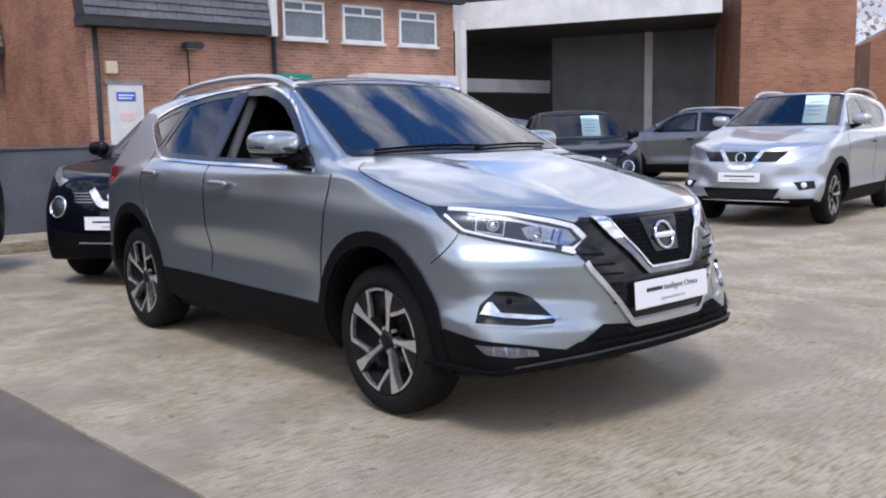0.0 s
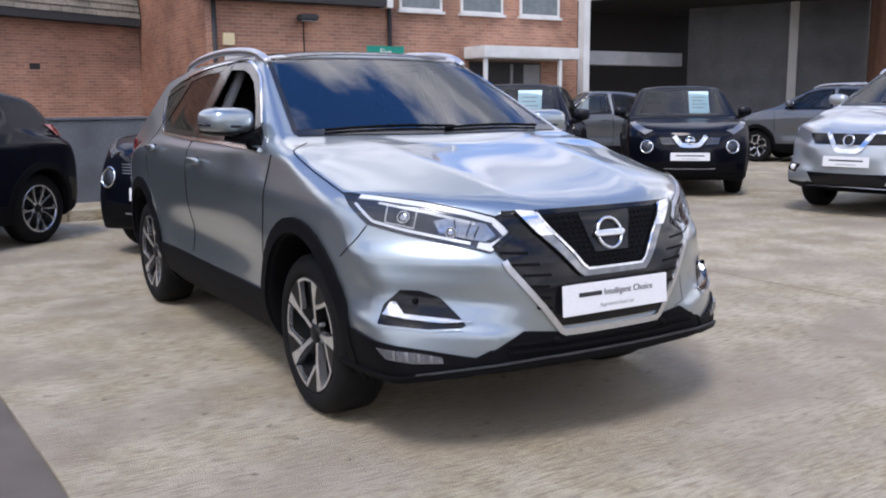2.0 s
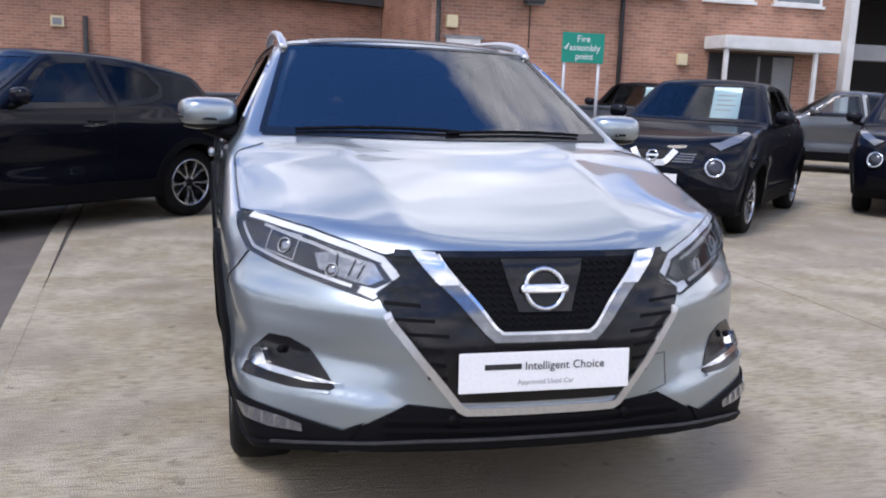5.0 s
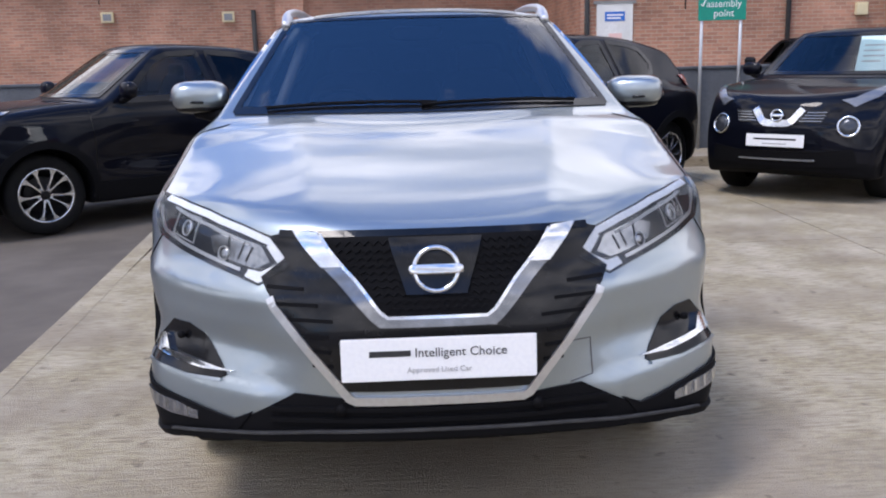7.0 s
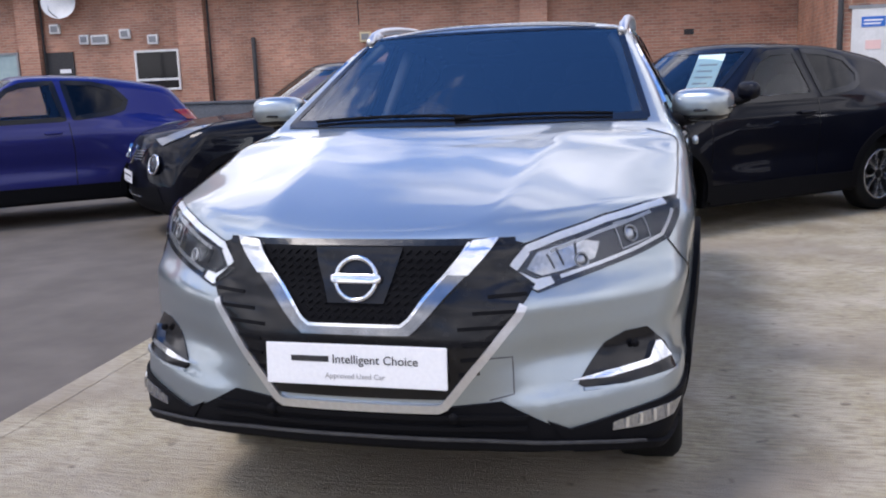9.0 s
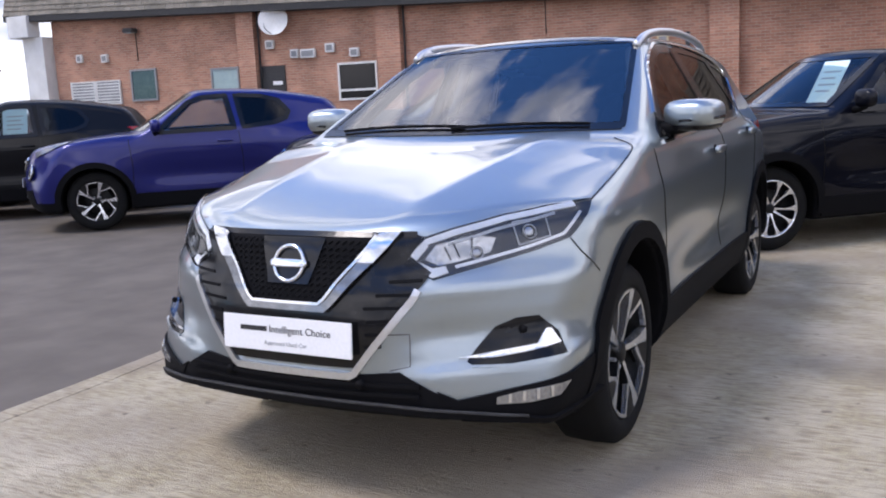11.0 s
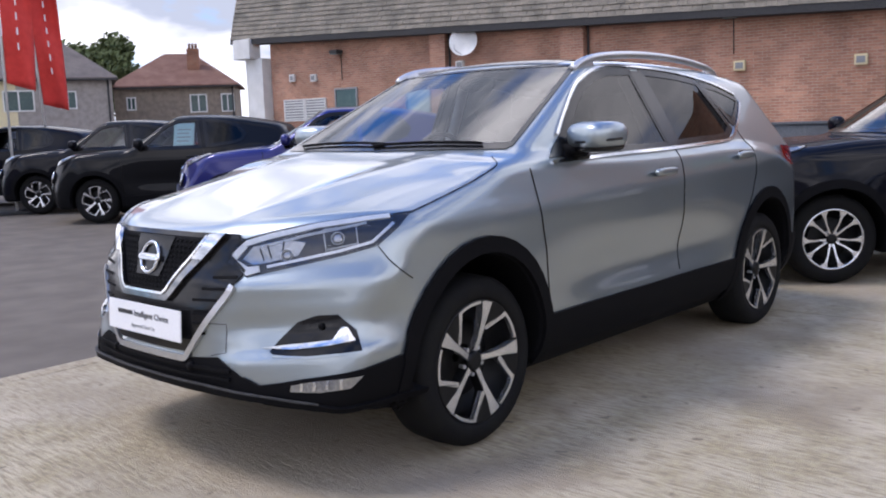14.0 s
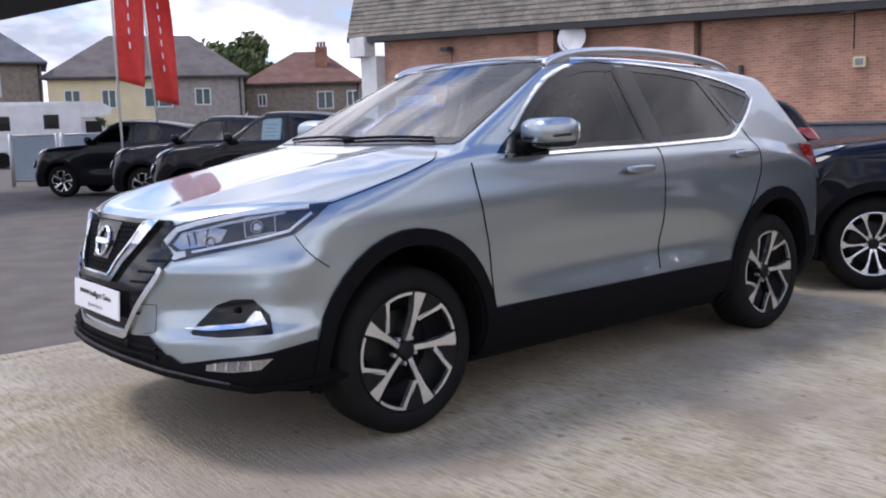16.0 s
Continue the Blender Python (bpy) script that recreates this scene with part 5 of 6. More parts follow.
    mesh_object("badge_bar", [at @ q for q in v], f, CHROME, badge, smooth=True)
    plate_on(car, 0.565, -0.866)
    return car


def notice(car, x, y, z, rx, rz, label="pale blue price notice behind the glass"):
    """A price sheet standing behind the glass, with lines of small print as bars."""
    sheet = part("price_notice", box_bm(-0.15, -0.21, -0.001, 0.15, 0.21, 0.001), PAPER)
    tagged(sheet, label, "notice", "price notices")
    sheet.matrix_world = car.matrix_basis @ pose(x, y, z, rx, 0, rz)
    for k in range(4):
        box("text_bar", -0.10, 0.10 - 0.06 * k, 0.001, 0.10 - 0.03 * (k % 2), 0.115 - 0.06 * k, 0.002, INK_GREY, sheet)
    return sheet


def suv(m, paint_mat, label, k=(1.0, 1.0, 1.0), wheel_style="twist"):
    """A larger family crossover: lamps and grille joined across the nose, roof rails."""
    s = dict(QASHQAI)
    s["wheel_x"] = 0.85
    car = thing("family_crossover_car", m @ Matrix.Diagonal((*k, 1)), label, "car")
    front_win = [(0.8, 0.60, 1.125), (0.8, 0.80, 1.29), (0.7, 1.02, 1.43), (0.65, 1.28, 1.49), (0.65, 1.52, 1.50), (0.8, 1.555, 1.13)]
    rear_win = [(0.8, 1.66, 1.135), (0.65, 1.635, 1.50), (0.65, 1.95, 1.485), (0.65, 2.45, 1.42), (0.7, 2.64, 1.36), (0.8, 2.42, 1.215), (0.8, 2.2, 1.15)]
    xs = np.linspace(-1, 1, 9)
    screen = [(0.728 * t, 0.285 + 0.11 * t * t, 1.17) for t in xs] + [(0.578 * t, 1.045 + 0.055 * t * t, 1.55) for t in xs[::-1]]
    windows = [(screen, (0, 0, -1), 0.5)]
    for w in (front_win, rear_win):
        windows += [(w, (-1, 0, 0), 0.35), (flip(w), (1, 0, 0), 0.35)]
    tree = car_shell(s, 0.035, windows, "body", paint_mat, car)
    lay, strip = laying(tree, car)
    common_trim(car, tree, lay, strip, s, (front_win, rear_win), screen, wheel_style, PRIVACY, (0.38, 1.61))
    ahead = (0, 1, 0)
    lay("lower_grille", [(-0.48, -0.86, 0.46), (0.48, -0.86, 0.46), (0.40, -0.86, 0.34), (-0.40, -0.86, 0.34)], ahead, GLOSS_BLACK, off=0.008, gap=0.06)
    strip("chin_trim", [(x, -0.86, 0.315) for x in np.linspace(-0.55, 0.55, 13)], ahead, 0.022, CHROME, off=0.02)
    lay("upper_grille", [(-0.52, -0.8, 0.875), (0.52, -0.8, 0.875), (0.42, -0.83, 0.76), (-0.42, -0.83, 0.76)], ahead, GLOSS_BLACK, off=0.006, gap=0.05)
    for sx in (-1, 1):
        fl = (lambda q: q) if sx > 0 else flip
        strip("vee_trim", [(sx * 0.25, -0.85, 0.885), (sx * 0.14, -0.87, 0.715), (sx * 0.09, -0.87, 0.69), (0.0, -0.9, 0.69)], ahead, 0.05, CHROME, off=0.022, thick=0.02, gap=0.02, label="chrome grille vee")
        way = (-0.6 * sx, 0.8, 0)
        unit = lay("headlamp", fl([(0.47, -0.8, 0.87), (0.66, -0.66, 0.915), (0.84, -0.36, 0.955), (0.80, -0.5, 0.86), (0.66, -0.7, 0.78), (0.52, -0.8, 0.765)]), way, SATIN, off=0.004, gap=0.05)
        lay("lamp_cover", fl([(0.47, -0.8, 0.87), (0.66, -0.66, 0.915), (0.84, -0.36, 0.955), (0.80, -0.5, 0.86), (0.66, -0.7, 0.78), (0.52, -0.8, 0.765)]), way, LENS, off=0.014, gap=0.05, parent=unit)
        lay("fog_recess", fl([(0.60, -0.78, 0.53), (0.78, -0.62, 0.545), (0.80, -0.62, 0.46), (0.66, -0.76, 0.44)]), way, GLOSS_BLACK, off=0.006, gap=0.04)
        hit, nm, _, _ = tree.ray_cast(Vector((sx * 0.71, -2, 0.495)), Vector((0, 1, 0)))
        v, f = blob(hit + nm * 0.01, (0.035, 0.02, 0.035), 2.0, 8, 16)
        mesh_object("fog_lamp", v, f, LED, car, smooth=True)
        v, f = blob((0.945 * sx, 0.715, 1.235), (0.118, 0.07, 0.065), 2.7, 12, 24)
        mir = mesh_object("door_mirror", v, f, paint_mat, car, smooth=True)
        v, f = tube([(0.93 * sx, 0.72, 1.18), (0.80 * sx, 0.66, 1.13)], 0.03, 8)
        mesh_object("mirror_arm", v, f, PLASTIC, mir, smooth=True)
        pts = spline([(0.60 * sx, 1.10, 1.535), (0.605 * sx, 1.3, 1.60), (0.60 * sx, 1.9, 1.622), (0.585 * sx, 2.45, 1.59), (0.57 * sx, 2.78, 1.515)], 4, False)
        v, f = tube(pts, 0.017, 8)
        mesh_object("roof_rail", v, f, SATIN, car, smooth=True)
        lay("rear_lamp", fl([(0.83, 3.0, 1.08), (0.7, 3.2, 1.06), (0.6, 3.28, 1.0), (0.65, 3.3, 0.93), (0.8, 3.1, 0.94)]), (-0.8 * sx, -0.6, 0), RED_LENS, off=0.012)
    lay("rear_window", [(-0.52, 3.0, 1.42), (0.52, 3.0, 1.42), (0.58, 3.2, 1.14), (-0.58, 3.2, 1.14)], (0, -1, 0), GLOSS_BLACK, off=0.006, gap=0.08)
    hit, nm, _, _ = tree.ray_cast(Vector((0, -2, 0.80)), Vector((0, 1, 0)))
    at = Matrix.Translation(hit + nm * 0.026) @ nm.to_track_quat("Z", "Y").to_matrix().to_4x4()
    v, f = tube([at @ Vector((0.058 * math.cos(a), 0.058 * math.sin(a), 0)) for a in np.linspace(0, 2 * math.pi, 25)], 0.009, 6, False)
    badge = mesh_object("badge", v, f, CHROME, car, "round chrome badge", smooth=True)
    plate_on(car, 0.585, -0.95)
    return car


def heading(x, y, dx, dy):
    """The pose of a car whose front axle stands at (x, y) and whose nose points along (dx, dy)."""
    return pose(x, y, 0, 0, 0, math.degrees(math.atan2(dx, -dy)))


car_c = juke(heading(0.22, 4.78, -0.744, -0.668), "black small crossover parked askew behind the silver car")
car_a = tagged(copy_thing(car_c, heading(-3.53, 4.90, -0.761, -0.648)), "black small crossover parked askew on the asphalt edge")
car_e = tagged(copy_thing(car_c, heading(3.82, 5.33, -0.70, -0.71)), "black small crossover with a price notice beside the green sign")
car_f = tagged(copy_thing(car_c, heading(7.60, 6.0, -0.66, -0.75)), "black small crossover with a price notice on the concrete")
car_x = tagged(copy_thing(car_c, heading(6.3, 11.9, -0.70, -0.71)), "black small crossover parked near the brick building")
car_j = juke(heading(-7.08, 4.58, -0.74, -0.67), "glossy blue small crossover parked on the asphalt", 0.035, "twist")
car_k = tagged(copy_thing(car_j, heading(-10.28, 4.38, -0.74, -0.67)), "dark grey small crossover with a notice in its side window")
car_l = tagged(copy_thing(car_j, heading(-13.0, 4.7, -0.74, -0.67)), "black small crossover parked by the flag pole")
car_m = tagged(copy_thing(car_j, heading(-16.4, 4.3, -0.74, -0.67)), "black small crossover at the end of the row")
car_i = tagged(copy_thing(car_c, heading(9.9, 12.7, -0.79, 0.55)), "grey small crossover parked side-on by the building")
tint_copy(car_j, BLUE_PAINT)
tint_copy(car_k, DARKGREY_PAINT)
tint_copy(car_i, GREY_PAINT)
car_g = suv(heading(7.85, 3.05, -0.985, -0.17), SILVER2, "pale silver family crossover facing the forecourt", (1.01, 1.05, 1.07))
car_h = suv(heading(14.74, 10.23, -0.3, 0.95), GREY_PAINT, "grey family crossover parked under the building canopy", (1.0, 1.0, 1.02))
notice(car_e, 0.26, 0.86, 1.28, 60, 4)
notice(car_f, 0.26, 0.86, 1.28, 60, 4)
notice(car_x, 0.26, 0.86, 1.28, 60, 4)
notice(car_c, 0.26, 0.86, 1.28, 60, 4)
notice(car_g, 0.34, 0.78, 1.36, 60, 4)
notice(car_k, 0.715, 1.34, 1.24, 66, 90)


# ---- ground ----
def brick_material(name, c1, c2, mortar):
    """Brickwork in courses of 75 mm, by the wall's own metres."""
    m = material(name, c1, rough=0.92, scale=3.0, grain=c2)
    t, b = m.node_tree, m.node_tree.nodes["Principled BSDF"]
    co = t.nodes.new("ShaderNodeTexCoord")
    sep, comb = t.nodes.new("ShaderNodeSeparateXYZ"), t.nodes.new("ShaderNodeCombineXYZ")
    add = t.nodes.new("ShaderNodeMath")
    add.operation = "ADD"
    t.links.new(co.outputs["Object"], sep.inputs[0])
    t.links.new(sep.outputs["X"], add.inputs[0])
    t.links.new(sep.outputs["Y"], add.inputs[1])
    t.links.new(add.outputs[0], comb.inputs["X"])
    t.links.new(sep.outputs["Z"], comb.inputs["Y"])
    br = t.nodes.new("ShaderNodeTexBrick")
    br.inputs["Scale"].default_value = 1.0
    br.inputs["Brick Width"].default_value, br.inputs["Row Height"].default_value = 0.225, 0.075
    br.inputs["Mortar Size"].default_value, br.inputs["Mortar Smooth"].default_value = 0.006, 0.2
    br.inputs["Color1"].default_value, br.inputs["Color2"].default_value = (*c1, 1), (*c2, 1)
    br.inputs["Mortar"].default_value = (*mortar, 1)
    t.links.new(comb.outputs[0], br.inputs["Vector"])
    wide = t.nodes.new("ShaderNodeTexNoise")
    wide.inputs["Scale"].default_value, wide.inputs["Detail"].default_value = 0.9, 8.0
    t.links.new(co.outputs["Object"], wide.inputs["Vector"])
    span = t.nodes.new("ShaderNodeMapRange")
    span.inputs["From Min"].default_value, span.inputs["From Max"].default_value = 0.3, 0.7
    span.inputs["To Min"].default_value, span.inputs["To Max"].default_value = 0.72, 1.22
    t.links.new(wide.outputs["Fac"], span.inputs["Value"])
    hsv = t.nodes.new("ShaderNodeHueSaturation")
    t.links.new(br.outputs["Color"], hsv.inputs["Color"])
    t.links.new(span.outputs["Result"], hsv.inputs["Value"])
    t.links.new(hsv.outputs["Color"], b.inputs["Base Color"])
    bp = t.nodes.new("ShaderNodeBump")
    bp.inputs["Strength"].default_value, bp.inputs["Distance"].default_value, bp.invert = 0.6, 0.008, True
    t.links.new(br.outputs["Fac"], bp.inputs["Height"])
    t.links.new(bp.outputs["Normal"], b.inputs["Normal"])
    return m


BRICKWORK = brick_material("brickwork", (0.46, 0.235, 0.155), (0.33, 0.165, 0.115), (0.45, 0.36, 0.27))
# darker brick; on the bay's side wall and the wing it stands for shade
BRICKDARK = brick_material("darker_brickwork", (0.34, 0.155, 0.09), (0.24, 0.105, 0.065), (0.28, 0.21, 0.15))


def slab(name, outline, z0, z1, mat, label="", kind="structure", category="", parent=None):
    """A flat piece with straight sides over an outline."""
    bm = bmesh.new()
    lo = [bm.verts.new((x, y, z0)) for x, y in outline]
    hi = [bm.verts.new((x, y, z1)) for x, y in outline]
    bm.faces.new(lo[::-1])
    bm.faces.new(hi)
    n = len(outline)
    for i in range(n):
        bm.faces.new((lo[i], lo[(i + 1) % n], hi[(i + 1) % n], hi[i]))
    return tagged(part(name, bm, mat, parent), label, category, "", kind)


slab("ground", [(-500, -400), (500, -400), (500, 600), (-500, 600)], -0.8, -0.012, ASPHALT, "dark worn asphalt yard reaching the horizon", category="ground")
court = new("forecourt")
tagged(court, "worn ribbed tan concrete bays with dark joints", "pavement", "", "structure")
edge = [(-1.78, -14.0), (-1.82, -3.0), (-1.895, -0.2), (-2.01, 1.7), (-2.25, 5.0), (-2.36, 7.5)]


def edge_x(y):
    return float(np.interp(y, [p[1] for p in edge], [p[0] for p in edge]))


xcuts, ycuts = [None, 3.1, 8.2, 13.4, 18.6, 30.0], [-14.0, -6.2, -1.95, 3.1, 7.5]
for i in range(len(xcuts) - 1):
    for j in range(len(ycuts) - 1):
        y0, y1 = ycuts[j] + 0.006, ycuts[j + 1] - 0.006
        x0 = [edge_x(y0) + 0.135, edge_x(y1) + 0.135] if xcuts[i] is None else [xcuts[i] + 0.006] * 2
        x1 = xcuts[i + 1] - 0.006
        slab("concrete_bay", [(x0[0], y0), (x1, y0), (x1, y1), (x0[1], y1)], -0.2, 0.0, CONCRETE, parent=court, kind="")
slab("concrete_edging", [(x + 0.127, y) for x, y in edge] + edge[::-1], -0.2, 0.002, CONCRETE, parent=court, kind="")
slab("yard_concrete", [(4.9, 7.5), (40, 7.5), (40, 19), (3.6, 19), (3.6, 8.9), (4.9, 8.9)], -0.3, -0.003, CONCRETE, "tan concrete yard before the building", category="pavement")
kerb = new("kerb")
tagged(kerb, "pale worn concrete kerb stones before the low wall", "kerb", "", "structure")
for k in range(13):
    part("kerb_stone", box_bm(-7.0 + 0.915 * k, 7.52, -0.1, -7.0 + 0.915 * k + 0.905, 7.65, 0.12, 0.015), CONCRETE, kerb)
slab("verge_pavement", [(-7, 7.652), (4.89, 7.652), (4.89, 8.498), (-7, 8.498)], -0.1, 0.115, CONCRETE, "narrow concrete strip between kerb and low wall", category="pavement")
low = part("low_wall", box_bm(-7.0, 8.5, -0.1, 4.88, 8.75, 1.13, 0.01), LOWWALL)
tagged(low, "dark grey rendered low wall behind the parked cars", "wall", "", "structure")
part("coping", box_bm(-7.02, 8.48, 1.131, 4.9, 8.77, 1.165, 0.008), LOWWALL, low)

# ---- long brick wall with mansard roof ----
LA, LB = 21.0, 0.105
ang = math.degrees(math.atan(LB))
CL = math.cos(radians(ang))


def on_long(x, z=0.0, out=0.0):
    """A pose on the long wall's face: local x along the wall, local -y out of it."""
    return pose(x, LA + LB * x, z, 0, 0, ang) @ Matrix.Translation((0, -out, 0))


long_wall = part("wall_long", box_bm(-24.6 / CL, 0.0, -0.5, 4.2, 0.35, 7.0), BRICKWORK)
long_wall.matrix_world = on_long(0)
tagged(long_wall, "long brown brick wall with piers and small vents", "wall", "", "structure")


def put(ob, x, z=0.0, out=0.0):
    ob.matrix_world = on_long(x, z, out)
    return ob


for x0, x1 in ((-17.1, -16.5), (-12.4, -11.65), (-3.2, -2.5)):
    pier = put(part("wall_pier", box_bm(0, -0.22, -0.5, (x1 - x0), 0.0, 6.0), BRICKWORK), x0)
    tagged(pier, "brown brick pier on the long wall", "pier", "wall piers", "structure")
    if x0 < -5:
        pipe = rod("drain_pipe", [(0, 0, 0), (0, 0, 5.0)], 0.03, DARK)
        tagged(put(pipe, x1 + 0.08, 0, 0.08), "dark drain pipe beside a brick pier", "pipe", "drain pipes")


def eave_z(x):
    return 3.60 - 0.041 * (x - 1)


def tile_roof(name, x0, x1, zf, rows, run, mat, m_of, label):
    """A steep tiled slope: rows of lapped tiles, each its own little slab, on a dark backing."""
    roof = new(name)
    tagged(roof, label, "roof", "", "structure")
    verts, faces = [], []
    rnd = random.Random(4)
    tw, lap = 0.27, 0.165
    for r in range(rows):
        x = x0 - (tw / 2 if r % 2 else 0)
        while x < x1:
            a, b = max(x, x0), min(x + tw - 0.008, x1)
            if b - a > 0.04:
                j = rnd.uniform(-0.006, 0.006)
                base = len(verts)
                for xx in (a, b):
                    z0 = zf(xx) + r * lap + j
                    for dz, dy in ((0, -0.045), (0, -0.02), (lap * 1.25, 0.0 + 0.02), (lap * 1.25, -0.005)):
                        z = z0 + dz
                        verts.append(m_of(xx, z, (r * lap + dz) * run + dy))
                faces += [(base, base + 4, base + 7, base + 3), (base, base + 1, base + 5, base + 4), (base, base + 3, base + 2, base + 1), (base + 4, base + 5, base + 6, base + 7)]
            x += tw
    mesh_object("tiles", verts, faces, mat, roof, "")
    roof.children[0]["kind"] = "stuff"
    h = rows * lap
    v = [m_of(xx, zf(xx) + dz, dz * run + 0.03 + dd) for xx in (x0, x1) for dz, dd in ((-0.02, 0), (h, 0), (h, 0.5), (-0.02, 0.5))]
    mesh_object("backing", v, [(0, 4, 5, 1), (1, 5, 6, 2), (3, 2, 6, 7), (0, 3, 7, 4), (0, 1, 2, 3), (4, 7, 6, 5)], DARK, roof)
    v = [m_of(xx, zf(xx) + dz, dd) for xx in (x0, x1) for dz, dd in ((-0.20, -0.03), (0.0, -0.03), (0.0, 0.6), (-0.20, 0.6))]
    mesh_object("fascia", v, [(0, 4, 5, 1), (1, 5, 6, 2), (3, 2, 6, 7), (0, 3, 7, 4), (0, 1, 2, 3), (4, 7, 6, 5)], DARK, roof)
    return roof


def long_place(x, z, back):
    p = on_long(x, z, 0.45) @ Vector((0, back, 0))
    return tuple(p)


tile_roof("long_roof", -26.2, 3.5, eave_z, 18, 0.28, TILE, long_place, "steep brown weathered tile roof over the long wall")


def wall_window(name, x0, z0, x1, z1, m_of, frame_mat, pane_mat, label, bars=(), sill=False):
    """A window set on a wall: frame of four pieces, recess behind, pane, glazing bars."""
    w = thing(name, m_of(x0, z0, 0.0), label, "window", "wall windows")
    W, H = x1 - x0, z1 - z0
    for a in ((0, 0, W, 0.06), (0, H - 0.06, W, H), (0, 0.06, 0.06, H - 0.06), (W - 0.06, 0.06, W, H - 0.06)):
        part("frame", box_bm(a[0], -0.05, a[1], a[2], 0.0, a[3]), frame_mat, w)
    part("pane", box_bm(0.05, -0.022, 0.05, W - 0.05, -0.016, H - 0.05), pane_mat, w)
    part("blind", box_bm(0.05, -0.012, 0.05, W - 0.05, -0.004, H - 0.05), DARK, w)
    for k, (a, b, c, d) in enumerate(bars):
        part("glazing_bar", box_bm(a * W, -0.045, b * H, c * W, -0.012, d * H), frame_mat, w)
    if sill:
        part("sill", box_bm(-0.05, -0.10, -0.06, W + 0.05, 0.0, 0.0), frame_mat, w)
    return w


PALEPANE = material("frosted_pane", (0.30, 0.40, 0.40), rough=0.25, grain=(0.34, 0.44, 0.43), stain=(0.25, 0.33, 0.34), scale=8)
SKYPANE = material("sky_pane", (0.13, 0.16, 0.17), rough=0.08, spec=0.8, grain=(0.17, 0.20, 0.21), stain=(0.10, 0.12, 0.13), scale=6)
GREENPANE = material("green_pane", (0.05, 0.09, 0.085), rough=0.12, grain=(0.07, 0.11, 0.1), stain=(0.04, 0.07, 0.07), scale=8)
wall_window("green_window", -21.46, 1.65, -20.4, 2.68, on_long, GREY_METAL, GREENPANE, "dark green window in a grey frame on the brick wall")
wall_window("frosted_window", -18.3, 1.55, -17.25, 2.55, on_long, GREY_METAL, PALEPANE, "pale frosted window in a grey frame on the brick wall")
wall_window("white_window", -13.8, 1.35, -12.5, 2.45, on_long, WHITE, GLOSS_BLACK, "dark window in a white frame on the brick wall", bars=((0.0, 0.24, 1.0, 0.30),))
door = thing("wall_door", on_long(-16.45, 0.0), "dark wooden door with a white notice in the brick wall", "door", "", "structure")
part("door_leaf", box_bm(0, -0.04, 0, 0.85, 0.0, 2.5), DARK, door)
part("door_notice", box_bm(0.42, -0.05, 1.92, 0.75, -0.041, 2.03), PLATE_WHITE, door, "white notice")
for x in (-23.98, -22.92):
    g = thing("louvre_vent", on_long(x, 1.6), "white slatted vent on the brick wall", "vent", "louvre vents")
    part("backing", box_bm(0.03, -0.02, 0.03, 1.0, 0.0, 0.75), GREY_METAL, g)
    for q in ((0, 0, 1.03, 0.04), (0, 0.74, 1.03, 0.78), (0, 0.041, 0.04, 0.739), (0.99, 0.041, 1.03, 0.739)):
        part("frame", box_bm(q[0], -0.07, q[1], q[2], 0.0, q[3]), WHITE, g)
    for k in range(7):
        part("slat", box_bm(0.041, -0.06, 0.06 + 0.098 * k, 0.989, -0.021, 0.105 + 0.098 * k), WHITE, g)
for x, z, w in ((-23.6, 3.02, 0.25), (-22.55, 2.97, 0.27), (-15.35, 2.68, 0.28), (-15.0, 2.66, 0.5), (-14.15, 2.78, 0.3), (-13.35, 2.60, 0.3), (-7.42, 2.40, 0.30), (-4.52, 2.36, 0.30), (-16.2, 3.0, 0.3)):
    b = part("wall_box", box_bm(0, -0.10, 0, w, 0.0, 0.26, 0.012), CREAM if x > -9 else WHITE)
    b.matrix_world = on_long(x, z)
    tagged(b, "small pale box fixed on the brick wall", "wall box", "wall boxes")
    part("grille", box_bm(0.05, -0.108, 0.05, w - 0.05, -0.101, 0.21), GREY_METAL, b)
dish = thing("satellite_dish", on_long(-15.68, 3.8, 0.35), "pale grey satellite dish on the brick wall", "satellite dish")
v, f = [], []
for i in range(7):
    for k in range(28):
        a, r = 2 * math.pi * k / 28, 0.075 * (i + 0.02)
        v.append((r * math.cos(a), 0.25 * r * r / 0.45 - 0.1, r * math.sin(a)))
for i in range(6):
    f += [(i * 28 + k, i * 28 + (k + 1) % 28, (i + 1) * 28 + (k + 1) % 28, (i + 1) * 28 + k) for k in range(28)]
bowl = mesh_object("bowl", [Vector((x, -0.55 * y - 0.05, z)) for x, y, z in v], f, WHITE, dish, smooth=True)
bowl.matrix_local = pose(0, 0, 0, -12, 0, 18)
rod("bracket", [(0, 0.0, -0.05), (0, 0.2, -0.15), (0, 0.36, -0.15)], 0.03, STEEL, dish)
rod("feed_arm", [(0, -0.1, -0.42), (-0.05, -0.42, -0.25), (-0.05, -0.45, -0.1)], 0.015, STEEL, dish)


def flood(m, label):
    t = thing("flood_lamp", m, label, "lamp", "flood lamps")
    part("housing", box_bm(-0.20, -0.42, -0.02, 0.20, -0.10, 0.12, 0.03), DARK, t)
    part("lens", box_bm(-0.17, -0.40, -0.028, 0.17, -0.12, -0.021), PALEPANE, t)
    rod("arm", [(0, -0.12, 0.05), (0, 0.0, 0.05)], 0.03, DARK, t)
    rod("cable", [(0, -0.012, 0.03), (0.01, -0.012, -0.9)], 0.014, DARK, t)
    return t


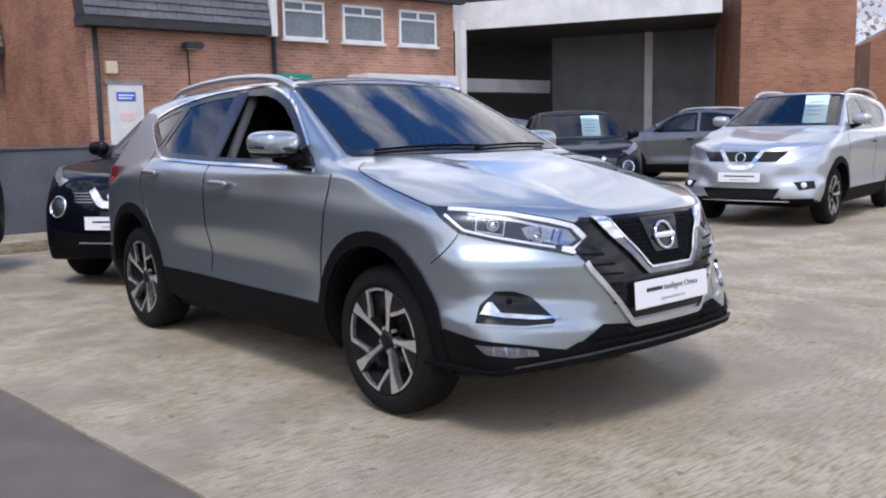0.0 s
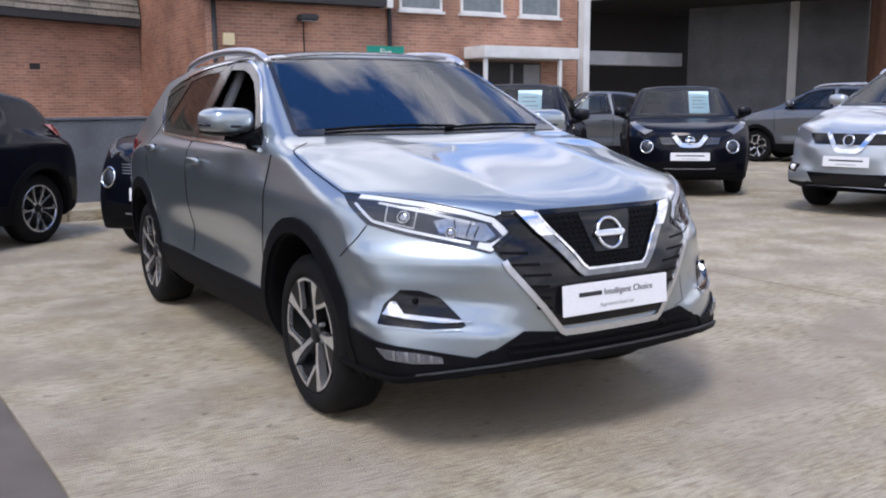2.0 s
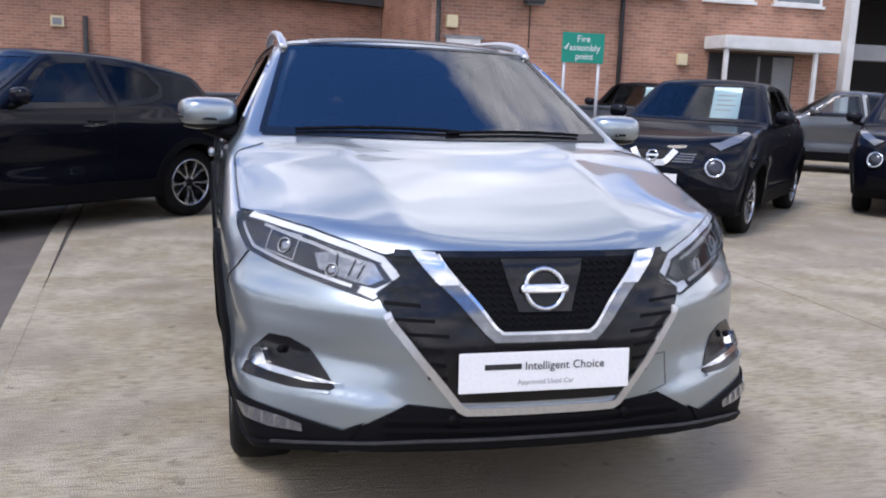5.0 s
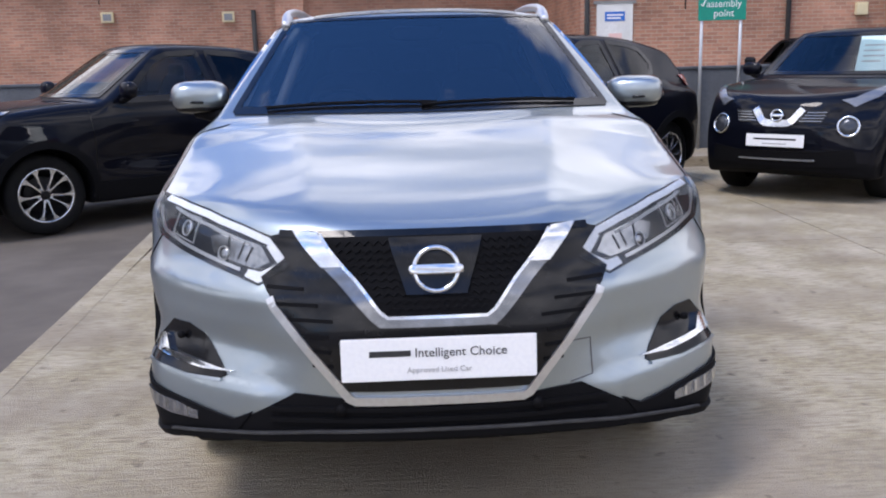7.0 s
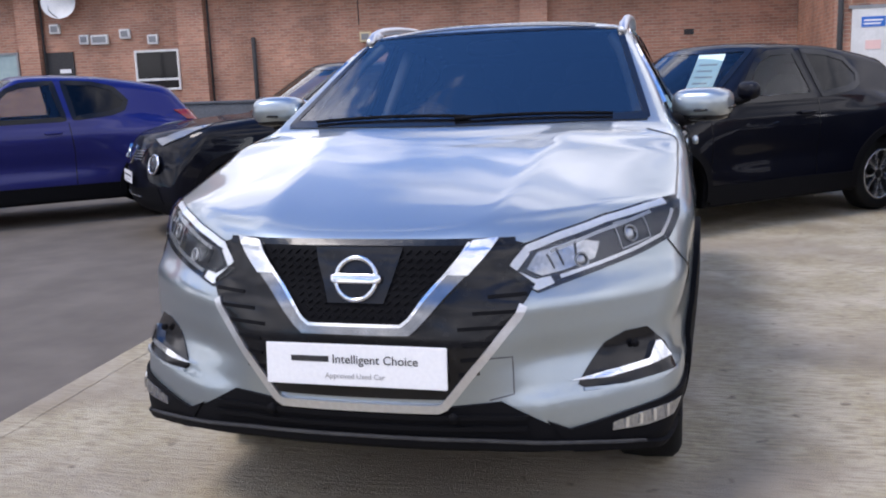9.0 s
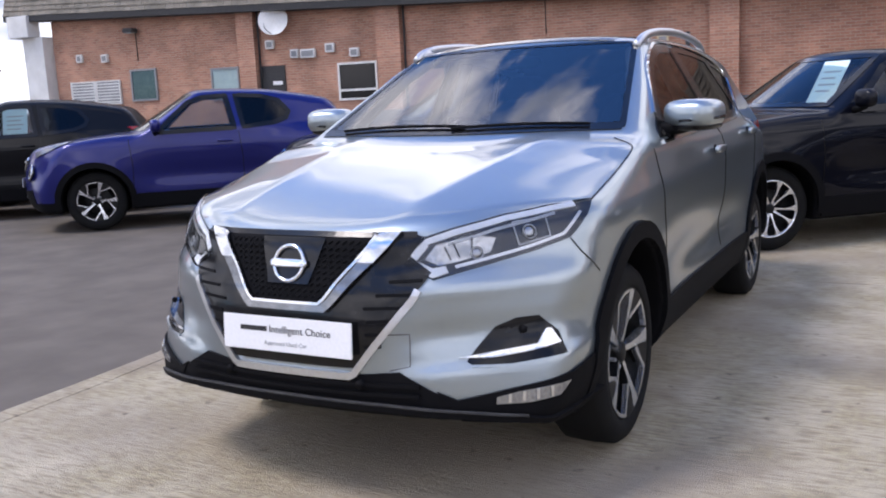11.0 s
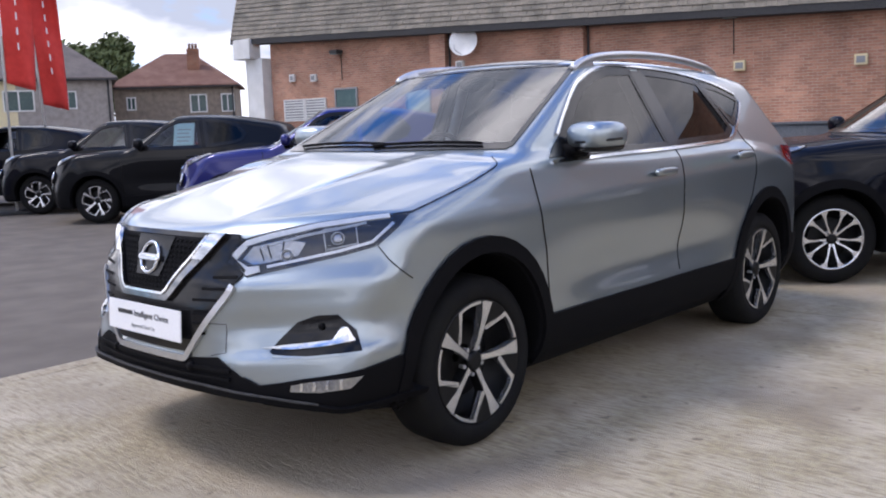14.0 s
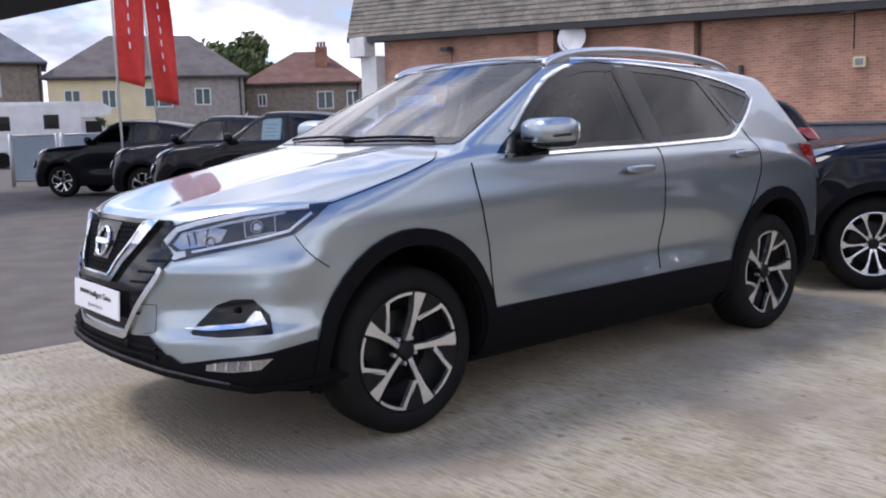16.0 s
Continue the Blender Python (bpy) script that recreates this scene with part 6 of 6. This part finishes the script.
flood(on_long(-7.45, 3.75), "dark flood lamp on the brick wall with a hanging cable")
flood(on_long(-21.1, 3.85), "dark flood lamp high on the brick wall")
rod_pipe = rod("wall_pipe", [(0, 0, 0), (0, 0, 2.65)], 0.06, DARK)
tagged(put(rod_pipe, -10.35, 0.0, 0.07), "dark cut-off pipe on the brick wall", "pipe", "drain pipes")
short_pipe = tagged(copy_thing(rod_pipe, on_long(-3.75, 0.0, 0.07)), "dark cut-off pipe beside a brick pier")
hole = part("wall_hole", box_bm(-0.12, -0.01, -0.07, 0.12, 0.0, 0.07), DARK)
tagged(put(hole, 1.0, 2.28), "small dark hole in the brick wall", "hole", "", "structure")
post = part("corner_column", box_bm(-0.85, -0.30, -0.5, 0.03, 0.2, 3.95), WHITE)
tagged(put(post, -24.79), "pale grey column at the corner of the wall", "column", "", "structure")
sgn = part("sign_box", box_bm(-0.2, -0.6, 0, 0.7, -0.05, 0.72, 0.02), WHITE)
tagged(put(sgn, -25.75, 3.94), "pale grey box sign under the roof corner", "sign")

# ---- projecting bay with door and upper windows ----
BY = 15.2
bay = part("wall_bay", box_bm(3.58, BY, -0.5, 13.2, BY + 0.35, 7.0), BRICKWORK)
tagged(bay, "brown brick bay wall with a door and upper windows", "wall", "", "structure")
# same brick as the front, with the side's shade in its colour
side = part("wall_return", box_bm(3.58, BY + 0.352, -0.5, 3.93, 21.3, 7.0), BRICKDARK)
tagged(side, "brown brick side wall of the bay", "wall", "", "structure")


def on_bay(x, z=0.0, out=0.0):
    return pose(x, BY - out, z)


def bay_place(x, z, back):
    return (x, BY - 0.35 + back, z)


tile_roof("bay_roof", 3.35, 7.45, lambda x: 3.63, 20, 0.24, ROOF_GREY, bay_place, "steep grey weathered tile roof over the bay")
end = part("roof_cheek", box_bm(7.46, BY - 0.36, 3.42, 7.62, BY, 7.0), WHITE)
tagged(end, "pale edge board at the end of the tile roof", "trim", "", "structure")
for x0, x1 in ((7.95, 9.09), (9.61, 10.83), (11.34, 12.57)):
    wall_window("upper_window", x0, 3.42, x1, 4.30, on_bay, WHITE, SKYPANE, "white-framed upper window in the brick bay", bars=((0.0, 0.70, 1.0, 0.76), (0.47, 0.76, 0.53, 1.0)), sill=True)
top = part("eave_band", box_bm(7.63, BY - 0.25, 4.55, 13.4, BY, 5.0), DARK)
tagged(top, "dark eave band over the upper windows", "trim", "", "structure")
bd = thing("bay_door", on_bay(3.83), "pale painted door with a blue notice in the brick bay", "door", "", "structure")
part("door_leaf", box_bm(0, -0.04, 0, 0.72, 0.0, 2.31), WHITE, bd)
part("door_frame", box_bm(-0.06, -0.05, 2.311, 0.78, 0.0, 2.37), GREY_METAL, bd)
part("door_notice", box_bm(0.16, -0.05, 1.98, 0.56, -0.041, 2.16), BLUE_SIGN, bd, "blue notice")
part("text_bar", box_bm(0.20, -0.054, 2.08, 0.52, -0.0505, 2.11), PLATE_WHITE, bd)
part("text_bar", box_bm(0.20, -0.054, 2.02, 0.48, -0.0505, 2.05), PLATE_WHITE, bd)
part("door_sticker", box_bm(0.24, -0.05, 1.58, 0.50, -0.041, 1.74), material("pale_pink_sticker", (0.75, 0.5, 0.47), grain=(0.78, 0.55, 0.5), scale=40), bd, "faded pink sticker")
for x, z in ((3.80, 2.52), (9.05, 1.98)):
    b = part("wall_box", box_bm(0, -0.10, 0, 0.24, 0.0, 0.25, 0.012), CREAM)
    b.matrix_world = on_bay(x, z)
    tagged(b, "small cream box fixed on the brick bay", "wall box", "wall boxes")
flood(on_bay(5.6, 3.08), "dark flood lamp on the brick bay with a hanging cable")
for x in (3.63, 7.68):
    p = rod("drain_pipe", [(x, BY - 0.06, 0), (x, BY - 0.06, 3.6 if x < 5 else 6.0)], 0.05, DARK)
    tagged(p, "dark drain pipe on the brick bay", "pipe", "drain pipes")
porch = thing("door_canopy", on_bay(9.7, 2.30), "white flat canopy over a shop entrance", "canopy", "", "structure")
part("slab", box_bm(0, -0.9, 0.05, 2.85, 0.0, 0.33, 0.02), WHITE, porch)
part("post", box_bm(0.05, -0.85, -2.3, 0.13, -0.77, 0.049), WHITE, porch)
part("post", box_bm(2.25, -0.85, -2.3, 2.33, -0.77, 0.049), WHITE, porch)
part("opening", box_bm(0.15, -0.03, -2.3, 2.3, -0.004, 0.0), DARK, porch, "dark glazed entrance")
part("door_frame", box_bm(1.35, -0.06, -2.3, 1.42, -0.031, -0.05), GREY_METAL, porch)
part("wall_panel", box_bm(1.75, -0.06, -2.3, 2.25, -0.031, -0.05), GREY_METAL, porch)

# ---- canopy, shutters and right wing ----
fas_l, fas_r = Vector((14.0, 16.7, 0)), Vector((18.4, 10.3, 0))
dirn = (fas_r - fas_l).normalized()
back = Vector((-dirn.y, dirn.x, 0))
back = back if back.y > 0 else -back
yawf = math.degrees(math.atan2(dirn.y, dirn.x))
Lf = (fas_r - fas_l).length
canopy = thing("loading_canopy", pose(fas_l.x, fas_l.y, 0, 0, -1.2, yawf), "large white-edged canopy over dark loading bays", "canopy", "", "structure")
part("fascia", box_bm(-2.25, -0.15, 4.02, Lf, 0.0, 4.75), WHITE, canopy)
# soffit and back wall: near-black colour stands in for shade under the canopy
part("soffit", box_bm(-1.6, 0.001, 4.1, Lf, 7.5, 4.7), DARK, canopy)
col = part("white_column", box_bm(12.92, BY - 0.60, 0, 13.12, BY - 0.36, 4.08, 0.01), WHITE)
tagged(col, "pale painted column at the building corner", "column", "", "structure")
beam = part("inner_beam", box_bm(13.55, BY + 0.2, 2.30, 17.2, BY + 0.6, 2.66), GREY_METAL)
tagged(beam, "pale beam over the dark loading bay", "beam", "", "structure")
# the bay's shade is put into this wall's colour
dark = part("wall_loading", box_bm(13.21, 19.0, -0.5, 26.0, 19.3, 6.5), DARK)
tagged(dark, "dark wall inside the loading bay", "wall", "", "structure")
sh_l, sh_r = Vector((19.3, 17.2, 0)), Vector((22.6, 12.6, 0))
d2 = (sh_r - sh_l).normalized()
shut = thing("roller_shutter", pose(sh_l.x, sh_l.y, 0, 0, 0, math.degrees(math.atan2(d2.y, d2.x))), "tall grey roller shutters with a pale mullion", "shutter", "", "structure")
Ls = (sh_r - sh_l).length
part("backing", box_bm(0, 0.06, 0, Ls, 0.3, 6.2), SHUTTER, shut)
part("mullion", box_bm(Ls * 0.52, -0.05, 0, Ls * 0.52 + 0.25, 0.02, 6.2), WHITE, shut)
for k in range(50):
    for a, b in ((0.0, Ls * 0.52 - 0.01), (Ls * 0.52 + 0.26, Ls)):
        part("slat", box_bm(a, 0.025 if k % 2 else 0.018, 0.12 * k + 0.004, b, 0.059, 0.12 * k + 0.116), SHUTTER, shut)
wl, wr = Vector((19.0, 10.2, 0)), Vector((20.9, 8.0, 0))
# darker copy of the brickwork tones down the light on the wing
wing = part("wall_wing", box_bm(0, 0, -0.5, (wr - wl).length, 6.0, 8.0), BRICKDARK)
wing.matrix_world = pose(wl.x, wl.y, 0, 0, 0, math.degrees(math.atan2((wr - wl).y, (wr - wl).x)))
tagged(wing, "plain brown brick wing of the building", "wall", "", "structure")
v = [(0, 0, 0), (5.0, 0, 0), (5.0, 6, 0), (0, 6, 0), (0, 0, 4.0), (5.0, 0, 3.4), (5.0, 6, 3.4), (0, 6, 4.0), (2.3, 0, 5.3), (2.3, 6, 5.3)]
gab = mesh_object("gable_building", v, [(0, 1, 5, 8, 4), (1, 2, 6, 5), (2, 3, 7, 9, 6), (3, 0, 4, 7), (4, 8, 9, 7), (8, 5, 6, 9)], BRICKDARK)
gab.matrix_world = pose(28.5, 11.0, 0, 0, 0, -55)
tagged(gab, "brown brick gable building beyond the yard", "building")

# ---- green sign ----
fs = thing("assembly_sign", pose(3.985, 8.40, 0), "green fire assembly point sign on two grey posts", "sign")
part("panel", box_bm(-0.305, -0.012, 1.73, 0.305, 0.0, 2.13, 0.003), GREEN, fs)
for x in (-0.25, 0.25):
    rod("post", [(x, 0.02, 0.1), (x, 0.02, 2.1)], 0.022, STEEL, fs)
for k, (wtxt, dx) in enumerate((("Fire", 0.0), ("assembly", 0.02), ("point", 0.02))):
    lettering("lettering", wtxt, pose(dx, -0.0135, 2.045 - 0.115 * k, 90), 0.125, PLATE_WHITE, fs)
v, f = tube([(-0.275, -0.016, 1.935), (-0.255, -0.016, 1.905), (-0.215, -0.016, 1.985)], 0.009, 6)
mesh_object("tick", v, f, PLATE_WHITE, fs)


# ---- far side: houses, camper van, flags, tree ----
EYE0 = Vector((3.72, -2.15, 1.24))


def far(px, py, pz, k):
    """A place k times as far from the end of the walk as the given one, in the same direction."""
    return EYE0 + (Vector((px, py, pz)) - EYE0) * k


def hipped_house(name, corner, ahead, width, depth, eave, ridge, wall_mat, roof_mat, label, windows, side_windows=(), chimney=None, split=None, roof2=None):
    """A two-storey house with a hipped roof. Local x runs along its front, local -y looks out of it."""
    h = thing(name, pose(corner[0], corner[1], 0, 0, 0, math.degrees(math.atan2(ahead[1], ahead[0]))), label, "house", "houses across the road")
    walls = [(0, width, wall_mat)] if not split else [(0, split[0] - 0.002, wall_mat), (split[0], width, split[1])]
    for a, b, m in walls:
        part("wall", box_bm(a, 0, -0.5, b, depth, eave), m, h)
    o, th = 0.4, 0.12
    inset = depth / 2
    v = []
    for dz in (0.0, th):
        v += [(-o, -o, eave + dz), (width + o, -o, eave + dz), (width + o, depth + o, eave + dz), (-o, depth + o, eave + dz), (inset * 0.85, depth / 2, ridge + dz), (width - inset * 0.85, depth / 2, ridge + dz)]
    f = [(6, 7, 11, 10), (7, 8, 11), (8, 9, 10, 11), (9, 6, 10), (0, 3, 2, 1)] + [(i, (i + 1) % 4, (i + 1) % 4 + 6, i + 6) for i in range(4)]
    mesh_object("roof", v, f, roof_mat, h)
    part("gutter", box_bm(-o, -o - 0.08, eave - 0.08, width + o, -o, eave + 0.02), DARK, h)
    for face, group in ((0, windows), (1, side_windows)):
        for x, z, w, hh in group:
            m = pose(x, -0.0, z) if face == 0 else pose(0.0, depth - x, z, 0, 0, -90)
            win = part("window", box_bm(0, -0.03, 0, w, 0.05, hh), GREENPANE, h)
            win.matrix_local = m
            for a in ((0, 0, w, 0.09), (0, hh - 0.09, w, hh), (0, 0.09, 0.09, hh - 0.09), (w - 0.09, 0.09, w, hh - 0.09), (w / 2 - 0.045, 0.09, w / 2 + 0.045, hh - 0.09)):
                part("frame", box_bm(a[0], -0.07, a[1], a[2], -0.031, a[3]), WHITE, win)
    if chimney:
        x, y, z0, z1 = chimney
        st = part("chimney", box_bm(x, y, z0, x + 0.9, y + 0.7, z1), BRICKDARK, h)
        for k in range(3):
            v, f = tube([(x + 0.2 + 0.25 * k, y + 0.35, z1), (x + 0.2 + 0.25 * k, y + 0.35, z1 + 0.4)], 0.10, 8)
            mesh_object("chimney_pot", v, f, ROOF_RED, st)
    rod("drain_pipe", [(width * 0.98, -0.08, 0), (width * 0.98, -0.08, eave)], 0.06, DARK, h)
    return h


K = 1.22
c0, c1 = far(-49.6, 13.45, 0, K), far(-44.9, 23.0, 0, K)
a = Vector((c1.x - c0.x, c1.y - c0.y))
hipped_house("cream_house", c0, a, a.length, 8.5, 5.15, 8.3, CREAM, ROOF_BROWN, "cream and grey rendered pair of houses with a hipped roof",
             [(1.0, 3.1, 1.1, 1.3), (3.4, 3.1, 1.0, 1.3), (6.2, 3.1, 1.9, 1.4), (9.6 if a.length > 11 else a.length - 1.6, 3.2, 1.1, 1.2), (6.4, 0.8, 1.7, 1.3)], [(1.5, 3.2, 0.5, 1.6), (4.5, 3.4, 0.4, 1.8)], (a.length * 0.36, 3.6, 7.0, 9.2), (a.length * 0.54, GREYDASH))
d0, d1 = far(-50.6, 26.1, 0, K), far(-46.01, 31.9, 0, K)
a = Vector((d1.x - d0.x, d1.y - d0.y))
hipped_house("brown_house", d0, a, a.length, 8.0, 4.9, 7.6, PEBBLE, ROOF_RED, "brown pebble-dashed house with a red hipped roof and chimney",
             [(0.9, 3.2, 0.7, 1.0), (a.length * 0.62, 2.9, 1.3, 1.4), (a.length * 0.88, 2.9, 1.0, 1.4)], [(1.0, 3.0, 0.8, 1.2), (5.6, 2.6, 0.9, 1.8)], (a.length * 0.60, 1.6, 4.0, 7.9))
b0, b1 = far(-51.8, 6.4, 0, K), far(-49.9, 13.3, 0, K)
a = Vector((b1.x - b0.x, b1.y - b0.y))
hipped_house("dark_house", b0, a, a.length, 8.0, 6.2, 9.2, PEBBLE, ROOF_GREY, "dark brown house with a grey hipped roof", [(a.length * 0.50, 4.0, 1.8, 1.5), (a.length * 0.1, 4.0, 1.6, 1.5)])
e0 = Vector((42.0, 14.0, 0))
hipped_house("corner_house", e0, Vector((0.6, -0.8)), 9.0, 8.0, 3.6, 6.8, BRICKDARK, ROOF_RED, "red-roofed brick house beyond the yard", [(1.0, 1.5, 1.4, 1.2)])

# hedge, low fence line before the houses
fence = part("garden_wall", box_bm(-0.1, -10.0, 0.0, 0.12, 34.0, 1.1), GREYDASH)
fence.matrix_world = pose(-49.0, 8.0, 0, 0, 0, -20)
tagged(fence, "grey garden wall before the houses", "wall", "", "structure")


def leafy_tree(base, height, spread, label, seed, leaves=2600, size=0.45, trunk=0.28, mat=None, bare=0.0):
    """A tree with a tapered trunk, limbs, and a crown of many small leaf clumps in uneven lumps."""
    rnd = random.Random(seed)
    t = thing("tree", pose(*base), label, "tree")
    pts = [(0, 0, 0), (0.1, 0.05, height * 0.25), (-0.05, 0.1, height * 0.5), (0.1, 0.0, height * 0.8)]
    v, f = tube(pts, [trunk, trunk * 0.8, trunk * 0.5, trunk * 0.2], 8)
    tr = mesh_object("trunk", v, f, BARK, t, smooth=True)
    lumps = []
    for k in range(11):
        an, rr, zz = rnd.uniform(0, 6.28), spread * rnd.uniform(0.15, 0.75), height * rnd.uniform(0.45, 0.9)
        c = Vector((rr * math.cos(an), rr * math.sin(an), zz))
        lumps.append((c, spread * rnd.uniform(0.28, 0.5)))
        v, f = tube([(0, 0, height * 0.35), c * 0.5 + Vector((0, 0, height * 0.22)), c], [trunk * 0.35, trunk * 0.22, 0.03], 6)
        mesh_object("limb", v, f, BARK, tr, smooth=True)
    verts, faces = [], []
    for k in range(leaves):
        c, r = lumps[rnd.randrange(len(lumps))]
        d = Vector((rnd.gauss(0, 1), rnd.gauss(0, 1), rnd.gauss(0, 0.8))).normalized() * r * rnd.uniform(0.5, 1.05) ** 0.6
        n = Vector((rnd.gauss(0, 1), rnd.gauss(0, 1), rnd.gauss(0, 1))).normalized()
        a = n.orthogonal().normalized() * size * rnd.uniform(0.5, 1.0)
        b = n.cross(a) * rnd.uniform(0.45, 0.8)
        base_i = len(verts)
        p = c + d
        verts += [p - a, p - b * 0.8 + n * 0.05, p + a, p + b * 0.8 + n * 0.05]
        faces.append((base_i, base_i + 1, base_i + 2, base_i + 3))
    crown = mesh_object("crown", verts, faces, mat or LEAF, t)
    crown["kind"] = "stuff"
    return t


tb = far(-68.2, 32.6, 0, 1.25)
leafy_tree((tb.x + 1.6, tb.y + 2.0, 0), 11.0, 4.8, "full dark green tree behind the houses", 3, 5200, 0.5)
hb = far(-50.5, 12.6, 0, 1.05)
leafy_tree((hb.x + 3, hb.y + 2.0, -0.4), 2.6, 2.2, "dark green garden bush before the cream house", 8, 900, 0.3, 0.1)
PALE_LEAF = material("pale_blossom", (0.5, 0.42, 0.36), rough=0.8, grain=(0.6, 0.52, 0.46), scale=6, vary=0.3)
leafy_tree((31.5, 14.0, 0), 8.6, 3.4, "thin tree with pale sparse leaves beyond the wing", 5, 700, 0.2, 0.16, PALE_LEAF)

# camper van
cv0, cv1 = far(-33.3, 6.3, 0, 1.12), far(-32.39, 9.43, 0, 1.12)
a = Vector((cv1.x - cv0.x, cv1.y - cv0.y)).normalized()
van = thing("camper_van", pose(cv0.x, cv0.y, 0, 0, 0, math.degrees(math.atan2(a.y, a.x))), "white camper van with an overcab bunk", "camper van")
part("living_box", box_bm(-1.2, 0, 0.55, 3.9, 2.2, 2.75, 0.12), WHITE, van)
bm = bmesh.new()
prof = [(3.0, 2.05), (3.0, 2.75), (4.6, 2.72), (5.1, 2.45), (5.0, 2.2), (4.3, 2.05)]
for y in (0.02, 2.18):
    for x, z in prof:
        bm.verts.new((x, y, z))
bm.verts.ensure_lookup_table()
n = len(prof)
bm.faces.new(bm.verts[:n])
bm.faces.new(bm.verts[n:][::-1])
for i in range(n):
    bm.faces.new((bm.verts[i], bm.verts[(i + 1) % n], bm.verts[n + (i + 1) % n], bm.verts[n + i]))
part("overcab", bm, WHITE, van)
bm = bmesh.new()
prof = [(3.901, 0.5), (3.901, 2.04), (4.3, 2.04), (4.95, 1.35), (5.6, 1.15), (5.7, 0.5)]
for y in (0.1, 2.1):
    for x, z in prof:
        bm.verts.new((x, y, z))
bm.verts.ensure_lookup_table()
n = len(prof)
bm.faces.new(bm.verts[:n])
bm.faces.new(bm.verts[n:][::-1])
for i in range(n):
    bm.faces.new((bm.verts[i], bm.verts[(i + 1) % n], bm.verts[n + (i + 1) % n], bm.verts[n + i]))
part("cab", bm, WHITE, van)
for x0, x1, z0, z1 in ((-0.6, 1.0, 1.55, 2.15), (2.3, 2.9, 1.6, 2.2), (3.95, 4.6, 1.4, 1.9)):
    part("window", box_bm(x0, -0.02, z0, x1, 0.09, z1, 0.008), GLOSS_BLACK, van)
for x in (0.6, 4.8):
    for y, sgn_ in ((0.15, 1), (2.05, -1)):
        v, f = tube([(x, y - 0.1, 0.33), (x, y + 0.1, 0.33)], 0.33, 20)
        mesh_object("wheel", v, f, RUBBER, van)

PALE_BLUE = material("pale_blue_panel", (0.36, 0.45, 0.52), rough=0.6, grain=(0.40, 0.49, 0.55), stain=(0.31, 0.39, 0.46), scale=14)
# pale gate frames and a parked van behind the row
for k, (gx, gy) in enumerate(((-21.5, 4.2), (-21.2, 5.4))):
    g = thing("mesh_gate", pose(gx, gy, 0, 0, 0, 72), "pale blue-grey tubular gate frame at the yard's edge", "gate", "gates")
    for x in (0, 1.1):
        rod("post", [(x, 0, 0), (x, 0, 1.35)], 0.05, STEEL, g)
    for z in (0.15, 1.3):
        rod("rail", [(0, 0, z), (1.1, 0, z)], 0.035, STEEL, g)
    part("mesh_panel", box_bm(0.055, -0.012, 0.19, 1.045, 0.012, 1.26), PALE_BLUE, g, "pale blue panel")


def feather_flag(x, y, lean, z0, z1, width, label, yaw):
    """A feather flag on a tall pole: rippled red cloth with a line of white bars for its lettering."""
    fl = thing("feather_flag", pose(x, y, 0, 0, lean, yaw), label, "flag", "red feather flags")
    rod("pole", [(0, 0, 0), (0, 0, z1 - 0.5), (0.06, 0, z1 - 0.15), (0.22, 0, z1 + 0.05)], 0.022, WHITE, fl)
    part("base", box_bm(-0.3, -0.3, -0.02, 0.3, 0.3, 0.05, 0.02), DARK, fl)
    v, f, rows, cols = [], [], 26, 10
    for i in range(rows + 1):
        t = i / rows
        z = z0 + (z1 - z0) * t
        w = width * (1.0 if t < 0.8 else math.sqrt(max(0.0, 1 - ((t - 0.8) / 0.2) ** 2)) * 0.8 + 0.2) * (0.9 + 0.1 * math.sin(3 * t))
        for j in range(cols + 1):
            u = j / cols
            v.append((0.03 + w * u, 0.17 * u * math.sin(8 * t + 5 * u) + 0.03 * math.sin(15 * t), z + 0.18 * u * (t - 0.3) - 0.10 * u))
    for i in range(rows):
        for j in range(cols):
            q = i * (cols + 1) + j
            f.append((q, q + 1, q + cols + 2, q + cols + 1))
    cloth = mesh_object("cloth", v, f, FLAG_RED, fl, smooth=True)
    m = cloth.modifiers.new("thickness", "SOLIDIFY")
    m.thickness = 0.004
    for k in range(9):
        i = 5 + 2 * k
        at = v[i * (cols + 1) + 5]
        part("text_bar", box_bm(at[0] - 0.012, at[1] - 0.06, at[2], at[0] + 0.012, at[1] - 0.055, at[2] + 0.12), PLATE_WHITE, fl)
    return fl


feather_flag(-13.08, 4.0, 0, 2.25, 5.4, 0.50, "red feather flag on a pale pole among parked cars", 65)
feather_flag(-14.83, 5.5, -3, 1.95, 5.2, 0.50, "red feather flag leaning beside another flag", 65)

# overhanging canopy at the yard's edge
cn = new("yard_canopy")
tagged(cn, "flat dark grey canopy over the yard on steel posts", "canopy", "", "structure")
slab("deck", [(-21.5, 3.46), (-15.2, 4.66), (-13.8, -4.0), (-20.0, -5.2)], 4.0, 4.45, DARK, parent=cn, kind="")
for x, y in ((-20.4, -1.5), (-19.6, -4.2)):
    rod("post", [(x, y, 0), (x, y, 4.0)], 0.12, STEEL, cn)

# unseen plain walls added behind the camera to darken low reflections in the paint
south = part("wall_south", box_bm(-60, -24.0, -0.5, 45, -23.6, 2.4), GREYDASH)
tagged(south, "plain grey rendered wall across the road", "wall", "", "structure")
east = part("wall_east", box_bm(45.01, -23.59, -0.5, 45.4, 8.0, 3.2), GREYDASH)
tagged(east, "plain grey rendered wall at the yard end", "wall", "", "structure")
